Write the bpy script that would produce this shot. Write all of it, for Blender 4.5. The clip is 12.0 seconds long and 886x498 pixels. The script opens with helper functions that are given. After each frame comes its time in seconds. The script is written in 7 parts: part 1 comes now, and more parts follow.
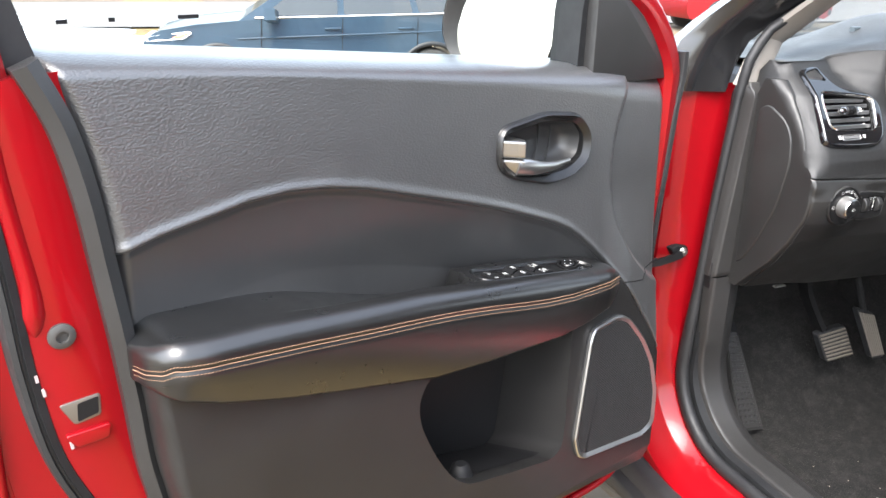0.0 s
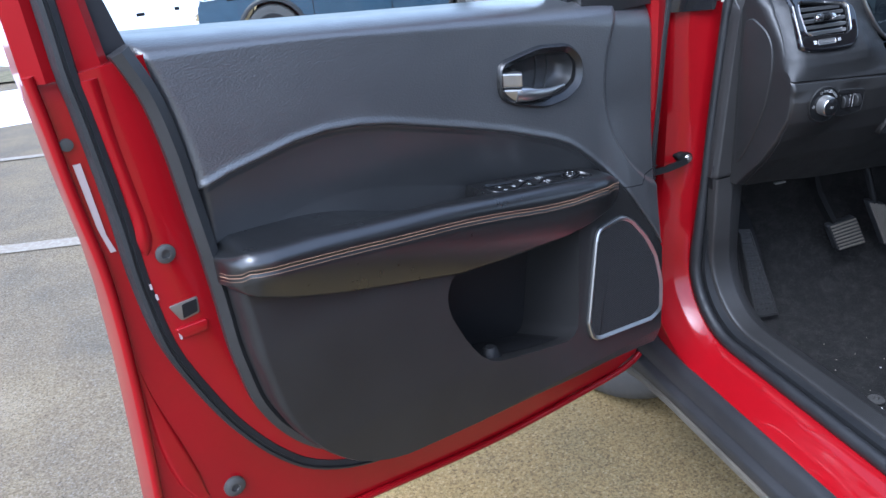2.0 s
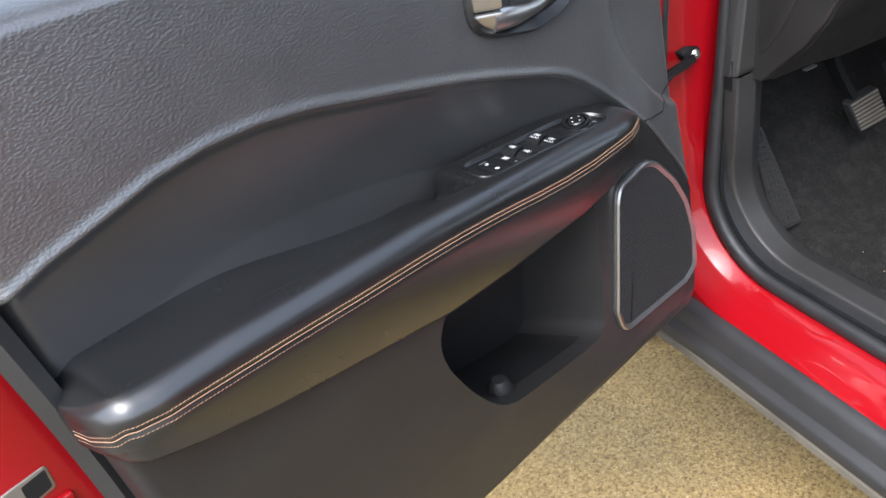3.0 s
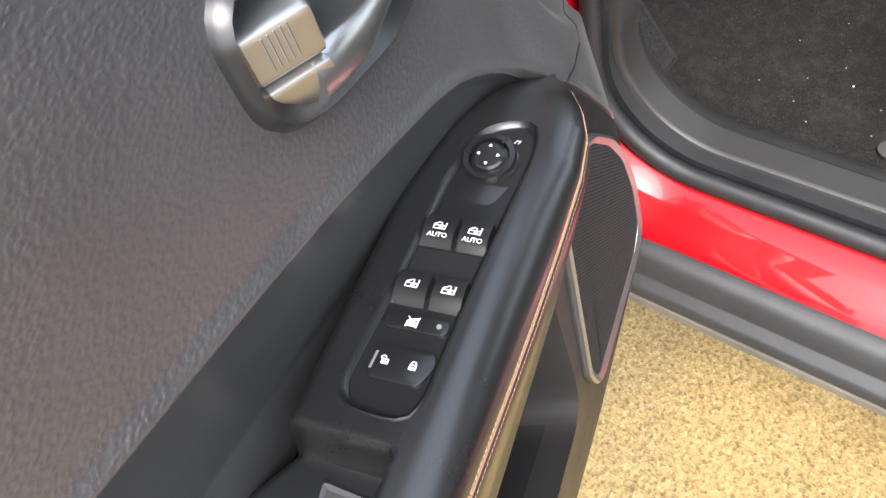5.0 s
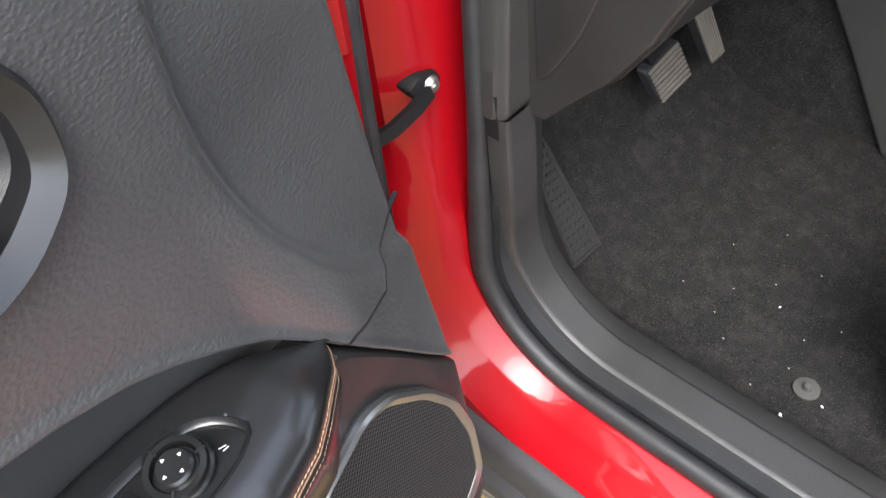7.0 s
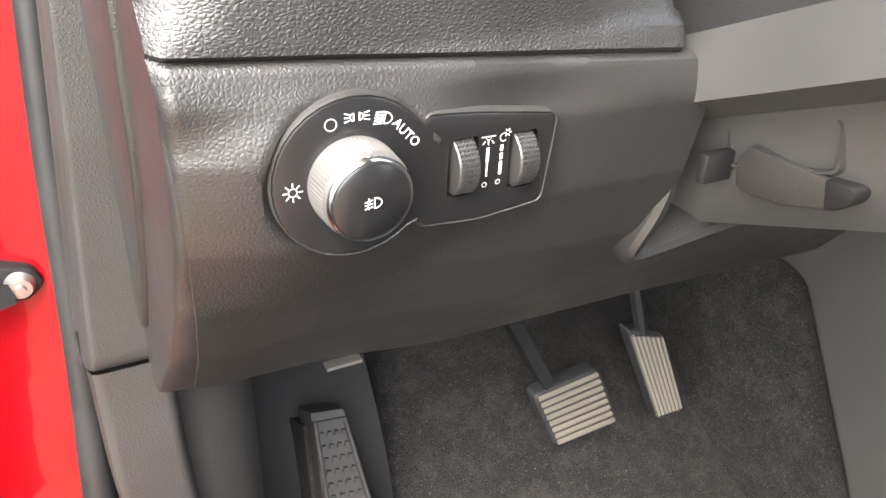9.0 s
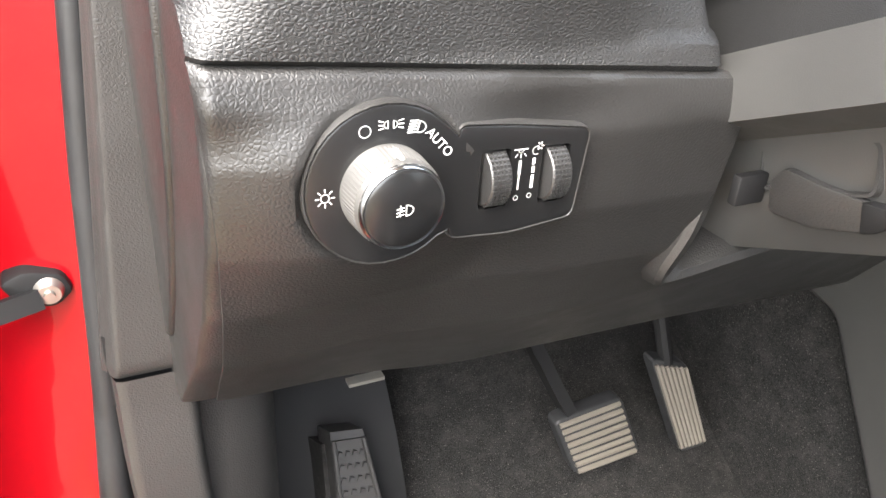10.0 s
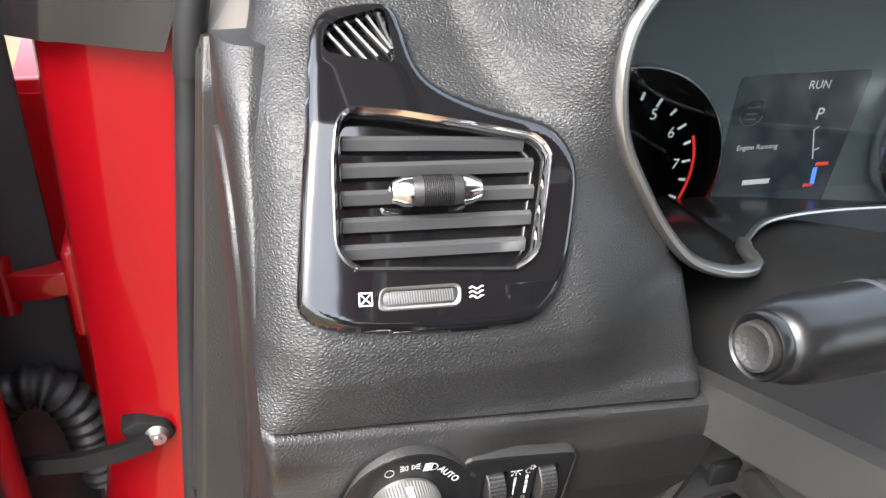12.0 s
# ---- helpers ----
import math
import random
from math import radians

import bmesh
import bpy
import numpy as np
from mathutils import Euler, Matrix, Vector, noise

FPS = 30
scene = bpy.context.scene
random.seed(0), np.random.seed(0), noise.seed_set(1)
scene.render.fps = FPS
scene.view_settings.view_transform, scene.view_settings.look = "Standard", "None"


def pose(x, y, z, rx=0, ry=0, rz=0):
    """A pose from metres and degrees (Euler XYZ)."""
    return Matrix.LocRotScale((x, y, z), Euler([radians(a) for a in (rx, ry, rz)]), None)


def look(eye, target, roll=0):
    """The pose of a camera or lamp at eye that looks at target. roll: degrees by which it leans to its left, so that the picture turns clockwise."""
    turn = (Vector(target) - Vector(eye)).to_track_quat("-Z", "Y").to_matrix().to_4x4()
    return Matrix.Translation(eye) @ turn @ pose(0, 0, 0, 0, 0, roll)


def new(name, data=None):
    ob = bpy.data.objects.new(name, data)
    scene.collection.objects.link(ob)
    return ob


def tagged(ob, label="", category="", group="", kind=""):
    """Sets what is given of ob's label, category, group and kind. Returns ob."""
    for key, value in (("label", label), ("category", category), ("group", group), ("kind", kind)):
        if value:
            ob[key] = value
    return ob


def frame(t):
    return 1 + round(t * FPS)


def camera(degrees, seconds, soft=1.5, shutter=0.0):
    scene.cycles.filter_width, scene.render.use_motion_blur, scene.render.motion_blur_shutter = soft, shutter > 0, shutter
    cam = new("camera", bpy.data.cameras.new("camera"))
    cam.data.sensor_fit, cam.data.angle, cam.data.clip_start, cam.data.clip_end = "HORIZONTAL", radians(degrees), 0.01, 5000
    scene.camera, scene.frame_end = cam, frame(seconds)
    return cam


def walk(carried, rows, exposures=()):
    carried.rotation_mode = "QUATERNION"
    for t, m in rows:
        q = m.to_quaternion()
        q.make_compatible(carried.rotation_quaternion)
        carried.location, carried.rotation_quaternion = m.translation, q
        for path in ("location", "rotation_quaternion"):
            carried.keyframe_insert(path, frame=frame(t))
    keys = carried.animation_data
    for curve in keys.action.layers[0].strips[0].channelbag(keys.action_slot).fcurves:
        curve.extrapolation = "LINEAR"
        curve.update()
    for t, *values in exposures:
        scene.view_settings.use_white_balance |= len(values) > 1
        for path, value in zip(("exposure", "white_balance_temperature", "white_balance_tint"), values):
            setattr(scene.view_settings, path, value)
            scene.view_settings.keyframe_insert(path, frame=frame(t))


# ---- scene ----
cam = camera(58.7, 12.0)
PATH = [
    (0, (-0.864, -0.931, 1.387), (-0.172, 0.802, 0.667), 0.9),
    (0.5, (-0.875, -1.172, 1.42), (-0.342, 0.608, 0.68), -0.2),
    (1, (-0.861, -1.334, 1.447), (-0.404, 0.469, 0.711), -1.0),
    (1.5, (-0.861, -1.332, 1.443), (-0.414, 0.462, 0.679), -2.7),
    (2, (-0.867, -1.156, 1.44), (-0.369, 0.579, 0.579), -5.6),
    (2.5, (-0.855, -0.929, 1.418), (-0.3, 0.707, 0.41), -9.1),
    (2.7, (-0.827, -0.837, 1.41), (-0.255, 0.754, 0.341), -10.4),
    (4.3, (-0.584, -0.304, 1.345), (0.09, 0.81, -0.172), -19.8),
    (4.5, (-0.563, -0.272, 1.334), (0.127, 0.784, -0.219), -20.3),
    (5, (-0.526, -0.233, 1.316), (0.182, 0.699, -0.305), -20.7),
    (5.5, (-0.507, -0.214, 1.306), (0.216, 0.645, -0.349), -19.8),
    (6, (-0.485, -0.201, 1.299), (0.261, 0.63, -0.36), -17.9),
    (6.5, (-0.431, -0.207, 1.292), (0.348, 0.656, -0.335), -15.1),
    (7, (-0.312, -0.242, 1.29), (0.536, 0.757, -0.221), -9.2),
    (7.5, (-0.166, -0.312, 1.269), (0.721, 0.869, -0.079), -4.0),
    (7.7, (-0.117, -0.323, 1.252), (0.793, 0.924, -0.019), -2.0),
    (9.3, (0.11, -0.277, 1.111), (0.926, 1.257, 0.121), 3.4),
    (9.5, (0.109, -0.278, 1.107), (0.915, 1.271, 0.132), 3.5),
    (10, (0.096, -0.282, 1.12), (0.894, 1.284, 0.166), 3.6),
    (10.5, (0.092, -0.285, 1.17), (0.895, 1.274, 0.208), 3.9),
    (11, (0.087, -0.257, 1.244), (0.891, 1.265, 0.226), 5.2),
    (11.5, (0.091, -0.251, 1.292), (0.817, 1.295, 0.251), 5.5),
    (12, (0.119, -0.279, 1.308), (0.68, 1.318, 0.243), 5.1),
]
walk(cam, [(t, look(eye, target, roll)) for t, eye, target, roll in PATH], [(0, 2.75, 6250, 10), (0.5, 2.38, 6250, 10), (1.0, 2.05, 5900, 10), (1.5, 1.85, 5100, 11), (2.0, 1.85, 5000, 11), (2.5, 2.1, 5400, 10), (2.7, 2.15, 5700, 10), (4.3, 2.65, 6200, 10), (5.5, 2.65, 6350, 10), (6.5, 2.45, 6200, 10), (7.0, 2.6, 6200, 10), (7.5, 3.38, 6750, 10), (9.3, 3.95, 6700, 10), (10.0, 3.82, 6650, 10), (10.5, 3.64, 6600, 10), (11.0, 3.30, 6550, 10), (11.5, 2.93, 6400, 10), (12, 2.87, 6400, 10)])

# ---------------------------------------------------------------- world and light
SUN_DIR = Vector((-0.45, -0.35, 0.82))
world = bpy.data.worlds.new("world")
scene.world = world
world.use_nodes = True
wn = world.node_tree.nodes
sky = wn.new("ShaderNodeTexSky")
sky.sky_type = "NISHITA"
sky.sun_disc = False
sky.sun_elevation = math.asin(SUN_DIR.normalized().z)
sky.sun_rotation = math.atan2(SUN_DIR.x, SUN_DIR.y)
sky.dust_density = 4.0
sky.air_density = 1.2
wn["Background"].inputs["Strength"].default_value = 0.15
pale = wn.new("ShaderNodeHueSaturation")
pale.inputs["Saturation"].default_value = 0.5
world.node_tree.links.new(sky.outputs["Color"], pale.inputs["Color"])
world.node_tree.links.new(pale.outputs["Color"], wn["Background"].inputs["Color"])
sun = new("sun", bpy.data.lights.new("sun", "SUN"))
sun.data.energy = 0.5
sun.data.angle = radians(40)
sun.data.color = (1.0, 0.95, 0.87)
sun.matrix_world = look(SUN_DIR * 20, (0, 0, 0))


# ---------------------------------------------------------------- materials
def material(name, color, rough=0.5, metal=0.0, coat=0.0, spec=0.5):
    m = bpy.data.materials.new(name)
    m.use_nodes = True
    b = m.node_tree.nodes["Principled BSDF"]
    b.inputs["Base Color"].default_value = (*color, 1)
    b.inputs["Roughness"].default_value = rough
    b.inputs["Metallic"].default_value = metal
    b.inputs["Coat Weight"].default_value = coat
    b.inputs["Coat Roughness"].default_value = 0.04
    b.inputs["Specular IOR Level"].default_value = spec
    return m


def shade(m):
    return m.node_tree, m.node_tree.nodes, m.node_tree.nodes["Principled BSDF"]


def coords(nt, scale=1.0):
    t = nt.nodes.new("ShaderNodeTexCoord")
    mp = nt.nodes.new("ShaderNodeMapping")
    mp.inputs["Scale"].default_value = (scale, scale, scale)
    nt.links.new(t.outputs["Object"], mp.inputs["Vector"])
    return mp.outputs["Vector"]


def noise_tex(nt, vec, scale, detail=3.0, rough=0.6):
    n = nt.nodes.new("ShaderNodeTexNoise")
    n.inputs["Scale"].default_value = scale
    n.inputs["Detail"].default_value = detail
    n.inputs["Roughness"].default_value = rough
    nt.links.new(vec, n.inputs["Vector"])
    return n.outputs["Fac"]


def ramp(nt, fac, stops):
    r = nt.nodes.new("ShaderNodeValToRGB")
    e = r.color_ramp.elements
    while len(e) < len(stops):
        e.new(0.5)
    for k, (p, c) in zip(e, stops):
        k.position = p
        k.color = (*c, 1) if len(c) == 3 else c
    nt.links.new(fac, r.inputs["Fac"])
    return r.outputs["Color"]


def bumped(nt, bsdf, height, strength, distance):
    b = nt.nodes.new("ShaderNodeBump")
    b.inputs["Strength"].default_value = strength
    b.inputs["Distance"].default_value = distance
    nt.links.new(height, b.inputs["Height"])
    nt.links.new(b.outputs["Normal"], bsdf.inputs["Normal"])


def rough_var(nt, bsdf, vec, scale, lo, hi):
    n = noise_tex(nt, vec, scale, 4)
    mr = nt.nodes.new("ShaderNodeMapRange")
    mr.inputs["From Min"].default_value = 0.3
    mr.inputs["From Max"].default_value = 0.7
    mr.inputs["To Min"].default_value = lo
    mr.inputs["To Max"].default_value = hi
    nt.links.new(n, mr.inputs["Value"])
    nt.links.new(mr.outputs["Result"], bsdf.inputs["Roughness"])


def grained(name, color, color2, rough, cell, strength, dist, spec=0.5, stretch=(1, 1, 1), sheen=0.0, pebble=False):
    """Moulded plastic or vinyl: leather grain of the given cell size, slight colour drift."""
    m = material(name, color, rough, spec=spec)
    nt, _, b = shade(m)
    b.inputs["Sheen Weight"].default_value = sheen
    b.inputs["Sheen Roughness"].default_value = 0.35
    vec = coords(nt)
    st = nt.nodes.new("ShaderNodeMapping")
    st.inputs["Scale"].default_value = stretch
    nt.links.new(vec, st.inputs["Vector"])
    warp = nt.nodes.new("ShaderNodeTexNoise")
    warp.inputs["Scale"].default_value = 0.6 / cell
    nt.links.new(st.outputs["Vector"], warp.inputs["Vector"])
    add = nt.nodes.new("ShaderNodeVectorMath")
    add.operation = "MULTIPLY_ADD"
    add.inputs[1].default_value = (cell * 0.9,) * 3
    nt.links.new(warp.outputs["Color"], add.inputs[0])
    nt.links.new(st.outputs["Vector"], add.inputs[2])
    v = nt.nodes.new("ShaderNodeTexVoronoi")
    v.feature = "SMOOTH_F1" if pebble else "DISTANCE_TO_EDGE"
    v.inputs["Scale"].default_value = 1.0 / cell
    nt.links.new(add.outputs["Vector"], v.inputs["Vector"])
    mr = nt.nodes.new("ShaderNodeMapRange")
    mr.interpolation_type = "SMOOTHSTEP"
    low, high, first, last = (0.10, 0.70, 1.0, 0.0) if pebble else (0.0, 0.34, 0.0, 1.0)
    mr.inputs["From Min"].default_value = low
    mr.inputs["From Max"].default_value = high
    mr.inputs["To Min"].default_value = first
    mr.inputs["To Max"].default_value = last
    nt.links.new(v.outputs["Distance"], mr.inputs["Value"])
    fine = noise_tex(nt, vec, 2.2 / cell, 2)
    mx = nt.nodes.new("ShaderNodeMath")
    mx.operation = "MULTIPLY_ADD"
    mx.inputs[1].default_value = 0.35
    nt.links.new(fine, mx.inputs[0])
    nt.links.new(mr.outputs["Result"], mx.inputs[2])
    bumped(nt, b, mx.outputs["Value"], strength, dist)
    big = noise_tex(nt, vec, 7.0, 5)
    nt.links.new(ramp(nt, big, [(0.35, color), (0.65, color2)]), b.inputs["Base Color"])
    rough_var(nt, b, vec, 23.0, rough - 0.05, rough + 0.07)
    return m


M_VINYL = grained("black_grained_vinyl", (0.033, 0.0335, 0.0345), (0.041, 0.0412, 0.042), 0.35, 0.0024, 0.48, 0.00048, 1.0, stretch=(0.8, 1, 1.3), sheen=0.05, pebble=True)
M_INSERT = grained("smooth_black_insert", (0.027, 0.0274, 0.0283), (0.033, 0.0333, 0.034), 0.34, 0.0016, 0.08, 0.0001, 0.85)
M_HARD = grained("hard_black_plastic", (0.0125, 0.0121, 0.0119), (0.016, 0.0154, 0.0150), 0.38, 0.0010, 0.22, 0.0002, 0.5)
M_LEATHER = grained("black_leather", (0.0065, 0.0065, 0.0066), (0.009, 0.009, 0.009), 0.31, 0.0018, 0.10, 0.0001, 0.6)
M_PLASTIC = grained("black_moulded_plastic", (0.016, 0.016, 0.0165), (0.020, 0.0198, 0.0198), 0.40, 0.0011, 0.3, 0.00025, 0.8)
M_DASH = grained("dark_dash_skin", (0.0125, 0.0127, 0.0130), (0.016, 0.0161, 0.0164), 0.46, 0.0019, 0.50, 0.00042, 0.6, stretch=(0.8, 1, 1.25))
M_KNEE = grained("dark_knee_panel", (0.0125, 0.0122, 0.0120), (0.016, 0.0156, 0.0152), 0.42, 0.0020, 0.34, 0.00032, 0.65)
# dash skin made paler: the windscreen's sheen is put into its colour
M_TOP = grained("dash_top_sheen", (0.042, 0.043, 0.043), (0.054, 0.055, 0.0547), 0.46, 0.0023, 0.6, 0.0005, 0.8)
M_TRIM = grained("grey_black_trim", (0.019, 0.0183, 0.0178), (0.024, 0.0232, 0.0225), 0.46, 0.0019, 0.35, 0.0003, 0.6)
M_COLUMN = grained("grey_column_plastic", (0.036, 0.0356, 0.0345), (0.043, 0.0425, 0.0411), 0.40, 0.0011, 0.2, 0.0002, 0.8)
M_SHROUD = grained("black_shroud_plastic", (0.010, 0.010, 0.0102), (0.013, 0.013, 0.013), 0.40, 0.0011, 0.3, 0.0002, 0.6)
M_LEVER = grained("black_lever_plastic", (0.008, 0.008, 0.0083), (0.011, 0.011, 0.0113), 0.55, 0.0011, 0.2, 0.0002, 0.25)
M_CLAD = grained("grey_black_cladding", (0.014, 0.0145, 0.0155), (0.020, 0.020, 0.021), 0.42, 0.0016, 0.4, 0.0003)


for m_, w_, r_ in ((M_VINYL, 0.7, 0.30), (M_LEATHER, 0.55, 0.22), (M_INSERT, 0.15, 0.25)):
    shade(m_)[2].inputs["Coat Weight"].default_value = w_
    shade(m_)[2].inputs["Coat Roughness"].default_value = r_


def paint(name, color, dark):
    m = material(name, color, 0.34, coat=0.6, spec=0.12)
    nt, _, b = shade(m)
    vec = coords(nt)
    nt.links.new(ramp(nt, noise_tex(nt, vec, 5.0, 4), [(0.3, dark), (0.7, color)]), b.inputs["Base Color"])
    bumped(nt, b, noise_tex(nt, vec, 420.0, 2), 0.04, 0.0004)
    return m


M_RED = paint("red_paint", (0.235, 0.0019, 0.0054), (0.208, 0.0017, 0.0045))
M_BLUE = paint("blue_paint", (0.028, 0.052, 0.080), (0.022, 0.042, 0.066))
M_BLACKPAINT = material("black_paint", (0.012, 0.012, 0.013), 0.25, coat=0.8)


def rubber(name, c):
    m = material(name, c, 0.55)
    nt, _, b = shade(m)
    vec = coords(nt)
    bumped(nt, b, noise_tex(nt, vec, 260.0, 3), 0.25, 0.0006)
    rough_var(nt, b, vec, 30.0, 0.42, 0.68)
    return m


M_RUBBER = rubber("black_rubber", (0.012, 0.0125, 0.0135))
M_TYRE = rubber("tyre_rubber", (0.05, 0.048, 0.045))
M_PIANO = material("gloss_black", (0.006, 0.006, 0.007), 0.06, coat=1.0)
M_VENT_SHADE = material("vent_shade_black", (0.002, 0.002, 0.002), 0.9, spec=0.1)
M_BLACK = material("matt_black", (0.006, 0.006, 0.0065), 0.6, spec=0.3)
M_BUTTON = material("button_black", (0.008, 0.008, 0.0083), 0.27, spec=0.55)
M_CHROME = material("chrome", (0.80, 0.79, 0.78), 0.14, 1.0)
M_SATIN = material("satin_silver", (0.40, 0.395, 0.385), 0.29, 0.95)
M_SILVERPAINT = material("silver_paint", (0.30, 0.295, 0.285), 0.36, 0.85)
M_LATCH = material("worn_zinc_plate", (0.25, 0.24, 0.222), 0.38, 0.85)
M_GREY = material("grey_plastic", (0.12, 0.12, 0.12), 0.5)
M_SLAT = material("slat_grey", (0.040, 0.041, 0.042), 0.42)
M_THREAD = material("tan_thread", (0.25, 0.150, 0.092), 0.7)
M_WHITE = material("white_print", (0.78, 0.78, 0.76), 0.6)
M_BEIGE = grained("light_grey_beige_trim", (0.22, 0.200, 0.180), (0.255, 0.234, 0.210), 0.75, 0.0012, 0.2, 0.0002)
M_DUSTY = grained("dusty_cladding", (0.060, 0.053, 0.042), (0.095, 0.083, 0.064), 0.8, 0.004, 0.4, 0.0006)
M_PAPER = material("pinkish_paper", (0.42, 0.34, 0.33), 0.7)
M_GREYCRUMB = material("pale_crumb", (0.35, 0.31, 0.25), 0.8)
M_ZINC = material("zinc", (0.42, 0.41, 0.38), 0.38, 0.9)


def glass_mat(name, tint):
    m = bpy.data.materials.new(name)
    m.use_nodes = True
    nt = m.node_tree
    nt.nodes.remove(nt.nodes["Principled BSDF"])
    tr = nt.nodes.new("ShaderNodeBsdfTransparent")
    tr.inputs["Color"].default_value = (*tint, 1)
    gl = nt.nodes.new("ShaderNodeBsdfGlossy")
    gl.inputs["Roughness"].default_value = 0.02
    lw = nt.nodes.new("ShaderNodeLayerWeight")
    lw.inputs["Blend"].default_value = 0.5
    pw = nt.nodes.new("ShaderNodeMath")
    pw.operation = "POWER"
    pw.inputs[1].default_value = 4.5
    nt.links.new(lw.outputs["Facing"], pw.inputs[0])
    fr = nt.nodes.new("ShaderNodeMath")
    fr.operation = "MULTIPLY_ADD"
    fr.inputs[1].default_value = 0.85
    fr.inputs[2].default_value = 0.05
    nt.links.new(pw.outputs["Value"], fr.inputs[0])
    mx = nt.nodes.new("ShaderNodeMixShader")
    nt.links.new(fr.outputs["Value"], mx.inputs["Fac"])
    nt.links.new(tr.outputs["BSDF"], mx.inputs[1])
    nt.links.new(gl.outputs["BSDF"], mx.inputs[2])
    nt.links.new(mx.outputs["Shader"], nt.nodes["Material Output"].inputs["Surface"])
    return m


M_GLASS = glass_mat("window_glass", (0.90, 0.94, 0.92))
M_DARKGLASS = glass_mat("dark_window_glass", (0.30, 0.34, 0.36))
M_MIRROR = material("mirror_glass", (0.92, 0.93, 0.93), 0.02, 1.0)


def carpet():
    m = material("dark_carpet", (0.02, 0.02, 0.021), 0.95, spec=0.15)
    nt, _, b = shade(m)
    vec = coords(nt)
    pile = ramp(nt, noise_tex(nt, vec, 700.0, 2), [(0.35, (0.007, 0.007, 0.0073)), (0.66, (0.026, 0.0252, 0.0243)), (0.73, (0.12, 0.114, 0.107))])
    dust = ramp(nt, noise_tex(nt, vec, 34.0, 9, 0.8), [(0.46, (0.0, 0.0, 0.0)), (0.74, (0.022, 0.0205, 0.019))])
    add = nt.nodes.new("ShaderNodeVectorMath")
    nt.links.new(pile, add.inputs[0])
    nt.links.new(dust, add.inputs[1])
    nt.links.new(add.outputs["Vector"], b.inputs["Base Color"])
    bumped(nt, b, noise_tex(nt, vec, 900.0, 3), 0.8, 0.003)
    return m


M_CARPET = carpet()


def pavement():
    """Worn exposed-aggregate asphalt: tan stones, dark binder, broad stains."""
    m = material("aggregate_asphalt", (0.3, 0.26, 0.2), 0.9, spec=0.25)
    nt, _, b = shade(m)
    vec = coords(nt)
    v = nt.nodes.new("ShaderNodeTexVoronoi")
    v.inputs["Scale"].default_value = 210.0
    nt.links.new(vec, v.inputs["Vector"])
    hsv = nt.nodes.new("ShaderNodeSeparateColor")
    nt.links.new(v.outputs["Color"], hsv.inputs["Color"])
    stone = ramp(nt, hsv.outputs["Red"], [(0.0, (0.20, 0.152, 0.088)), (0.07, (0.25, 0.19, 0.105)), (0.14, (0.31, 0.238, 0.130)), (0.5, (0.36, 0.284, 0.158)), (0.85, (0.385, 0.31, 0.182)), (1.0, (0.46, 0.39, 0.26))])
    fine = ramp(nt, noise_tex(nt, vec, 110.0, 5, 0.75), [(0.38, (0.42, 0.40, 0.37)), (0.50, (0.95, 0.95, 0.95)), (0.66, (1.35, 1.33, 1.28))])
    mul = nt.nodes.new("ShaderNodeMix")
    mul.data_type = "RGBA"
    mul.blend_type = "MULTIPLY"
    mul.inputs["Factor"].default_value = 0.62
    nt.links.new(stone, mul.inputs["A"])
    nt.links.new(fine, mul.inputs["B"])
    big = ramp(nt, noise_tex(nt, vec, 1.3, 6, 0.65), [(0.34, (0.44, 0.46, 0.50)), (0.5, (0.62, 0.60, 0.58)), (0.60, (0.70, 0.67, 0.61)), (0.70, (0.86, 0.84, 0.80))])
    mul2 = nt.nodes.new("ShaderNodeMix")
    mul2.data_type = "RGBA"
    mul2.blend_type = "MULTIPLY"
    mul2.inputs["Factor"].default_value = 1.0
    nt.links.new(mul.outputs["Result"], mul2.inputs["A"])
    nt.links.new(big, mul2.inputs["B"])
    # tan silt washed up along the parked car, greyer asphalt further out
    sep = nt.nodes.new("ShaderNodeSeparateXYZ")
    nt.links.new(vec, sep.inputs["Vector"])
    edge = nt.nodes.new("ShaderNodeMath")
    edge.operation = "MULTIPLY_ADD"
    edge.inputs[1].default_value = 1.6
    nt.links.new(noise_tex(nt, vec, 1.1, 5), edge.inputs[0])
    off = nt.nodes.new("ShaderNodeMath")
    off.operation = "SUBTRACT"
    off.inputs[1].default_value = 0.7
    nt.links.new(sep.outputs["X"], off.inputs[0])
    away = nt.nodes.new("ShaderNodeMath")
    away.operation = "ABSOLUTE"
    nt.links.new(off.outputs["Value"], away.inputs[0])
    near = nt.nodes.new("ShaderNodeMath")
    near.operation = "SUBTRACT"
    near.inputs[0].default_value = 0.7
    nt.links.new(away.outputs["Value"], near.inputs[1])
    nt.links.new(near.outputs["Value"], edge.inputs[2])
    silt = ramp(nt, edge.outputs["Value"], [(0.0, (0.66, 0.70, 0.86)), (0.35, (1.0, 0.94, 0.75))])
    mul3 = nt.nodes.new("ShaderNodeMix")
    mul3.data_type = "RGBA"
    mul3.blend_type = "MULTIPLY"
    mul3.inputs["Factor"].default_value = 1.0
    nt.links.new(mul2.outputs["Result"], mul3.inputs["A"])
    nt.links.new(silt, mul3.inputs["B"])
    nt.links.new(mul3.outputs["Result"], b.inputs["Base Color"])
    bumped(nt, b, v.outputs["Distance"], 0.4, 0.003)
    return m


M_PAVE = pavement()


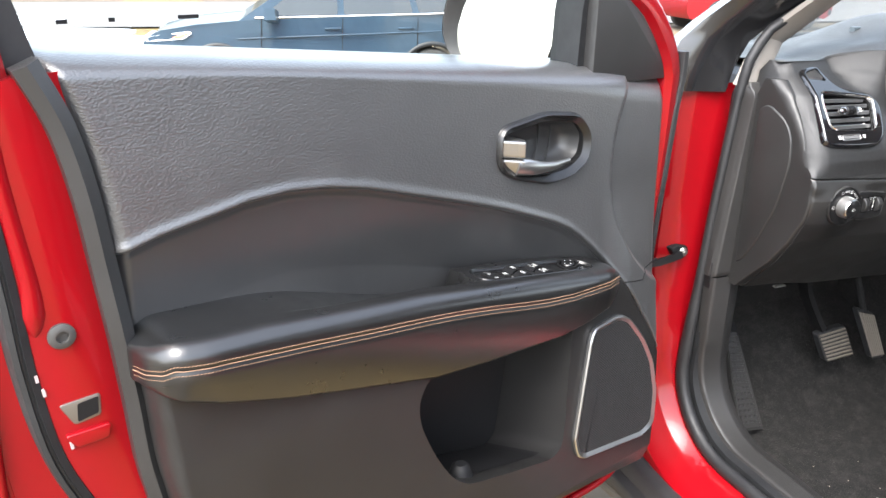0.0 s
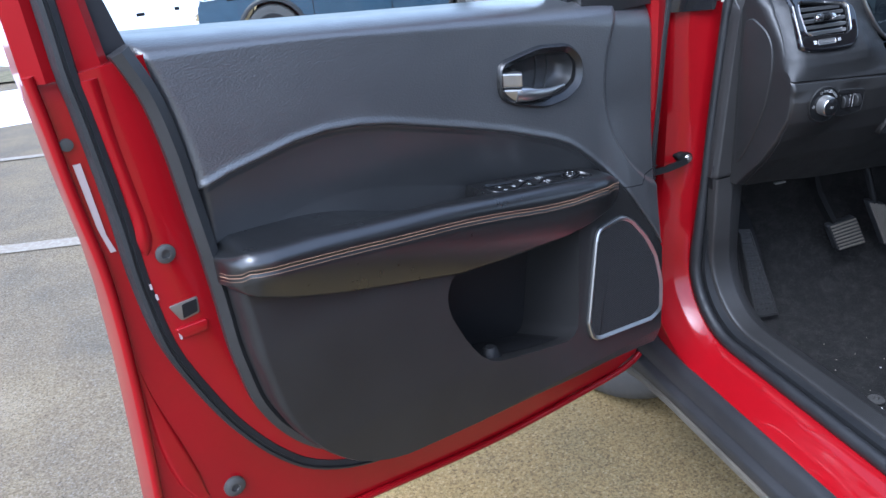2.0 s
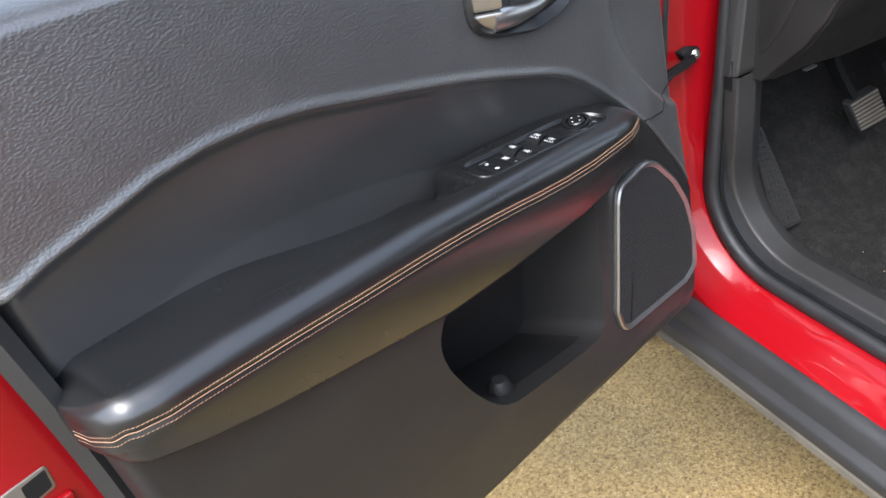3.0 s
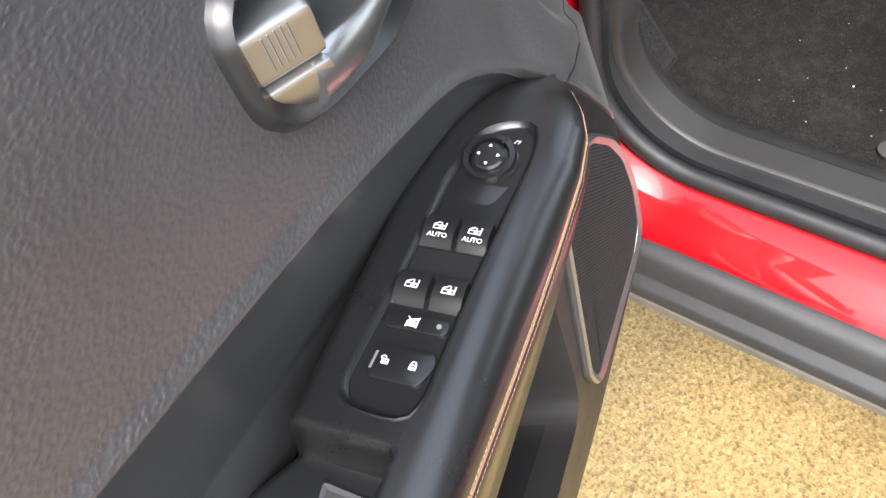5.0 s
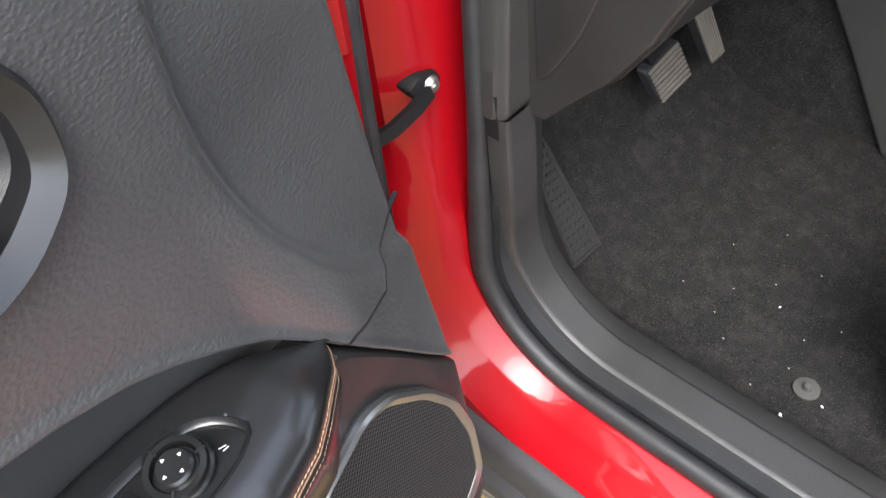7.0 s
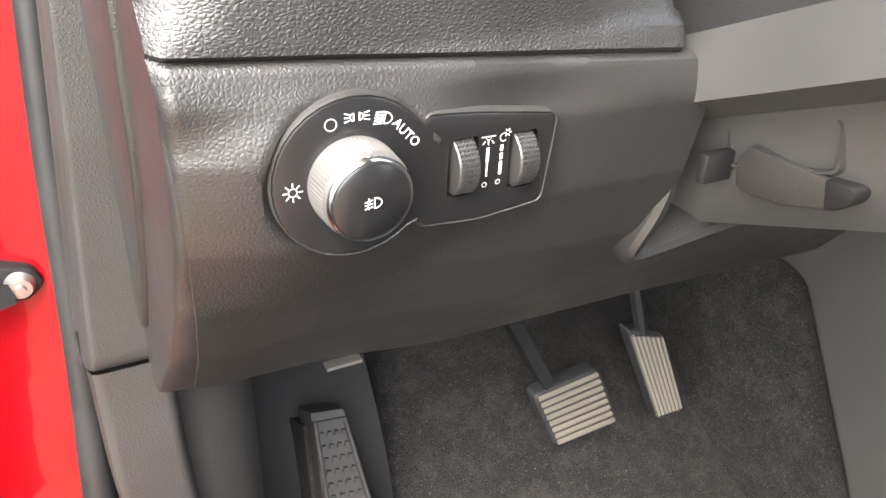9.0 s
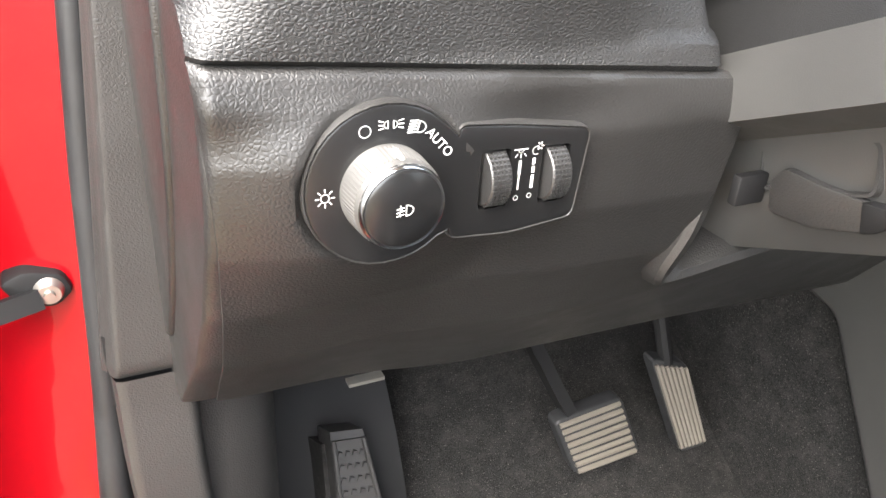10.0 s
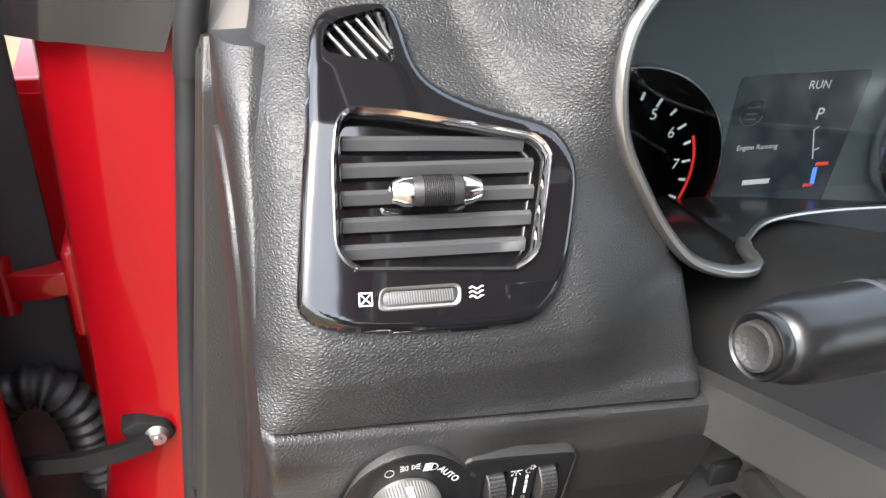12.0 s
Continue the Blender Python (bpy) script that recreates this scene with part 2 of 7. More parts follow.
def snow():
    m = material("old_snow", (0.8, 0.81, 0.83), 0.8)
    nt, _, b = shade(m)
    vec = coords(nt)
    nt.links.new(ramp(nt, noise_tex(nt, vec, 2.5, 7, 0.7), [(0.30, (0.34, 0.32, 0.29)), (0.43, (0.62, 0.64, 0.68)), (0.56, (0.74, 0.76, 0.80)), (1.0, (0.80, 0.81, 0.83))]), b.inputs["Base Color"])
    bumped(nt, b, noise_tex(nt, vec, 18.0, 6), 0.8, 0.03)
    return m


M_SNOW = snow()


def grassland():
    m = material("winter_grass", (0.16, 0.14, 0.07), 0.95)
    nt, _, b = shade(m)
    vec = coords(nt)
    nt.links.new(ramp(nt, noise_tex(nt, vec, 9.0, 6), [(0.3, (0.09, 0.085, 0.045)), (0.7, (0.21, 0.18, 0.10))]), b.inputs["Base Color"])
    bumped(nt, b, noise_tex(nt, vec, 60.0, 4), 1.0, 0.03)
    return m


M_GRASS = grassland()
M_ROAD = material("road_asphalt", (0.16, 0.15, 0.14), 0.9)
M_LINE = material("faded_line_paint", (0.42, 0.39, 0.33), 0.85)
M_LINE_NT, _, _lb = shade(M_LINE)
M_LINE_NT.links.new(ramp(M_LINE_NT, noise_tex(M_LINE_NT, coords(M_LINE_NT), 40.0, 5), [(0.45, (0.20, 0.17, 0.13)), (0.68, (0.27, 0.25, 0.21))]), _lb.inputs["Base Color"])


# ---------------------------------------------------------------- mesh helpers
def part(name, bm, mat, parent=None, label="", angle=38, smooth=True):
    me = bpy.data.meshes.new(name)
    bmesh.ops.recalc_face_normals(bm, faces=bm.faces)
    if bm.calc_volume(signed=True) < 0:
        bmesh.ops.reverse_faces(bm, faces=bm.faces)
    bm.to_mesh(me)
    bm.free()
    me.materials.append(mat)
    if smooth:
        for p in me.polygons:
            p.use_smooth = True
        me.set_sharp_from_angle(angle=radians(angle))
    ob = new(name, me)
    if parent is not None:
        ob.parent = parent
    if label:
        ob["label"] = label
    return ob


def thing(name, m, label, category, group="", kind=""):
    ob = new(name)
    ob.empty_display_size = 0.1
    ob.matrix_world = m
    return tagged(ob, label, category, group, kind)


def bevel(bm, width, segments=2, limit=30):
    edges = [e for e in bm.edges if len(e.link_faces) == 2 and e.calc_face_angle(0) > radians(limit)]
    if width > 0 and edges:
        bmesh.ops.bevel(bm, geom=edges, offset=width, segments=segments, affect="EDGES", profile=0.5, clamp_overlap=True)
    return bm


def box(x0, x1, y0, y1, z0, z1, r=0.0, seg=2):
    bm = bmesh.new()
    bmesh.ops.create_cube(bm, size=1)
    for v in bm.verts:
        v.co = Vector((x0 + (v.co.x + 0.5) * (x1 - x0), y0 + (v.co.y + 0.5) * (y1 - y0), z0 + (v.co.z + 0.5) * (z1 - z0)))
    return bevel(bm, r, seg)


def spline(pts, n=60, closed=False):
    """A smooth curve through the points, in n steps of even length."""
    p = [Vector(q) for q in pts]
    k = len(p)
    out = []
    for i in range(k if closed else k - 1):
        a, b, c, d = (p[(i - 1) % k], p[i], p[(i + 1) % k], p[(i + 2) % k]) if closed else (p[max(i - 1, 0)], p[i], p[i + 1], p[min(i + 2, k - 1)])
        for s in range(16):
            t = s / 16
            out.append(0.5 * ((2 * b) + (c - a) * t + (2 * a - 5 * b + 4 * c - d) * t * t + (3 * b - a - 3 * c + d) * t ** 3))
    out.append(p[0].copy() if closed else p[-1])
    return even(out, n, closed)


def even(pts, n, closed=False):
    """The polyline in n even steps; an open one gives n + 1 points, a closed one n."""
    acc = [0.0]
    for a, b in zip(pts, pts[1:]):
        acc.append(acc[-1] + (b - a).length)
    res, j = [], 0
    for i in range(n if closed else n + 1):
        s = acc[-1] * i / n
        while j < len(acc) - 2 and acc[j + 1] < s:
            j += 1
        f = (s - acc[j]) / max(acc[j + 1] - acc[j], 1e-9)
        res.append(pts[j].lerp(pts[j + 1], f))
    return res


def rounded(pts, r, seg=5):
    """A closed 2D outline with its corners rounded."""
    out, k = [], len(pts)
    for i in range(k):
        a, b, c = (Vector((*pts[j % k][:2], 0)) for j in (i - 1, i, i + 1))
        ri = r[i] if isinstance(r, (list, tuple)) else r
        d = min(ri, 0.48 * (a - b).length, 0.48 * (c - b).length)
        p, q = b + (a - b).normalized() * d, b + (c - b).normalized() * d
        for s in range(seg + 1):
            t = s / seg
            v = p.lerp(b, t).lerp(b.lerp(q, t), t)
            out.append((v.x, v.y))
    return out


def slab(outline, lift, d0, d1, r=0.0, seg=2):
    """A plate from a 2D outline; lift(a, b, d) gives the place."""
    bm = bmesh.new()
    lo = [bm.verts.new(lift(a, b, d0)) for a, b in outline]
    hi = [bm.verts.new(lift(a, b, d1)) for a, b in outline]
    n = len(outline)
    bm.faces.new(lo)
    bm.faces.new(hi)
    for i in range(n):
        bm.faces.new((lo[i], lo[(i + 1) % n], hi[(i + 1) % n], hi[i]))
    bmesh.ops.recalc_face_normals(bm, faces=bm.faces)
    if r > 0:
        top = [e for e in bm.edges if all(v in set(hi) for v in e.verts)]
        bmesh.ops.bevel(bm, geom=top, offset=r, segments=seg, affect="EDGES", profile=0.5, clamp_overlap=True)
    return bm


def inset(outline, d):
    """A closed 2D outline moved inwards by d."""
    n = len(outline)
    area = sum(outline[i][0] * outline[(i + 1) % n][1] - outline[(i + 1) % n][0] * outline[i][1] for i in range(n))
    s = 1 if area > 0 else -1
    out = []
    for i in range(n):
        (ax, ay), (bx, by), (cx, cy) = outline[i - 1], outline[i], outline[(i + 1) % n]
        tx, ty = cx - ax, cy - ay
        k = math.hypot(tx, ty) or 1
        out.append((bx - s * ty / k * d, by + s * tx / k * d))
    return out


def ring(outer, inner, lift, d0, d1, di=None):
    """A frame between two outlines of the same count of points, from depth d0 to d1 (inner rim at di)."""
    di = d1 if di is None else di
    bm = bmesh.new()
    rows = [[bm.verts.new(lift(a, b, d)) for a, b in o] for o, d in ((outer, d0), (outer, d1 * 0.75 + d0 * 0.25), (mid(outer, inner, 0.3), d1), (mid(outer, inner, 0.7), di), (inner, di * 0.8 + d0 * 0.2), (inner, d0))]
    n = len(outer)
    for p, q in zip(rows, rows[1:] + rows[:1]):
        for i in range(n):
            bm.faces.new((p[i], p[(i + 1) % n], q[(i + 1) % n], q[i]))
    return bm


def mid(a, b, t):
    return [(p[0] + (q[0] - p[0]) * t, p[1] + (q[1] - p[1]) * t) for p, q in zip(a, b)]


def sweep(path, profile, side, closed=False, caps=True, scale=None):
    """A profile of (a, b) carried along a path; a lies along side x the way, b along side (a fixed vector, or one for each point)."""
    bm = bmesh.new()
    n, rows = len(path), []
    for i, p in enumerate(path):
        a, b = (path[i - 1], path[(i + 1) % n]) if closed else (path[max(i - 1, 0)], path[min(i + 1, n - 1)])
        way = (b - a).normalized()
        s = Vector(side(i / max(n - 1, 1)) if callable(side) else side)
        s = (s - way * s.dot(way)).normalized()
        w = s.cross(way)
        k = scale(i / max(n - 1, 1)) if scale else 1.0
        rows.append([bm.verts.new(p + w * (u * k) + s * (v * k)) for u, v in profile])
    m = len(profile)
    for p, q in zip(rows, rows[1:] + (rows[:1] if closed else [])):
        for i in range(m):
            bm.faces.new((p[i], p[(i + 1) % m], q[(i + 1) % m], q[i]))
    if caps and not closed:
        bm.faces.new(rows[0])
        bm.faces.new(rows[-1])
    return bm


def circle(r, n=10, ry=None):
    return [(r * math.cos(2 * math.pi * i / n), (ry or r) * math.sin(2 * math.pi * i / n)) for i in range(n)]


def lathe(profile, n, m):
    """A turned shape: profile of (radius, height) about the z axis of m."""
    bm = bmesh.new()
    rows = []
    for r, h in profile:
        rows.append([bm.verts.new(m @ Vector((r * math.cos(2 * math.pi * i / n), r * math.sin(2 * math.pi * i / n), h))) for i in range(n)])
    for p, q in zip(rows, rows[1:]):
        for i in range(n):
            bm.faces.new((p[i], p[(i + 1) % n], q[(i + 1) % n], q[i]))
    bm.faces.new(rows[0])
    bm.faces.new(rows[-1])
    bmesh.ops.remove_doubles(bm, verts=bm.verts, dist=1e-6)
    return bm


def join(*bms):
    out = bms[0]
    for b in bms[1:]:
        me = bpy.data.meshes.new("tmp")
        b.to_mesh(me)
        b.free()
        out.from_mesh(me)
        bpy.data.meshes.remove(me)
    return out


def sheet(nu, nv, place):
    """A grid surface; place(s, t) for s, t in 0..1."""
    bm = bmesh.new()
    g = [[bm.verts.new(place(i / nu, j / nv)) for i in range(nu + 1)] for j in range(nv + 1)]
    for j in range(nv):
        for i in range(nu):
            bm.faces.new((g[j][i], g[j][i + 1], g[j + 1][i + 1], g[j + 1][i]))
    return bm


def solid(nu, nv, front, back):
    """A closed block between two grid surfaces."""
    bm = bmesh.new()
    gs = [[[bm.verts.new(f(i / nu, j / nv)) for i in range(nu + 1)] for j in range(nv + 1)] for f in (front, back)]
    for k, g in enumerate(gs):
        for j in range(nv):
            for i in range(nu):
                q = (g[j][i], g[j][i + 1], g[j + 1][i + 1], g[j + 1][i])
                bm.faces.new(q if k == 0 else q[::-1])
    a, b = gs
    rim = [(0, i) for i in range(nu)] + [(j, nu) for j in range(nv)] + [(nv, i) for i in range(nu, 0, -1)] + [(j, 0) for j in range(nv, 0, -1)]
    for (j, i), (j2, i2) in zip(rim, rim[1:] + rim[:1]):
        bm.faces.new((a[j][i], b[j][i], b[j2][i2], a[j2][i2]))
    return bm


def carve(ob, *cutters):
    """Cut closed meshes out of ob; the cutters go."""
    for bm in cutters:
        bmesh.ops.recalc_face_normals(bm, faces=bm.faces)
        if bm.calc_volume(signed=True) < 0:
            bmesh.ops.reverse_faces(bm, faces=bm.faces)
        bpy.context.view_layer.update()
        me = bpy.data.meshes.new("cutter")
        bm.to_mesh(me)
        bm.free()
        c = new("cutter", me)
        c.matrix_world = ob.matrix_world
        mod = ob.modifiers.new("cut", "BOOLEAN")
        mod.operation, mod.solver, mod.object = "DIFFERENCE", "EXACT", c
        bpy.context.view_layer.update()
        dg = bpy.context.evaluated_depsgraph_get()
        done = bpy.data.meshes.new_from_object(ob.evaluated_get(dg))
        ob.modifiers.clear()
        ob.data = done
        bpy.data.objects.remove(c)
    for p in ob.data.polygons:
        p.use_smooth = True
    ob.data.set_sharp_from_angle(angle=radians(40))
    return ob


def interp(x, xs, ys):
    return float(np.interp(x, xs, ys))


def sstep(x, a, b):
    t = min(max((x - a) / (b - a), 0.0), 1.0)
    return t * t * (3 - 2 * t)


def letters(name, text, size, m, mat, parent, depth=0.0):
    """Writing in the built-in font, as a mesh; m carries its x axis along the line and z out of the surface."""
    cu = bpy.data.curves.new("letters", "FONT")
    cu.body, cu.size, cu.align_x, cu.align_y, cu.resolution_u = text, size, "CENTER", "CENTER", 3
    tmp = new("letters", cu)
    bpy.context.view_layer.update()
    me = bpy.data.meshes.new_from_object(tmp.evaluated_get(bpy.context.evaluated_depsgraph_get()))
    bpy.data.objects.remove(tmp)
    me.transform(m)
    me.materials.append(mat)
    ob = new(name, me)
    ob.parent = parent
    return ob


def marks(name, lines, width, m, mat, parent):
    """Printed line work: each line is a row of 2D points, drawn as thin flat bars; a closed line ends where it began."""
    bm = bmesh.new()
    for line in lines:
        for a, b in zip(line, line[1:]):
            p, q = Vector((*a, 0)), Vector((*b, 0))
            d = (q - p).normalized() * width / 2
            w = Vector((-d.y, d.x, 0))
            bm.faces.new([bm.verts.new(m @ (v)) for v in (p - d - w, q + d - w, q + d + w, p - d + w)])
    return part(name, bm, mat, parent, smooth=False)


def arc(cx, cy, r, a0, a1, n=14, ry=None):
    return [(cx + r * math.cos(radians(a0 + (a1 - a0) * k / n)), cy + (ry or r) * math.sin(radians(a0 + (a1 - a0) * k / n))) for k in range(n + 1)]


# ---------------------------------------------------------------- ground and surroundings
def ground_z(x, y):
    return -0.66 * sstep(y, 2.5, 11.0) + 0.012 * noise.noise((x * 0.6, y * 0.6, 0.0))


def ground_place(s, t):
    fx, fy = 2 * s - 1, t
    x = 3.0 * fx + 900 * fx ** 5
    y = -60 + 60 * (t / 0.2) if t < 0.2 else 14 * ((t - 0.2) / 0.6) if t < 0.8 else 14 + 1600 * ((t - 0.8) / 0.2) ** 3
    return Vector((x, y, ground_z(x, y) if abs(x) < 60 else -0.66 * sstep(y, 2.5, 11.0)))


tagged(part("ground", sheet(60, 90, ground_place), M_PAVE, label="worn tan aggregate asphalt of the parking lot"), kind="structure")


def strip(name, x0, x1, ya, yb, wide, mat, lift=0.006, n=40):
    def place(s, t):
        x = x0 + (x1 - x0) * s
        y = ya + (yb - ya) * s + (t - 0.5) * wide
        return Vector((x, y, ground_z(x, y) + lift))
    return part(name, sheet(n, 2, place), mat)


tagged(strip("parking_line", -6.0, -1.2, 5.9, 4.62, 0.11, M_LINE), "faded yellowish parking line across the asphalt", "parking line", "parking lines", "structure")
tagged(strip("parking_line", -5.0, -1.0, 3.55, 2.55, 0.11, M_LINE), "worn white parking line across the asphalt", "parking line", "parking lines", "structure")


def bank(name, x0, x1, y0, y1, h, mat, seed, rag=0.25, nx=70, ny=30):
    def place(s, t):
        x = x0 + (x1 - x0) * s
        wob = rag * (noise.noise((x * 0.9, seed, 0.0)) + 0.5 * noise.noise((x * 2.7, seed, 3.0)))
        a, b = y0(x) + wob, y1(x) + 0.6 * rag * noise.noise((x * 1.1, seed + 9, 0.0))
        y = a + (b - a) * t
        e = min(t, 1 - t, s, 1 - s)
        up = h * sstep(e, 0.0, 0.22) * (0.75 + 0.5 * noise.noise((x * 0.8, y * 0.8, seed)) + 0.2 * noise.noise((x * 3.1, y * 3.1, seed)))
        return Vector((x, y, ground_z(x, y) - 0.02 + up))
    return part(name, sheet(nx, ny, place), mat)


tagged(bank("snow_bank", -30, 3.2, lambda x: 6.2 - 0.42 * x * 0.5 if x > -6 else 7.4, lambda x: 9.9 - 0.2 * x if x > -6 else 11.1, 0.10, M_SNOW, 4.0, 0.7), "patch of old white snow beside the asphalt", "snow", "", "stuff")
tagged(bank("snow_field", -45, 1.5, lambda x: 11.3 - 0.2 * x, lambda x: 26.0 - 0.1 * x, 0.25, M_SNOW, 14.0, 1.2), "wide snow-covered verge with dirty edges", "snow", "", "stuff")
tagged(strip("verge", -40, 2.0, 18.6, 10.4, 0.9, M_GRASS, 0.03), "strip of dead brown winter grass", "grass", "", "structure")
tagged(strip("road", -60, 60, 33, 17, 9.0, M_ROAD, 0.05), "pale worn asphalt road behind the cars", "road", "", "structure")
tagged(bank("snow_verge", -70, 70, lambda x: 32 - 0.13 * x, lambda x: 60.0, 0.3, M_SNOW, 24.0, 0.8), "snow-covered ground beyond the road", "snow", "", "stuff")

# ---------------------------------------------------------------- red car: body
suv = thing("suv", pose(0.75, -0.3, 0), "red compact SUV with black cladding and its front door open", "car")
bpy.context.view_layer.update()
SUV_INV = suv.matrix_world.inverted()


def cpart(name, bm, mat, label="", parent=None, angle=38):
    """A part of the red car, given in world places."""
    bm.transform(SUV_INV)
    return part(name, bm, mat, parent or suv, label, angle)


def opening_path(x_at, inner=0.0, y_front=0.19, z_sill=0.455, rear=-1.5, top=1.168, r=0.17):
    """The line of the door opening: down the hinge pillar, round the corner, back along the sill; moved inwards by inner."""
    yf, zs = y_front - inner, z_sill + inner
    r = max(r - inner * 0.5, 0.05)
    pts = [Vector((0, yf, top - i * (top - zs - r) / 14)) for i in range(15)]
    pts += [Vector((0, yf - r + r * math.cos(a), zs + r - r * math.sin(a))) for a in (math.pi / 2 * k / 14 for k in range(1, 15))]
    pts += [Vector((0, yf - r - (yf - r - rear) * k / 16, zs)) for k in range(1, 17)]
    for p in pts:
        p.x = x_at(p)
    return pts


def lerp_rows(name_rows, mat, name, label=""):
    """A strip through several lines of the same count."""
    bm = bmesh.new()
    rows = [[bm.verts.new(p) for p in row] for row in name_rows]
    for p, q in zip(rows, rows[1:]):
        for i in range(len(p) - 1):
            bm.faces.new((p[i], p[i + 1], q[i + 1], q[i]))
    return cpart(name, bm, mat, label)


def side_x(base, lean):
    return lambda p: base + lean * max(p.z - 0.6, 0.0)


jamb_rows = [
    opening_path(side_x(0.00, 0.02), -0.080, r=0.22),
    opening_path(side_x(-0.004, 0.02), -0.03, r=0.19),
    opening_path(side_x(-0.004, 0.02), -0.016, r=0.18),
    opening_path(side_x(0.004, 0.02), -0.006),
    opening_path(side_x(0.020, 0.03), 0.002),
    opening_path(side_x(0.034, 0.04), 0.012),
    opening_path(side_x(0.040, 0.045), 0.016),
    opening_path(side_x(0.068, 0.06), 0.024),
    opening_path(side_x(0.076, 0.06), 0.018),
    opening_path(side_x(0.120, 0.06), 0.010),
]
for k, row in enumerate(jamb_rows):
    # the hinge pillar is set further forward than the sill, and its outer side turns into the hinge gap
    for p in row:
        w = sstep(p.z, 0.64, 0.82)
        if k >= 4:
            p.y += 0.022 * w * (1.0 if k < 8 else 0.6)
        else:
            p.x += (0.022, 0.024, 0.022, 0.018)[k] * w
            p.y += (0.03, 0.022, 0.020, 0.018)[k] * w
lerp_rows(jamb_rows, M_RED, "hinge_pillar_and_sill", "glossy red painted door opening")

# rubber seal round the opening, a bulb with a lip
seal_path = opening_path(lambda p: 0.078 + 0.06 * max(p.z - 0.6, 0.0) + 0.03 * max(p.z - 0.95, 0.0), 0.036)
seal_slim = [1.0 - 0.36 * sstep(p.z, 0.62, 0.85) for p in seal_path]
cpart("door_seal", sweep(seal_path, [(0.013 * math.cos(a) * (1.25 if math.cos(a) > 0 else 1), 0.012 * math.sin(a) - 0.002) for a in (2 * math.pi * k / 12 for k in range(12))], (1, 0, 0), scale=lambda t: seal_slim[min(int(t * (len(seal_slim) - 1) + 0.5), len(seal_slim) - 1)]), M_RUBBER, "black rubber bulb seal round the door opening")
seal_lip = opening_path(side_x(0.100, 0.06), 0.040)
cpart("seal_lip", sweep(seal_lip, [(-0.012, -0.012), (-0.012, 0.012), (0.006, 0.012), (0.010, 0.0), (0.006, -0.012)], (1, 0, 0)), M_RUBBER, "ribbed rubber lip")

# kick panel and sill plate inside the seal
kick_rows = [
    opening_path(side_x(0.108, 0.05), 0.046),
    opening_path(side_x(0.116, 0.04), 0.052),
    opening_path(side_x(0.140, 0.02), 0.050),
    opening_path(side_x(0.148, 0.02), 0.0475),
    opening_path(side_x(0.154, 0.02), 0.0475),
    opening_path(side_x(0.180, 0.0), 0.040),
    opening_path(side_x(0.196, 0.0), 0.020),
    opening_path(side_x(0.205, 0.0), -0.05),
    opening_path(side_x(0.207, 0.0), -0.10),
]
lerp_rows(kick_rows, M_TRIM, "sill_trim", "grey-black plastic kick panel and sill trim")

# black lower cladding under the sill
clad = [(-0.004, 0.440), (-0.018, 0.436), (-0.026, 0.428), (-0.030, 0.410), (-0.033, 0.402), (-0.030, 0.399), (-0.032, 0.396), (-0.043, 0.390), (-0.047, 0.384), (-0.047, 0.368), (-0.040, 0.362), (0.05, 0.355), (0.05, 0.44)]
valance = [(-0.040, 0.366), (-0.047, 0.360), (-0.048, 0.350), (-0.040, 0.338), (0.05, 0.322), (0.05, 0.358), (-0.036, 0.362)]


def rail(profile):
    """A rocker strip that flares towards the wheel arch."""
    bm = bmesh.new()
    rows = [[bm.verts.new((x - k * (1 if x < 0.04 else 0), y, z + up * (1 if z > 0.37 else 0))) for x, z in profile] for y, k, up in ((-1.6, 0, 0), (-0.8, 0, 0), (-0.2, 0, 0), (0.05, 0.0, 0.0), (0.15, 0.004, 0.006), (0.22, 0.014, 0.02), (0.245, 0.022, 0.028), (0.255, 0.016, 0.02))]
    for p, q in zip(rows, rows[1:]):
        for i in range(len(p)):
            bm.faces.new((p[i], p[(i + 1) % len(p)], q[(i + 1) % len(p)], q[i]))
    bm.faces.new(rows[0])
    bm.faces.new(rows[-1])
    return bm


rocker = cpart("rocker_cladding", rail(clad), M_CLAD, "black textured rocker cladding")
cpart("valance", rail(valance), M_DUSTY, "lower edge coated with tan road dust", rocker)

# front fender with its wheel arch, hood, and the front wheel
WHEEL = Vector((0.075, 0.615, 0.345))
bm = bmesh.new()
arch = [(WHEEL.y + 0.40 * math.cos(a), WHEEL.z + 0.40 * math.sin(a)) for a in (math.pi * k / 20 for k in range(21))]
out = [(0.312, 0.345), (0.310, 0.60), (0.312, 1.08), (0.40, 1.09), (1.0, 1.03), (1.35, 0.93), (1.45, 0.75), (1.45, 0.36)] + [(max(y, 0.277), z) for y, z in arch if y < 1.4]
fender = slab(out, lambda a, b, d: Vector((d + 0.02 * sstep(b, 0.7, 1.08), a, b)), -0.03, 0.0)
cpart("front_fender", fender, M_RED, "glossy red front fender")
hood = sheet(10, 12, lambda s, t: Vector((0.0 + 1.5 * s, 0.42 + 0.98 * t, 1.09 + 0.06 * math.sin(math.pi * s) ** 0.6 - 0.10 * t ** 2)))
cpart("hood", hood, M_RED, "red hood")
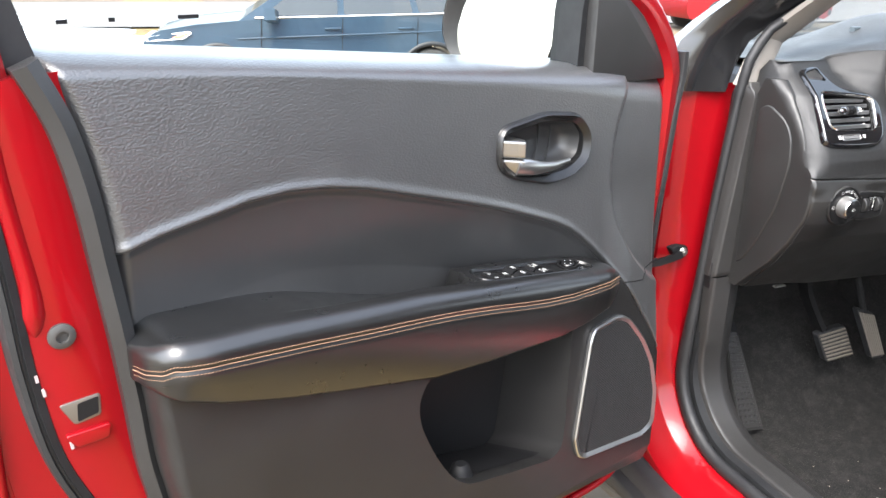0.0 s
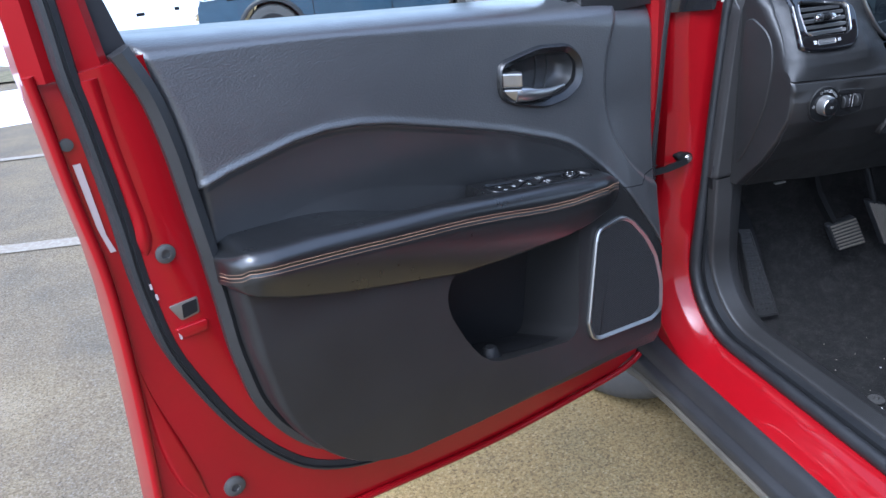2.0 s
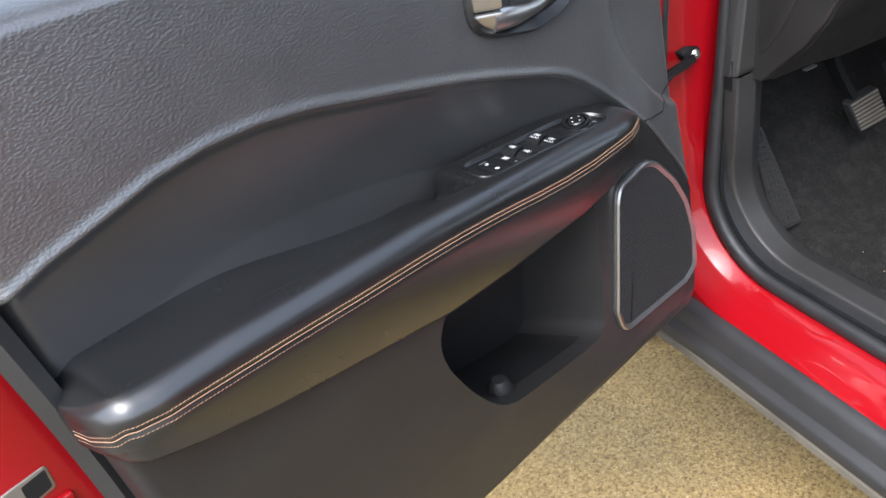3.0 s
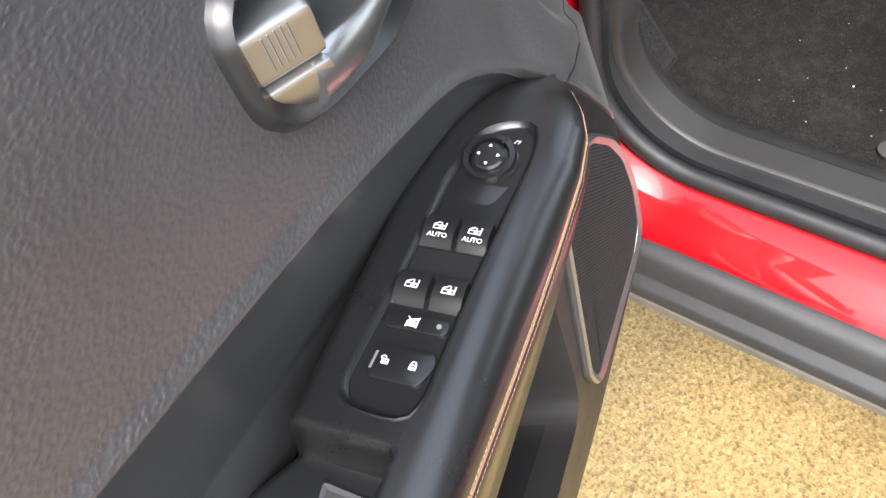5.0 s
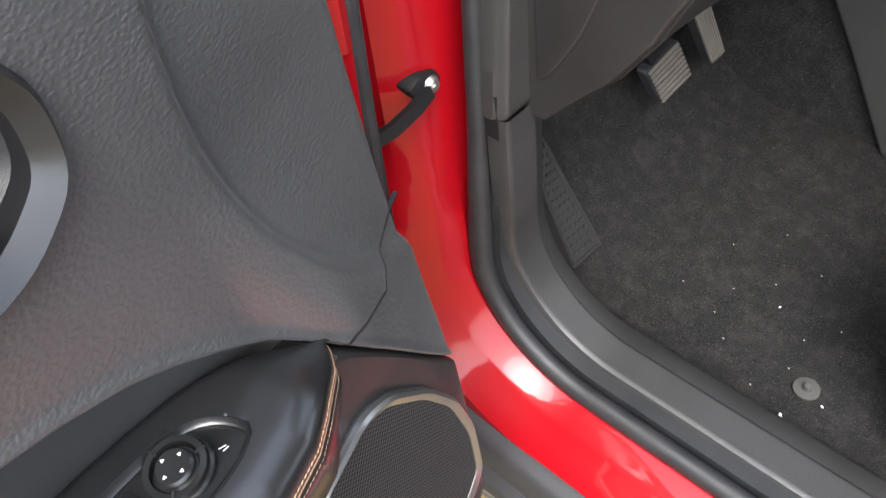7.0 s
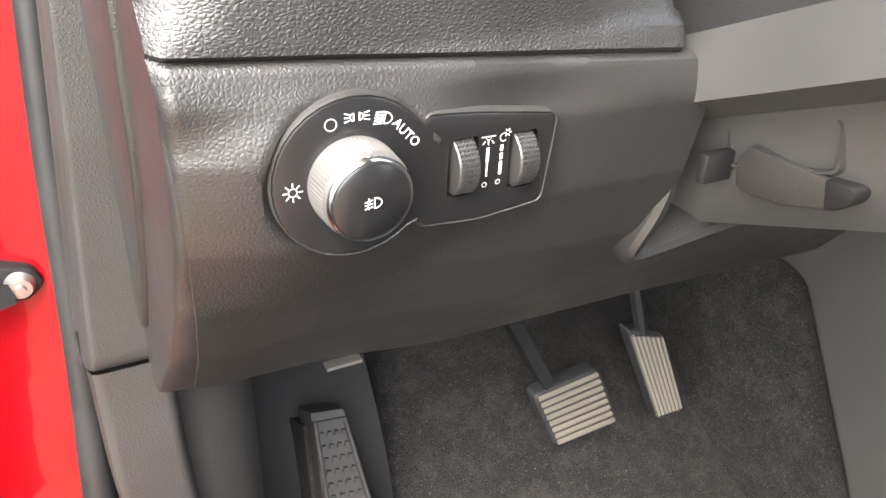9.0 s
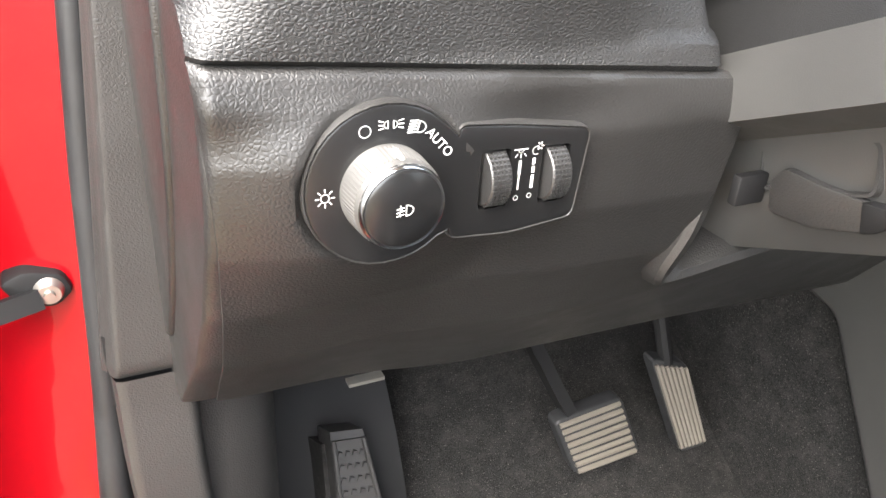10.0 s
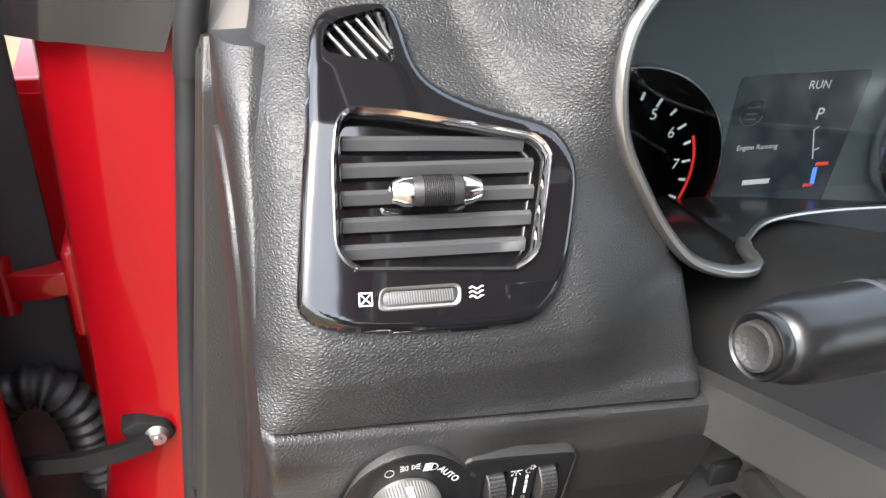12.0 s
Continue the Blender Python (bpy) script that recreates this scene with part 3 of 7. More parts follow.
# the wheel is turned to the left
STEER = pose(WHEEL.x + 0.07, WHEEL.y, WHEEL.z, 0, 0, 24) @ pose(-0.10, 0, 0, 0, 90, 0)
tyre = lathe([(0.215, 0.0), (0.24, -0.012), (0.30, -0.016), (0.325, -0.004), (0.338, 0.02), (0.342, 0.06), (0.342, 0.15), (0.335, 0.19), (0.30, 0.21), (0.215, 0.20)], 48, STEER)
wheel = cpart("wheel", tyre, M_TYRE, "front wheel with a dusty black tyre, turned outwards")
rim = lathe([(0.215, 0.0), (0.205, -0.004), (0.19, 0.014), (0.16, 0.03), (0.06, 0.01), (0.03, -0.002), (0.0, -0.002)], 40, STEER)
cpart("rim", rim, M_SATIN, "silver alloy rim", wheel)
liner = solid(8, 24, lambda s, t: Vector((WHEEL.x - 0.09 + 0.36 * s, WHEEL.y + 0.392 * math.cos(math.pi * (0.03 + 0.94 * t)), WHEEL.z + 0.392 * math.sin(math.pi * (0.03 + 0.94 * t)))), lambda s, t: Vector((WHEEL.x - 0.09 + 0.36 * s, WHEEL.y + 0.397 * math.cos(math.pi * (0.03 + 0.94 * t)), WHEEL.z + 0.397 * math.sin(math.pi * (0.03 + 0.94 * t)))))
cpart("wheel_arch_liner", liner, M_BLACK)

# inner hinge side wall behind the door's front edge
cpart("fender_flange", box(-0.028, 0.040, 0.314, 0.322, 0.40, 1.09, 0.002), M_RED, "red painted flange behind the hinges")
cpart("hinge_well", box(0.034, 0.046, 0.25, 0.42, 0.40, 1.12), M_RED)

# A-pillar: black outer skin, its seal, light inner trim
def pillar_rows(*lines):
    return [spline(l, 40) for l in lines]


PIL_OUT = [(-0.007, 0.230, 1.155), (0.000, 0.222, 1.168), (0.016, 0.212, 1.228), (0.058, 0.200, 1.275), (0.14, 0.07, 1.39), (0.22, -0.2, 1.53), (0.25, -0.6, 1.60), (0.25, -1.5, 1.60)]
PIL_IN = [(0.104, 0.174, 1.155), (0.108, 0.176, 1.168), (0.132, 0.178, 1.225), (0.172, 0.165, 1.268), (0.24, 0.04, 1.37), (0.29, -0.2, 1.50), (0.30, -0.6, 1.57), (0.30, -1.5, 1.57)]


def between(a, b, t, out=0.0):
    return [tuple(Vector(p).lerp(Vector(q), t) + Vector((-0.5, -0.8, 0.1)) * out) for p, q in zip(a, b)]


lerp_rows(pillar_rows([(x + 0.02, y + 0.06, z - 0.01) for x, y, z in PIL_OUT], PIL_OUT, between(PIL_OUT, PIL_IN, 0.22, 0.010), between(PIL_OUT, PIL_IN, 0.5, 0.013), between(PIL_OUT, PIL_IN, 0.55, 0.009), between(PIL_OUT, PIL_IN, 0.92, 0.003), PIL_IN), M_BLACKPAINT, "a_pillar", "gloss black windscreen pillar")
cpart("pillar_seal", sweep(spline([(0.1160, 0.153, 1.150), (0.1185, 0.152, 1.170), (0.1235, 0.151, 1.205), (0.142, 0.150, 1.240), (0.178, 0.145, 1.276)] + [(x + 0.008, y - 0.010, z) for x, y, z in PIL_IN[4:]], 60), circle(0.0088, 10), (0, -1, 0.5)), M_RUBBER, "black rubber seal along the pillar")
TRIM_L = [(0.119, 0.160, 1.168), (0.122, 0.160, 1.182), (0.147, 0.168, 1.214), (0.163, 0.166, 1.245), (0.172, 0.140, 1.272), (0.182, 0.100, 1.305), (0.20, 0.04, 1.35), (0.27, -0.2, 1.50), (0.30, -0.6, 1.57), (0.30, -1.5, 1.57)]
TRIM_R = [(0.158, 0.156, 1.168), (0.160, 0.156, 1.182), (0.180, 0.158, 1.195), (0.215, 0.175, 1.235), (0.230, 0.150, 1.262), (0.255, 0.100, 1.312), (0.29, 0.04, 1.365), (0.37, -0.2, 1.49), (0.39, -0.6, 1.56), (0.39, -1.5, 1.57)]
lerp_rows(pillar_rows([(x - 0.004, y + 0.012, z) for x, y, z in TRIM_L], TRIM_L, between(TRIM_L, TRIM_R, 0.3, 0.008), between(TRIM_L, TRIM_R, 0.7, 0.008), TRIM_R, [(x + 0.01, y + 0.06, z - 0.02) for x, y, z in TRIM_R]), M_BEIGE, "pillar_trim", "light beige inner pillar trim")
roof = solid(10, 10, lambda s, t: Vector((0.26 + 1.0 * s, -0.36 - 1.9 * t, 1.58 + 0.05 * math.sin(math.pi * s))), lambda s, t: Vector((0.26 + 1.0 * s, -0.36 - 1.9 * t, 1.545 + 0.05 * math.sin(math.pi * s))))
cpart("roof", roof, M_BEIGE, "light headliner under the roof")
shield = sheet(8, 8, lambda s, t: Vector((0.16 + 1.2 * s + 0.10 * t * (1 - 2 * s), 0.80 - 1.17 * t - 0.25 * (2 * s - 1) ** 2 * (1 - t), 1.10 + 0.46 * t)))
ob = cpart("windscreen", shield, M_GLASS, "clear windscreen glass")
ob.visible_shadow = False
# far side, rear and floor close the cabin
cpart("far_side", box(1.44, 1.50, -2.2, 0.5, 0.35, 1.08, 0.01), M_PLASTIC, "dark inner side of the far doors")
cpart("far_pillar", box(1.40, 1.48, -1.25, -1.1, 1.08, 1.6, 0.01), M_BEIGE)
cpart("far_pillar", box(1.30, 1.44, 0.0, 0.12, 1.08, 1.35, 0.01), M_BEIGE)
cpart("near_pillar", box(0.06, 0.16, -1.55, -1.30, 0.45, 1.58, 0.02), M_TRIM, "dark middle pillar trim")
cpart("firewall", box(0.15, 1.45, 0.42, 0.46, 0.3, 1.12), M_CARPET, "dark carpeted firewall")
floor_bm = sheet(24, 30, lambda s, t: Vector((0.20 + 0.60 * s, -1.2 + 1.65 * t, 0.395 + 0.19 * sstep(t, 0.80, 1.0) + 0.004 * noise.noise((s * 9, t * 20, 2)))))
cpart("floor_carpet", floor_bm, M_CARPET, "dark grey floor carpet with crumbs")

# ---------------------------------------------------------------- open front door
DOOR = pose(0.067, 0.183, 0, 0, 0, 196.71)
door = thing("car_door", DOOR, "open red front door with a black padded inner panel", "car door")


def dl(a, b, d):
    return Vector((a, d, b))


REAR = [(0.800, 0.605), (0.857, 0.619), (0.906, 0.643), (0.943, 0.677), (0.975, 0.723), (0.996, 0.773), (1.006, 0.829), (1.012, 0.877), (1.015, 0.942), (1.020, 1.02), (1.027, 1.101), (1.033, 1.168), (1.045, 1.235), (1.063, 1.296)]
FRONT = [(0.237, 0.567), (0.214, 0.601), (0.197, 0.697), (0.186, 0.792), (0.175, 0.886), (0.160, 1.0), (0.150, 1.1), (0.142, 1.211)]

# outer shell: skin with folded hem, inner pressing inside the seal
shell_out = [(0.092, 1.15), (0.090, 1.0), (0.090, 0.80), (0.10, 0.55), (0.135, 0.43), (0.20, 0.412), (0.47, 0.410), (0.62, 0.418), (0.75, 0.432), (0.95, 0.455), (1.10, 0.475), (1.165, 0.490), (1.183, 0.52), (1.178, 0.58), (1.166, 0.713), (1.157, 0.836), (1.152, 0.952), (1.153, 1.026), (1.161, 1.123), (1.166, 1.214), (1.170, 1.27)]
SEAL = [(1.130, 1.27), (1.126, 1.228), (1.121, 1.155), (1.117, 1.078), (1.115, 0.997), (1.104, 0.899), (1.079, 0.821), (1.042, 0.735), (0.992, 0.655), (0.935, 0.598), (0.849, 0.558), (0.75, 0.545), (0.60, 0.540), (0.40, 0.532), (0.27, 0.53), (0.205, 0.56), (0.178, 0.66), (0.158, 0.80), (0.139, 0.98), (0.122, 1.16)]
shell = slab([(a, b) for a, b in shell_out], dl, -0.11, -0.006, 0.010, 3)
press_path = [dl(v.x, v.y, 0.0) for v in spline([(a, b, 0) for a, b in SEAL], 90)]
inner_press = join(sweep(press_path[:66], [(0.0, -0.02), (0.0, 0.028), (0.004, 0.036), (0.012, 0.040), (0.085, 0.042), (0.10, 0.030), (0.10, -0.02)], (0, 1, 0)), sweep(press_path[65:], [(-0.008, -0.06), (-0.008, 0.030), (-0.004, 0.034), (0.014, 0.032), (0.019, 0.022), (0.019, -0.06)], (0, 1, 0)))
skin = slab([(0.036, 1.17), (0.032, 0.80), (0.044, 0.56), (0.11, 0.42), (0.20, 0.42), (0.20, 1.17)], dl, -0.116, -0.107)
hem = sweep([dl(a - 0.004, b, -0.004) for a, b in ((v.x, v.y) for v in spline([(a, b, 0) for a, b in shell_out[4:]], 80))], circle(0.007, 8), (0, 1, 0))
part("door_shell", join(shell, skin, inner_press, hem), M_RED, door, "glossy red painted door shell", 50)
seal_pts = [dl(v.x, v.y, 0.030) for v in spline([(1.15, 1.62, 0), (1.133, 1.38, 0)] + [(a, b, 0) for a, b in SEAL[:-1]] + [(0.124, 1.14, 0), (0.116, 1.19, 0), (0.116, 1.235, 0)], 110)]
part("door_seal", sweep(seal_pts, [(0.012, -0.026), (0.014, 0.0), (0.010, 0.011), (0.003, 0.014), (0.0015, 0.010), (-0.0005, 0.010), (-0.002, 0.014), (-0.007, 0.011), (-0.009, 0.0), (-0.009, -0.026)], (0, 1, 0), scale=lambda t: 1.0 - 0.45 * sstep(t, 0.78, 0.90)), M_RUBBER, door, "black rubber door seal")

# window frame: rear upright, sloping front rail, top
up = [dl(u, z, -0.03) for u, z in ((1.15, 1.26), (1.152, 1.40), (1.150, 1.55), (1.12, 1.615))]
part("window_frame", join(
    sweep(spline(up, 20), [(-0.024, -0.05), (-0.024, 0.028), (0.0, 0.034), (0.022, 0.02), (0.022, -0.05)], (0, 1, 0)),
    sweep(spline([dl(u, z, -0.005) for u, z in ((1.098, 1.24), (1.112, 1.40), (1.112, 1.55), (1.07, 1.60))], 20), [(-0.020, -0.04), (-0.020, 0.030), (-0.010, 0.040), (0.018, 0.040), (0.024, 0.026), (0.024, -0.04)], (0, 1, 0)),
    sweep(spline([dl(u, z, -0.02) for u, z in ((0.142, 1.00), (0.136, 1.16), (0.145, 1.225), (0.205, 1.300), (0.275, 1.345), (0.50, 1.49), (0.75, 1.59), (1.0, 1.63), (1.13, 1.61))], 60), [(-0.020, -0.05), (-0.020, 0.046), (-0.012, 0.052), (0.008, 0.054), (0.018, 0.046), (0.018, -0.05)], (0, 1, 0)),
), M_RED, door, "red painted window frame")
part("frame_seal", sweep(spline([dl(u - 0.016, z, -0.042) for u, z in ((0.095, 1.14), (0.098, 1.19), (0.110, 1.240), (0.185, 1.325), (0.255, 1.372), (0.48, 1.52), (0.74, 1.62), (1.0, 1.665))], 50), [(-0.004, 0.0), (-0.004, 0.010), (-0.001, 0.014), (0.003, 0.012), (0.005, 0.006), (0.005, 0.0)], (0, 1, 0)), M_RUBBER, door, "black rubber frame seal")
# black strip stands in for the seal and shadow of the hinge gap
gap_dark_strip = slab([(0.034, 1.165), (0.030, 0.80), (0.042, 0.56), (0.10, 0.44), (0.125, 0.46), (0.112, 0.56), (0.101, 0.80), (0.101, 1.165)], dl, -0.1065, -0.094, 0.003)
part("gap_dark_strip", gap_dark_strip, M_RUBBER, door, "black strip for the seal and shadow in the hinge gap")
# added black cover darkens the red shell as the gap's shadow would
part("hinge_side_shade", slab([(0.100, 1.10), (0.108, 0.80), (0.125, 0.60), (0.15, 0.50), (0.19, 0.50), (0.172, 0.60), (0.156, 0.72), (0.144, 0.85), (0.128, 1.0), (0.114, 1.10)], dl, -0.006, 0.003, 0.003), M_RUBBER, door, "added black strip for the shadow on the hinge side")
part("glass_channel", sweep(spline([dl(u, z, -0.02) for u, z in ((1.060, 1.26), (1.074, 1.32), (1.090, 1.40), (1.092, 1.55), (1.06, 1.59))], 20), [(-0.012, -0.03), (-0.012, 0.035), (0.014, 0.035), (0.014, -0.03)], (0, 1, 0)), M_RUBBER, door, "black felt-lined glass channel")
pane = bmesh.new()
pane.faces.new([pane.verts.new(dl(a, b, -0.03)) for a, b in [(0.33, 1.20), (1.08, 1.28), (1.10, 1.56), (0.98, 1.61), (0.75, 1.585), (0.50, 1.48), (0.33, 1.37)]])
ob = part("window_pane", pane, M_GLASS, door, "clear side window glass", smooth=False)
ob.visible_shadow = False
part("division_bar", sweep([dl(0.338, 1.19, -0.02), dl(0.334, 1.30, -0.02), dl(0.322, 1.38, -0.02)], [(-0.010, -0.02), (-0.010, 0.03), (0.010, 0.034), (0.010, -0.02)], (0, 1, 0)), M_RUBBER, door, "black window division bar")
part("mirror_trim", slab(rounded([(0.330, 1.20), (0.142, 1.195), (0.150, 1.222), (0.215, 1.296), (0.33, 1.372)], 0.006), lambda a, b, d: dl(a, b, d + 0.03 * (a - 0.2)), -0.02, 0.026, 0.004), M_PLASTIC, door, "black triangular mirror trim panel")


# inner panel: a grained upper skin, a smooth recessed insert under its crease, and a hard lower moulding
def crease_z(u):
    return interp(u, (0.191, 0.265, 0.286, 0.307, 0.326, 0.352, 0.377, 0.400, 0.430, 0.461, 0.524, 0.570, 0.629, 0.735, 0.786, 0.835, 0.884, 0.932, 0.978, 1.025), (0.748, 0.861, 0.891, 0.919, 0.942, 0.967, 0.988, 1.004, 1.019, 1.031, 1.055, 1.070, 1.088, 1.119, 1.129, 1.133, 1.130, 1.121, 1.113, 1.100))


def arm_top(u):
    return 0.957 + 0.148 * (u - 0.408)


def arm_low(u):
    return interp(u, (0.30, 0.40, 0.46, 0.59, 0.683, 0.753, 0.823, 0.892, 0.954, 1.02), (0.905, 0.879, 0.872, 0.877, 0.884, 0.900, 0.915, 0.931, 0.949, 0.976))


def plain_v(u, z):
    return 0.047 + (1.25 - z) * 0.09 - 0.016 * (1 - sstep(u, 0.13, 0.34))


def ahead_v(z):
    return interp(z, (0.56, 0.60, 0.70, 0.85, 0.95), (0.128, 0.134, 0.1225, 0.1045, 0.098))


def near_v(u, z):
    return ahead_v(z) - 0.020 * (1 - sstep(u, 0.15, 0.24))


def upper_v(u, z):
    """The upper skin; ahead of the armrest it swells out to the line that runs down to the front edge."""
    v, c = plain_v(u, z), crease_z(max(u, 0.191))
    if u < 0.36:
        over = v + (near_v(u, z) - 0.002 - v) * (1 - sstep(z, c - 0.02, max(c + 0.15, 1.05)))
        v = over + (v - over) * sstep(u, 0.270, 0.335)
    r = math.hypot((u - 0.110) / 0.95, z - 1.065)
    v += 0.009 * sstep(r, 0.198, 0.209) - 0.009
    d = z - c
    v += 0.0025 * math.exp(-((d - 0.006) / 0.006) ** 2)
    return v - 0.013 * (1 - math.sqrt(max(0.0, 1 - max(0.0, 1 - d / 0.006) ** 2)))


def bowl_v(u, z):
    c = crease_z(u)
    d = c - z
    return plain_v(u, c) - 0.010 - 0.004 * sstep(d, 0.0, 0.012) - (0.26 - 0.16 * sstep(u, 0.60, 0.82)) * max(0.0, min(d, 0.10) - 0.012)


def lower_v(u, z):
    low = interp(z, (0.56, 0.60, 0.70, 0.88, 0.95), (0.121, 0.130, 0.129, 0.1195, 0.112))
    v = near_v(u, z) + (low - near_v(u, z)) * sstep(u, 0.40, 0.60) - 0.004 * sstep(u, 0.6, 1.0)
    if u < 0.34:
        d = crease_z(max(u, 0.191)) - z
        v -= 0.008 * (1 - min(max(d, 0.0) / 0.005, 1.0)) ** 2
    return v


def coons(low, top, front, rear):
    """A patch between four curves of (u, z): s from front to rear, t from low to top."""
    def at(s, t):
        p = on(low, s) * (1 - t) + on(top, s) * t + on(front, t) * (1 - s) + on(rear, t) * s
        return p - (low[0] * (1 - s) * (1 - t) + low[-1] * s * (1 - t) + top[0] * (1 - s) * t + top[-1] * s * t)
    return at


def on(line, t):
    k = min(int(t * (len(line) - 1)), len(line) - 2)
    return line[k].lerp(line[k + 1], t * (len(line) - 1) - k)


def line2(pts, n=160):
    return even([Vector((a, b, 0)) for a, b in pts], n)


FRONT_S = spline([(a, b, 0) for a, b in FRONT], 160)
REAR_S = spline([(a, b, 0) for a, b in REAR], 160)
CREASE_LINE = line2([(0.192 + 0.834 * k / 200, crease_z(0.192 + 0.834 * k / 200)) for k in range(201)])
front_low, front_up = [p for p in FRONT_S if p.y < 0.748], [p for p in FRONT_S if p.y >= 0.748]
rear_low, rear_up = [p for p in REAR_S if p.y < 1.01], [p for p in REAR_S if p.y >= 1.10]
BELT = line2([(0.142, 1.211), (1.063, 1.296)])
upper_uv = coons(CREASE_LINE, BELT, even([CREASE_LINE[0]] + front_up[1:], 120), even([CREASE_LINE[-1]] + rear_up[1:], 120))
LOW_TOP = line2([(0.192, 0.748)] + [(0.195 + 0.112 * k / 20, crease_z(0.195 + 0.112 * k / 20) - 0.002) for k in range(1, 21)] + [(u, arm_low(u) + 0.020) for u in (0.36, 0.46, 0.59, 0.70, 0.80, 0.90, 1.0)] + [(rear_low[-1].x, rear_low[-1].y)])
lower_uv = coons(line2([(0.237, 0.567), (0.800, 0.605)]), LOW_TOP, even(front_low, 120), even(rear_low, 120))


def edge_fall(e):
    return 0.020 * (1 - min(e / 0.016, 1.0)) ** 2


def upper_front(s, t):
    t = t ** 1.7
    p = upper_uv(s, t)
    v = upper_v(p.x, p.y) - edge_fall(min(s, 1 - s) * 0.85)
    roll = max(0.0, 1 - (1 - t) * 0.30 / 0.040)
    return dl(p.x, p.y, v - 0.055 * (1 - math.sqrt(max(0.0, 1 - roll * roll))))


def bowl_front(s, t):
    u = 0.306 + 0.718 * s
    z0, z1 = min(arm_top(u) - 0.060, crease_z(u) - 0.03), crease_z(u) + 0.004
    z = z0 + (z1 - z0) * t
    return dl(u, z, bowl_v(u, z) - edge_fall((1 - s) * 0.72))


def lower_front(s, t):
    p = lower_uv(s, t)
    return dl(p.x, p.y, lower_v(p.x, p.y) - edge_fall(min(s * 0.85, (1 - s) * 0.85, t * 0.35)))


def back_of(f, v):
    return lambda s, t: Vector((f(s, t).x, v, f(s, t).z))


card = part("upper_panel", solid(200, 130, upper_front, back_of(upper_front, -0.075)), M_VINYL, door, "black grained soft upper door panel")
part("armrest_insert", solid(150, 60, bowl_front, back_of(bowl_front, -0.06)), M_INSERT, door, "smooth black recessed panel above the armrest")
moulding = part("lower_panel", solid(170, 130, lower_front, back_of(lower_front, -0.07)), M_HARD, door, "hard black plastic lower door panel")
POCKET = [(0.690, 0.884), (0.60, 0.893), (0.483, 0.889), (0.398, 0.884), (0.425, 0.722), (0.434, 0.686), (0.457, 0.674), (0.550, 0.690), (0.628, 0.705), (0.655, 0.726), (0.684, 0.771), (0.704, 0.819), (0.707, 0.852)]
HANDLE = [(0.528, 1.163), (0.450, 1.174), (0.385, 1.166), (0.362, 1.140), (0.368, 1.105), (0.400, 1.088), (0.445, 1.085), (0.507, 1.102), (0.532, 1.118)]


def pocket_lift(a, b, d):
    k = (0.15 - d) / 0.10
    return dl(a + 0.024 * k * (1 - sstep(a, 0.40, 0.66)), b - 0.028 * k * (1 - sstep(b, 0.68, 0.8)), d)


pocket_ol = rounded(POCKET, 0.02, 4)
handle_ol = rounded(HANDLE, 0.014, 4)
carve(moulding, slab(pocket_ol, pocket_lift, 0.002, 0.15))
carve(card, slab(handle_ol, dl, 0.010, 0.12))
# black liner stands in for the pocket's shade, open at front and sloping end
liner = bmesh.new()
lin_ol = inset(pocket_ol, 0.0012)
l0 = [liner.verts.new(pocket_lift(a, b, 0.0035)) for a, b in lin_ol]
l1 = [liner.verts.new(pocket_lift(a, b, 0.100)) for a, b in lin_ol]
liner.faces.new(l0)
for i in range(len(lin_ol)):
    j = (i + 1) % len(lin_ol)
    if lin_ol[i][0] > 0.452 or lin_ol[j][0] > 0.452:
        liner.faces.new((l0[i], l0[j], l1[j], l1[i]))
part("pocket_shade_liner", liner, M_BLACK, door, "black inner walls standing in for the map pocket's shade")
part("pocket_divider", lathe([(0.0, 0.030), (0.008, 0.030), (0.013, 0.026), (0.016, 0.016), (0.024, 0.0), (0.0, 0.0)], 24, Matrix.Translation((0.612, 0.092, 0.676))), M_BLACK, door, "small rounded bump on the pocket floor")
part("panel_edge_trim", sweep([dl(v.x + 0.006, v.y - 0.002, 0.045) for v in spline([(1.066, 1.29, 0)] + [(a, b, 0) for a, b in REAR[::-1][1:]] + [(0.6, 0.589, 0), (0.35, 0.572, 0)], 90)], [(-0.012, -0.01), (-0.012, 0.012), (0.0, 0.018), (0.012, 0.010), (0.012, -0.01)], (0, 1, 0)), M_PLASTIC, door, "dark plastic edge strip")


# armrest with stitched pad
def seam_v(u):
    return interp(u, (0.302, 0.3065, 0.319, 0.348, 0.368, 0.400, 0.970, 0.995, 1.010, 1.020, 1.026), (0.088, 0.095, 0.107, 0.1225, 0.130, 0.134, 0.134, 0.129, 0.117, 0.095, 0.068))


def seam_z(u):
    return interp(u, (0.302, 0.319, 0.345, 0.400, 0.450, 0.500, 0.543, 0.585, 0.620, 0.660, 0.710, 0.790, 0.860, 0.950, 1.000, 1.026), (0.910, 0.918, 0.928, 0.9335, 0.9345, 0.940, 0.947, 0.955, 0.961, 0.967, 0.973, 0.981, 0.989, 0.998, 1.002, 0.988))


def pad_in(u):
    return interp(u, (0.302, 0.320, 0.345, 0.360, 0.381, 0.425, 0.453, 0.600, 0.640, 1.026), (0.084, 0.074, 0.063, 0.055, 0.047, 0.040, 0.037, 0.0425, 0.020, 0.030))


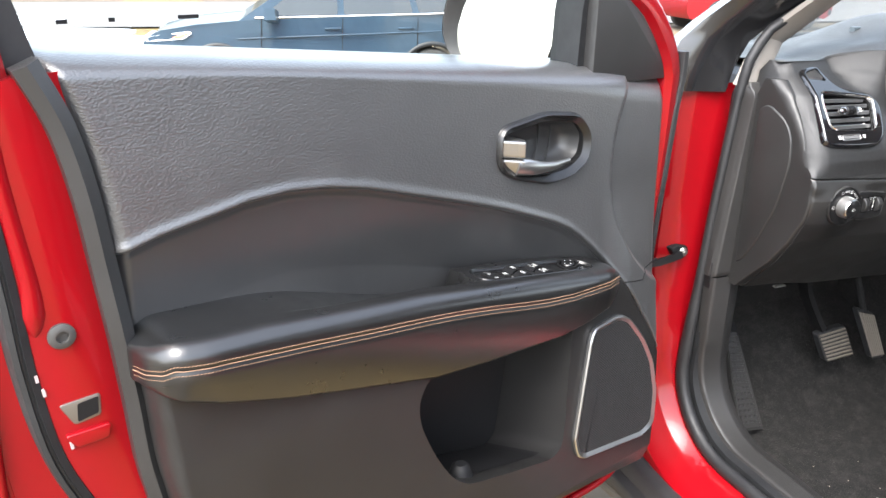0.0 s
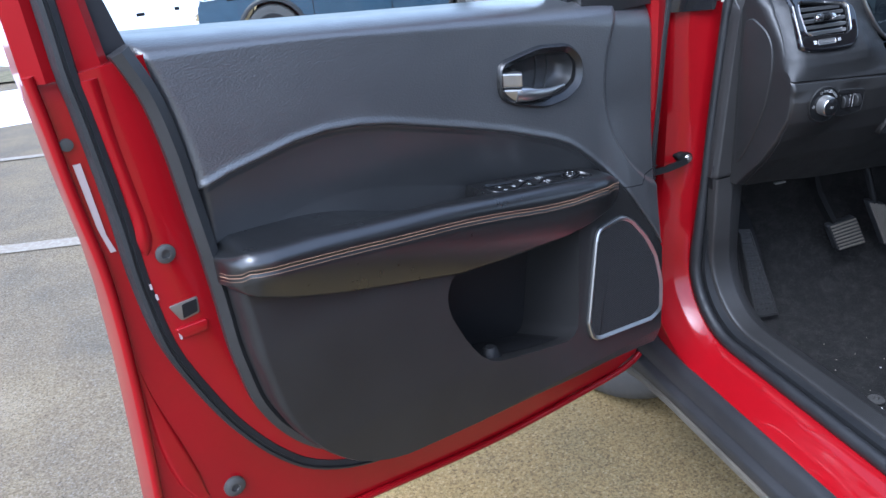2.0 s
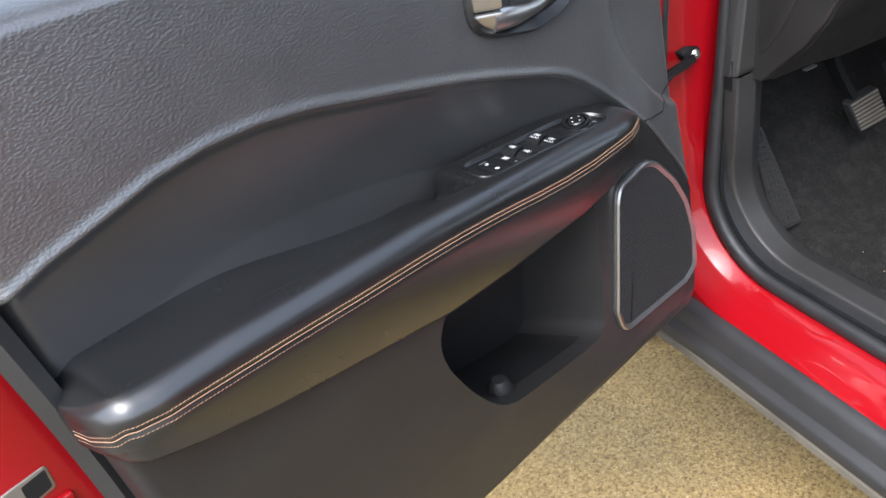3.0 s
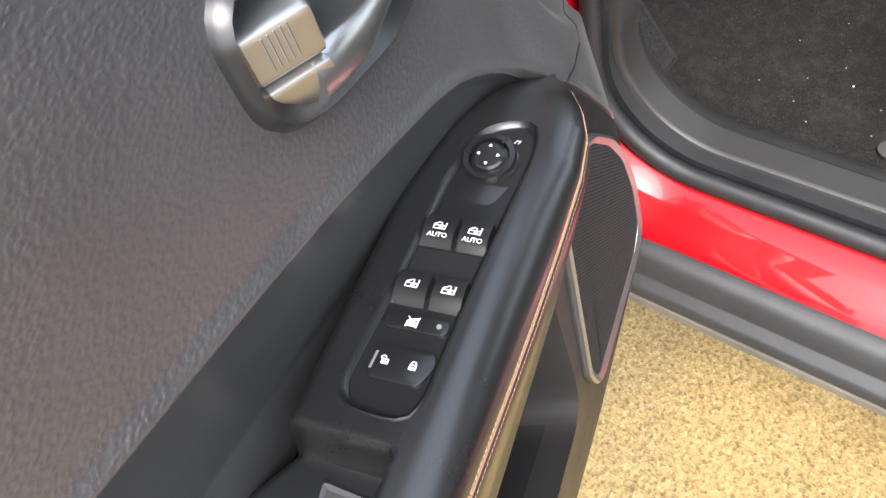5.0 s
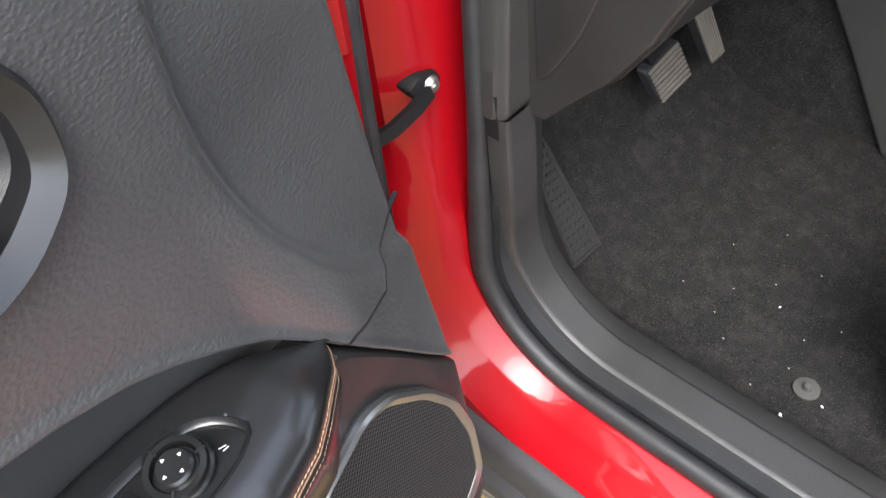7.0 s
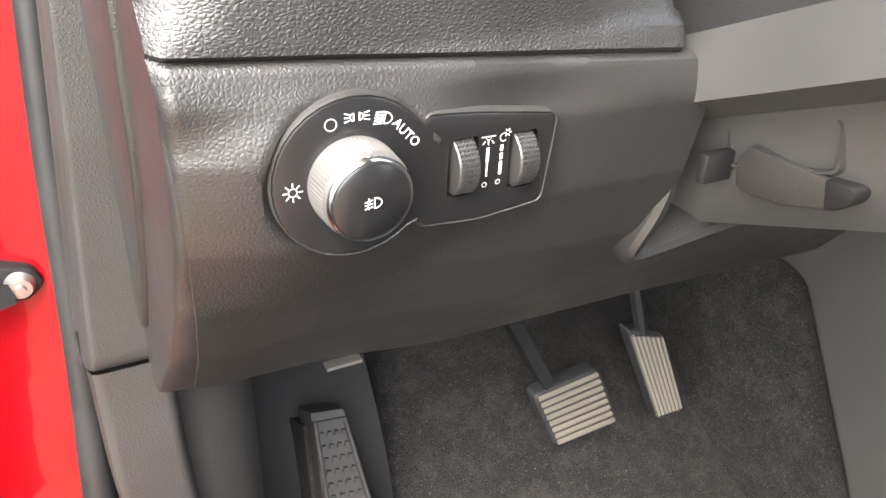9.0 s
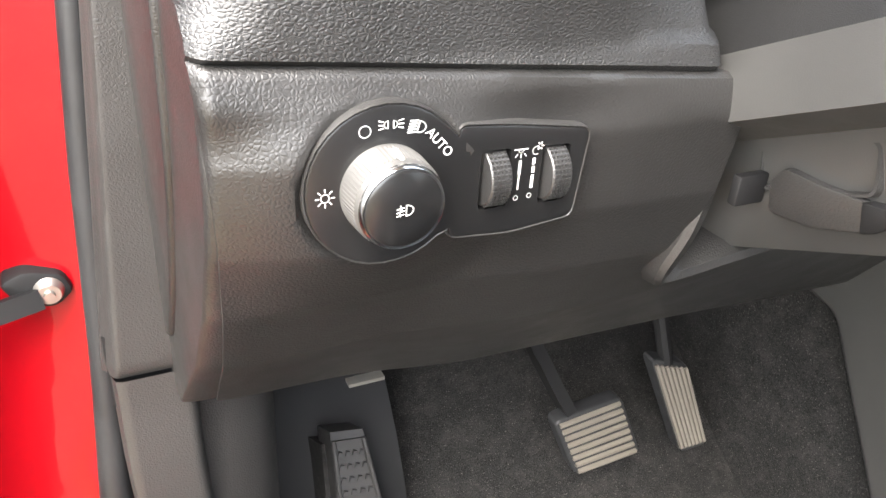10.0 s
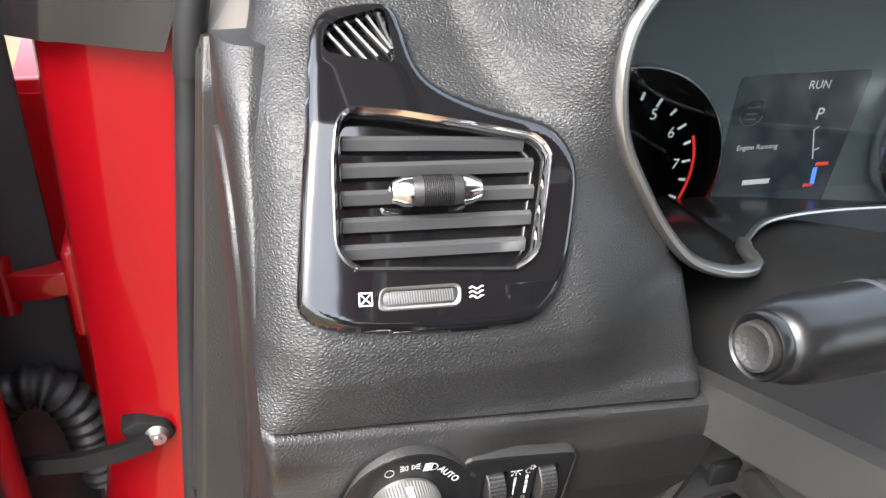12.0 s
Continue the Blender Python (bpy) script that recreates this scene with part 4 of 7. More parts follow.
SW = [(0.375, 0.097), (0.383, 0.104), (0.404, 0.108), (0.452, 0.1065), (0.504, 0.105), (0.561, 0.105), (0.577, 0.104), (0.587, 0.098), (0.588, 0.079), (0.585, 0.067), (0.576, 0.061), (0.559, 0.060), (0.52, 0.061), (0.472, 0.061), (0.43, 0.061), (0.396, 0.066), (0.380, 0.078)]
sw_ol = [(v.x, v.y) for v in spline([(a, b, 0) for a, b in SW], 72, True)]


def inside_by(a, b, line):
    """How far a point lies inside a closed outline; 0 outside."""
    best, odd = 1.0, False
    for (ax, ay), (bx, by) in zip(line, line[1:] + line[:1]):
        dx, dy = bx - ax, by - ay
        t = min(max(((a - ax) * dx + (b - ay) * dy) / (dx * dx + dy * dy + 1e-12), 0.0), 1.0)
        best = min(best, math.hypot(a - ax - t * dx, b - ay - t * dy))
        if (ay > b) != (by > b) and a < ax + (b - ay) / (by - ay) * dx:
            odd = not odd
    return best if odd else 0.0


def pad_z(u, v):
    """The top of the pad, with the pull cup sunk behind the switches on the door's side."""
    z = interp(u, (0.30, 0.60, 0.70, 0.80, 0.90, 1.026), (0.941, 0.9854, 1.000, 1.010, 1.021, 1.029))
    z -= 0.022 * (1 - sstep(u, 0.292, 0.350)) + 0.016 * sstep(u, 0.990, 1.028)
    if 0.37 < u < 0.592:
        z -= 0.016 * sstep(inside_by(u, v, sw_ol), 0.0004, 0.0028)
    return z - 0.034 * sstep(u, 0.5995, 0.6085) * (1 - sstep(u, 0.660, 0.880)) * (1 - sstep(v, 0.0935, 0.1015))


def arm_section(u):
    zs, zb, vo, vi = seam_z(u), arm_low(u), seam_v(u), pad_in(u)
    wide = min(0.0235, (vo - vi) * 0.6)
    pts = [(vi, zb), (vi, pad_z(u, vi) - 0.008)]
    pts += [(vi + 0.007 * (1 - math.cos(a)), pad_z(u, vi) - 0.008 + 0.008 * math.sin(a)) for a in (math.pi / 2 * k / 4 for k in range(1, 5))]
    va, vb = vi + 0.008, max(vo - wide, vi + 0.009)
    pts += [(va + (vb - va) * k / 44, pad_z(u, va + (vb - va) * k / 44)) for k in range(1, 45)]
    zt = pad_z(u, vb)
    pts += [(vb + (vo - 0.0005 - vb) * math.sin(a), zs + 0.007 + (zt - zs - 0.007) * math.cos(a)) for a in (math.pi / 2 * k / 9 for k in range(1, 10))]
    vl_ = min(vo - 0.001, 0.1265)
    pts += [(vo, zs + 0.003), (vo - 0.001, zs + 0.0012), (vo - 0.001, zs - 0.0012), (vo + 0.0002, zs - 0.003), (vo + 0.0012, zs - 0.012), (vl_ + (vo - vl_) * 0.5 + 0.001, (zs + zb) / 2), (vl_ + 0.001, zb + 0.005), (vl_ - 0.001, zb + 0.001), (vl_ - 0.006, zb - 0.001)]
    return [Vector((u, v, z)) for v, z in pts]


bm = bmesh.new()
US = [0.302, 0.304, 0.307, 0.311, 0.316, 0.322, 0.330] + [0.338 + 0.008 * k for k in range(4)] + [0.368 + 0.002 * k for k in range(112)] + [0.594, 0.597, 0.599] + [0.600 + 0.001 * k for k in range(10)] + [0.613 + 0.008 * k for k in range(46)] + [0.985, 0.992, 0.998, 1.003, 1.008, 1.012, 1.016, 1.020, 1.023, 1.026]
rows = [[bm.verts.new(p) for p in arm_section(u)] for u in US]
for p, q in zip(rows, rows[1:]):
    for i in range(len(p)):
        bm.faces.new((p[i], p[(i + 1) % len(p)], q[(i + 1) % len(p)], q[i]))
bm.faces.new(rows[0])
bm.faces.new(rows[-1])
armrest = part("armrest", bm, M_LEATHER, door, "black leather armrest pad with tan double stitching", 50)


def al(a, b, d):
    """On the armrest's top: u, v, height over it."""
    return Vector((a, b, arm_top(a) + d))


def cl(a, b, d):
    """On the floor of the pull cup."""
    return Vector((a, b, pad_z(a, 0.070) + d))


mat_ol = rounded([(0.617, 0.0600), (0.620, 0.0960), (0.692, 0.0960), (0.700, 0.076)], 0.004)
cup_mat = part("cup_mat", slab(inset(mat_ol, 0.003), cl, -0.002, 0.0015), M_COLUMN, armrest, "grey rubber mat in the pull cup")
part("mat_rim", ring(mat_ol, inset(mat_ol, 0.0035), cl, -0.002, 0.0035, 0.003), M_SLAT, armrest, "raised rim of the rubber mat")


def seam_path(dz, dv, n):
    us = [0.303 + (1.025 - 0.303) * k / 300 for k in range(301)]
    return even([Vector((u, seam_v(u) + dv, seam_z(u) + dz)) for u in us], n)


def stitch_row(dz, lean):
    """A row of short slanted stitches along the pad's seam."""
    bms = bmesh.new()
    path = seam_path(dz, 0.0003, 216)
    for a, b in zip(path, path[1:]):
        way = (b - a).normalized()
        m = Matrix.Translation((a + b) / 2) @ way.to_track_quat("X", "Z").to_matrix().to_4x4() @ pose(0, 0, 0, 0, lean, 0) @ Matrix.Diagonal((0.0019, 0.00044, 0.00046, 1))
        bmesh.ops.create_icosphere(bms, subdivisions=1, radius=1, matrix=m)
    return part("stitching", bms, M_THREAD, armrest, "tan thread stitching")


stitch_row(0.0050, 14)
stitch_row(-0.0050, 14)
part("piping", sweep(seam_path(0.0, -0.0002, 240), circle(0.0005, 6), (0, 1, 0)), M_THREAD, armrest, "thin tan piping between the stitch rows")

# switch bank on the armrest
bank_panel = part("switch_panel", slab(inset(sw_ol, 0.0015), al, -0.020, -0.0045, 0.0), M_BUTTON, door, "black window switch panel")
part("surround", ring(inset(sw_ol, -0.0012), inset(sw_ol, 0.0032), al, -0.006, 0.0012, -0.002), M_BUTTON, bank_panel, "raised satin black rim")


def window_button(u0, u1, v0, v1):
    bm = solid(6, 6, lambda s, t: al(u0 + (u1 - u0) * t, v0 + (v1 - v0) * s, 0.0015 - 0.006 * t * t + 0.0012 * math.sin(math.pi * t)), lambda s, t: al(u0 + (u1 - u0) * t, v0 + (v1 - v0) * s, -0.010))
    return part("window_button", bevel(bm, 0.0008, 2, 50), M_BUTTON, bank_panel, "black rocker button with a white pictogram")


BUTTONS = [(0.462, 0.482, 0.0640, 0.0825), (0.462, 0.482, 0.0855, 0.1025), (0.504, 0.523, 0.0640, 0.0825), (0.504, 0.523, 0.0855, 0.1025)]
for bt in BUTTONS:
    window_button(*bt)
part("lockout_button", slab(rounded([(0.528, 0.0645), (0.527, 0.100), (0.5375, 0.1015), (0.5385, 0.0655)], 0.005), al, -0.010, -0.0028, 0.001), M_BUTTON, bank_panel, "oval window lockout button")
part("lock_button", slab(rounded([(0.549, 0.067), (0.5475, 0.0995), (0.555, 0.1025), (0.568, 0.098), (0.5685, 0.070)], 0.004), al, -0.010, -0.0025, 0.0012), M_BUTTON, bank_panel, "door lock rocker")
JOY = al(0.410, 0.082, 0)
jm = Matrix.Translation(JOY) @ pose(0, 0, 0, 0, 8, 0)
part("mirror_control", lathe([(0.0, 0.0035), (0.0085, 0.0035), (0.0098, 0.002), (0.0098, -0.001), (0.0112, -0.001), (0.0112, -0.004), (0.0165, -0.0015), (0.0178, -0.003), (0.0178, -0.008)], 40, jm), M_BUTTON, bank_panel, "round black mirror control knob")
SWITCH = bank_panel

# inner handle
bezel = part("handle_bezel", ring(inset(handle_ol, -0.006), inset(handle_ol, 0.007), lambda a, b, d: dl(a, b, plain_v(a, b) + d), -0.012, 0.008, 0.004), M_BUTTON, door, "black handle surround")
bowl = bmesh.new()
bowl_rows = [[bowl.verts.new(dl(a, b, d)) for a, b in inset(handle_ol, k)] for k, d in ((0.004, 0.056), (0.007, 0.050), (0.011, 0.036), (0.017, 0.026), (0.024, 0.022))]
for p, q in zip(bowl_rows, bowl_rows[1:]):
    for i in range(len(p)):
        bowl.faces.new((p[i], p[(i + 1) % len(p)], q[(i + 1) % len(p)], q[i]))
bowl.faces.new(bowl_rows[-1])
part("handle_cup", bowl, M_PLASTIC, bezel, "dark bowl behind the lever")
for fu in (0.412, 0.436):
    part("cup_fin", sweep(spline([dl(fu, 1.160, 0.030), dl(fu - 0.008, 1.145, 0.024), dl(fu - 0.006, 1.120, 0.024), dl(fu + 0.006, 1.098, 0.030)], 14), [(-0.0009, -0.02), (-0.0009, 0.002), (0.0009, 0.002), (0.0009, -0.02)], (0, 1, 0)), M_SLAT, bezel)


def grip_v(u):
    return interp(u, (0.4945, 0.5005, 0.5240, 0.5335), (0.0705, 0.0745, 0.0605, 0.0530))


def grip_block(z0, z1, k):
    """A block of the handle with a soft sloping face."""
    def front(s, t):
        u, z = 0.4945 + 0.039 * s, z0 + (z1 - z0) * t - 0.0036 * (1 - s)
        e = min(s * 0.039, (1 - s) * 0.039, t * (z1 - z0), (1 - t) * (z1 - z0))
        return dl(u, z, grip_v(u) - k * (1 - t) ** 2 - 0.004 * (1 - min(e / 0.003, 1.0)) ** 2)
    return solid(20, 14, front, lambda s, t: dl(0.4945 + 0.039 * s, z0 + (z1 - z0) * t - 0.0036 * (1 - s), 0.030))


blade = spline([dl(0.506, 1.1140, 0.064), dl(0.492, 1.1125, 0.067), dl(0.470, 1.1085, 0.069), dl(0.440, 1.1055, 0.067), dl(0.420, 1.1060, 0.0645), dl(0.401, 1.1070, 0.0620)], 44)
part("handle_lever", join(grip_block(1.1045, 1.1270, 0.007), sweep(blade, circle(0.0116, 22, 0.0088), (0, 1, 0), scale=lambda t: 1.02 - 0.42 * sstep(t, 0.10, 0.60) - 0.34 * sstep(t, 0.55, 1.0))), M_SATIN, bezel, "satin chrome pull lever")
slide = part("lock_slide", grip_block(1.1285, 1.1525, 0.0), M_SATIN, bezel, "chrome lock slide")
for k in range(5):
    ru = 0.5095 + 0.0024 * k
    part("slide_rib", sweep([dl(ru, 1.1325, grip_v(ru) + 0.0001), dl(ru, 1.1475, grip_v(ru) + 0.0001)], circle(0.0005, 6), (0, 1, 0)), M_SATIN, slide)

# loudspeaker
SPK = [(0.372, 0.852), (0.381, 0.832), (0.419, 0.682), (0.411, 0.652), (0.396, 0.644), (0.255, 0.630), (0.226, 0.642), (0.219, 0.700), (0.229, 0.757), (0.252, 0.803), (0.287, 0.846), (0.312, 0.859)]
spk_ol = [(v.x, v.y) for v in spline([(a, b, 0) for a, b in rounded(SPK, 0.012, 3)], 90, True)]


def spk_lift(a, b, d):
    return dl(a, b, 0.1075 + (0.85 - b) * 0.12 + d)


speaker = part("speaker_ring", ring(spk_ol, inset(spk_ol, 0.008), spk_lift, -0.003, 0.0045, 0.003), M_SATIN, door, "satin silver speaker ring")
part("ring_base", slab(inset(spk_ol, -0.001), spk_lift, -0.025, -0.001), M_PLASTIC, speaker, "dark base of the ring")
grille = material("speaker_mesh", (0.03, 0.03, 0.031), 0.75, spec=0.2)
gt, _, gb = shade(grille)
gv = gt.nodes.new("ShaderNodeTexVoronoi")
gv.voronoi_dimensions = "2D"
gv.inputs["Scale"].default_value = 330.0
gv.inputs["Randomness"].default_value = 0.0
gm = gt.nodes.new("ShaderNodeMapping")
gm.inputs["Rotation"].default_value = (radians(90), 0, 0)
gt.links.new(coords(gt), gm.inputs["Vector"])
gs = gt.nodes.new("ShaderNodeMapping")
gs.inputs["Rotation"].default_value = (0, 0, radians(45))
gt.links.new(gm.outputs["Vector"], gs.inputs["Vector"])
gt.links.new(gs.outputs["Vector"], gv.inputs["Vector"])
gt.links.new(ramp(gt, gv.outputs["Distance"], [(0.34, (0.003, 0.003, 0.003)), (0.44, (0.030, 0.030, 0.031))]), gb.inputs["Base Color"])
bumped(gt, gb, gv.outputs["Distance"], 0.9, 0.001)
part("grille", slab(inset(spk_ol, 0.007), spk_lift, -0.022, 0.001), grille, speaker, "black perforated speaker grille", smooth=False)

# latch, bumpers, sticker on the door's rear edge
GU = Matrix.Translation(dl(1.078, 1.030, 0.040)) @ pose(0, 0, 0, -90, 0, 0)
part("bumper", lathe([(0.013, 0.0), (0.013, 0.004), (0.009, 0.006), (0.006, 0.006), (0.006, 0.002), (0.0, 0.002)], 20, GU), M_TYRE, door, "dark rubber bumper")
part("bumper", lathe([(0.017, 0.0), (0.017, 0.006), (0.012, 0.009), (0.007, 0.009), (0.006, 0.004), (0.0, 0.004)], 20, Matrix.Translation(dl(1.058, 0.598, -0.006)) @ pose(0, 0, 0, -90, 0, 0)), M_TYRE, door, "dark rubber bumper")
part("bumper", lathe([(0.008, 0.0), (0.008, 0.003), (0.0, 0.004)], 16, Matrix.Translation(dl(1.147, 1.184, -0.006)) @ pose(0, 0, 0, -90, 0, 0)), M_TYRE, door, "small dark plug")
part("latch_pressing", slab(rounded([(1.092, 0.922), (1.082, 0.905), (1.050, 0.906), (1.046, 0.922)], 0.005), dl, 0.030, 0.046, 0.005, 3), M_RED, door, "raised red pressing below the latch")
hump = [(0.013 * math.sin(a), 0.0085 * (0.5 + 0.5 * math.cos(2 * a)) - 0.003) for a in (math.pi / 2 * k / 6 for k in range(-6, 7))]
part("edge_bead", sweep(spline([dl(1.110, 1.262, 0.040), dl(1.106, 1.20, 0.040), dl(1.101, 1.14, 0.040), dl(1.097, 1.09, 0.040), dl(1.098, 1.060, 0.040), dl(1.100, 1.034, 0.040)], 50), hump, (0, 1, 0), scale=lambda t: max(0.05, min(1.0, (1 - t) / 0.10) ** 0.5 * (1.0 - 0.25 * math.sin(math.pi * t) + 0.12 * sstep(t, 0.75, 0.9)))), M_RED, door, "pressed bead in the red door edge")
fold = [(0.014 * k / 8, 0.006 * (1 - abs(k / 8) ** 6) - 0.002) for k in range(-8, 9)]
part("shell_fold", sweep(spline([dl(1.144, 0.868, -0.006), dl(1.140, 0.800, -0.006), dl(1.132, 0.725, -0.006), dl(1.120, 0.655, -0.006), dl(1.106, 0.600, -0.006)], 50), fold, (0, 1, 0), scale=lambda t: 0.12 + 1.15 * sstep(t, 0.0, 0.7) - 0.5 * sstep(t, 0.8, 1.0)), M_RED, door, "long pressed fold in the red door shell")
latch = part("latch", slab(rounded([(1.092, 0.956), (1.080, 0.930), (1.054, 0.933), (1.052, 0.958)], 0.004), dl, 0.036, 0.0425, 0.001), M_LATCH, door, "steel door latch")
part("latch_mouth", slab(rounded([(1.077, 0.9330), (1.0565, 0.9365), (1.0545, 0.9550), (1.075, 0.9530)], 0.002), dl, 0.040, 0.0430), M_BLACK, latch)
part("sticker", slab([(1.147, 1.158), (1.138, 1.158), (1.133, 1.06), (1.127, 1.035), (1.134, 1.035), (1.141, 1.07)], dl, -0.006, -0.004), M_PAPER, door, "pale paper sticker")

# outside mirror
MIR = [(-0.338, 1.240), (-0.333, 1.285), (-0.312, 1.330), (-0.270, 1.362), (-0.180, 1.376), (-0.090, 1.372), (-0.052, 1.345), (-0.052, 1.300), (-0.064, 1.225), (-0.085, 1.200), (-0.170, 1.190), (-0.270, 1.184), (-0.314, 1.202)]
GLS = [(-0.302, 1.245), (-0.298, 1.285), (-0.280, 1.322), (-0.250, 1.345), (-0.180, 1.356), (-0.110, 1.352), (-0.090, 1.335), (-0.092, 1.300), (-0.110, 1.225), (-0.122, 1.205), (-0.170, 1.200), (-0.265, 1.197), (-0.292, 1.212)]
mir_ol = [(v.x, v.y) for v in spline([(a, b, 0) for a, b in MIR], 78, True)]
gls_ol = [(v.x, v.y) for v in spline([(a, b, 0) for a, b in GLS], 78, True)]


def ml(a, b, d):
    """On the mirror: v, z, d towards the rear of the car."""
    return Vector((0.284 + d - 0.14 * (a + 0.1), a, b))


housing = ring(mir_ol, gls_ol, ml, -0.03, 0.008, 0.0)
shellm = bmesh.new()
rows = [[shellm.verts.new(ml(-0.22 + (a + 0.22) * k, 1.28 + (b - 1.28) * k, d)) for a, b in mir_ol] for k, d in ((1.0, 0.0), (1.02, -0.03), (0.97, -0.07), (0.8, -0.11), (0.45, -0.13))]
for p, q in zip(rows, rows[1:]):
    for i in range(len(p)):
        shellm.faces.new((p[i], p[(i + 1) % len(p)], q[(i + 1) % len(p)], q[i]))
shellm.faces.new(rows[-1])
mirror = part("side_mirror", join(housing, shellm), M_CLAD, door, "black side mirror housing")
part("mirror_glass", slab(inset(gls_ol, -0.003), lambda a, b, d: ml(a, b, d - 0.10 * (b - 1.28)), -0.012, -0.007), M_MIRROR, mirror, "mirror glass reflecting pale sky", smooth=False)
part("mirror_foot", sweep([dl(0.25, 1.20, -0.20), dl(0.25, 1.18, -0.12), dl(0.24, 1.17, -0.04)], [(-0.03, -0.02), (-0.03, 0.02), (0.03, 0.025), (0.03, -0.02)], (0, 0, 1)), M_BLACKPAINT, mirror)

# joint line between the upper skin and the lower front of the panel
seam_pts = [dl(a, b, upper_v(a, b) + 0.0002) for a, b in ((0.296 - 0.128 * k / 40, interp(0.296 - 0.128 * k / 40, (0.168, 0.235, 0.241, 0.304), (0.903, 0.900, 0.893, 0.905))) for k in range(41))]
part("panel_joint", sweep(seam_pts, [(-0.0009, -0.003), (-0.0009, 0.0003), (0.0009, 0.0003), (0.0009, -0.003)], (0, 1, 0)), M_BLACK, door, "thin joint in the door panel")

for gu, gw in ((1.018, 0.010), (0.972, 0.006), (0.895, 0.022)):
    part("glass_mark", slab([(gu - gw / 2, 1.312), (gu + gw / 2, 1.312), (gu + gw / 2, 1.316), (gu - gw / 2, 1.316)], dl, -0.0295, -0.0290), M_BLACK, door, "small dark mark printed on the glass" if gw == 0.010 else "", smooth=False)
for su, sz in ((1.106, 0.992), (1.102, 0.975), (1.086, 0.908)):
    part("paper_tag", slab(rounded([(su - 0.0015, sz - 0.004), (su + 0.0015, sz - 0.004), (su + 0.002, sz + 0.004), (su - 0.001, sz + 0.004)], 0.0008), dl, 0.038, 0.0425), M_PAPER, door, "tiny pale paper tag")

# ---------------------------------------------------------------- dashboard
def face_y(z):
    """The padded face, leaning back more and more towards the top."""
    return interp(z, (1.044, 1.070, 1.085, 1.097, 1.109, 1.119, 1.143, 1.167, 1.185, 1.196, 1.240), (-0.024, -0.024, -0.0205, -0.015, -0.008, -0.001, 0.0175, 0.0375, 0.064, 0.083, 0.130))


def hoop_y(z):
    return interp(z, (1.03, 1.06, 1.0895, 1.114, 1.160, 1.204, 1.236), (-0.026, -0.010, 0.0105, 0.0125, 0.018, 0.026, 0.034))


def dash_y(x, z):
    """The face of the dashboard: the seam near z = 1.04, the padded skin above it and the knee panel below."""
    if z > 1.044:
        y = face_y(z) - 0.07 * sstep(z, 1.050, 1.100) * (min(x, 0.29) - 0.21)
        # the skin turns from the vent's face to the rim of the dials
        y += (hoop_y(z) - y) * sstep(x, interp(z, (1.05, 1.12, 1.19), (0.285, 0.280, 0.238)), pad_right(z))
    else:
        y = interp(z, (0.78, 0.80, 0.84, 0.88, 0.93, 0.97, 1.01, 1.03, 1.044), (0.118, 0.100, 0.064, 0.026, -0.008, -0.024, -0.031, -0.029, -0.024))
    y += sstep(z, 1.044, 1.075) * (0.008 * (1 - sstep(x, 0.1325, 0.150)) ** 2 + 0.010 * (1 - sstep(x, 0.1325, 0.162))) + 0.005 * (1 - sstep(x, 0.1325, 0.1385)) ** 2
    w = 1.0 - sstep(z, 1.014, 1.036)
    if w > 0:
        r = math.hypot(x - 0.1975, z - 0.999)
        y += w * (0.004 * (1 - sstep(r, 0.031, 0.035)) - 0.004 + 0.014 * sstep(r, 0.028, 0.085) * (1 - 0.85 * sstep(x, 0.22, 0.33)))
    return y


def dash_seam_z(x):
    return interp(x, (0.1325, 0.365), (1.046, 1.029))


def pad_right(z):
    return interp(z, (1.02, 1.085, 1.095, 1.114, 1.138, 1.160, 1.183, 1.204, 1.218, 1.236), (0.363, 0.359, 0.352, 0.334, 0.318, 0.307, 0.301, 0.301, 0.306, 0.312))


def pad_top(x):
    return 1.214 + 0.022 * sstep(x, 0.225, 0.300)


def pad_left(z):
    return 0.1325 + 0.0055 * sstep(z, 1.06, 1.15) + 0.012 * sstep(z, 1.15, 1.215)


def pad_front(s, t):
    z0 = 1.046 - 0.017 * s
    z = z0 + (pad_top(0.152 + 0.16 * s) - z0) * t
    x0 = pad_left(z)
    x = x0 + (pad_right(z) - x0) * s
    y = dash_y(x - (x0 - 0.1325) * (1 - s) ** 3, z)
    y += 0.004 * (1 - sstep(t, 0.0, 0.016))
    if z < 1.10:
        y += 0.010 * sstep(x, pad_right(z) - 0.008, pad_right(z)) ** 2
    return Vector((x, y, z))


def pad_back(s, t):
    p = pad_front(s, t)
    return Vector((p.x, 0.150, p.z - 0.02 * sstep(p.z, 1.15, 1.2)))


pad = cpart("dashboard_pad", solid(60, 70, pad_front, pad_back), M_DASH, "dark grained soft dashboard skin")


def knee_bottom(x):
    return interp(x, (0.1325, 0.144, 0.238, 0.355, 0.45, 0.60), (0.805, 0.799, 0.790, 0.778, 0.766, 0.742))


def knee_front(s, t):
    x = 0.1325 + 0.2405 * s
    z0, z1 = knee_bottom(x), dash_seam_z(x)
    z = z0 + (z1 - z0) * t
    x += 0.015 * (1 - t) * (1 - s)
    y = dash_y(x, z)
    y += 0.003 * (1 - sstep(1 - t, 0.0, 0.010)) + 0.010 * (1 - sstep(t, 0.0, 0.03)) ** 2
    return Vector((x, y, z))


knee = cpart("knee_panel", solid(120, 120, knee_front, lambda s, t: Vector((knee_front(s, t).x, 0.30, knee_front(s, t).z))), M_KNEE, "dark plastic lower dashboard panel")
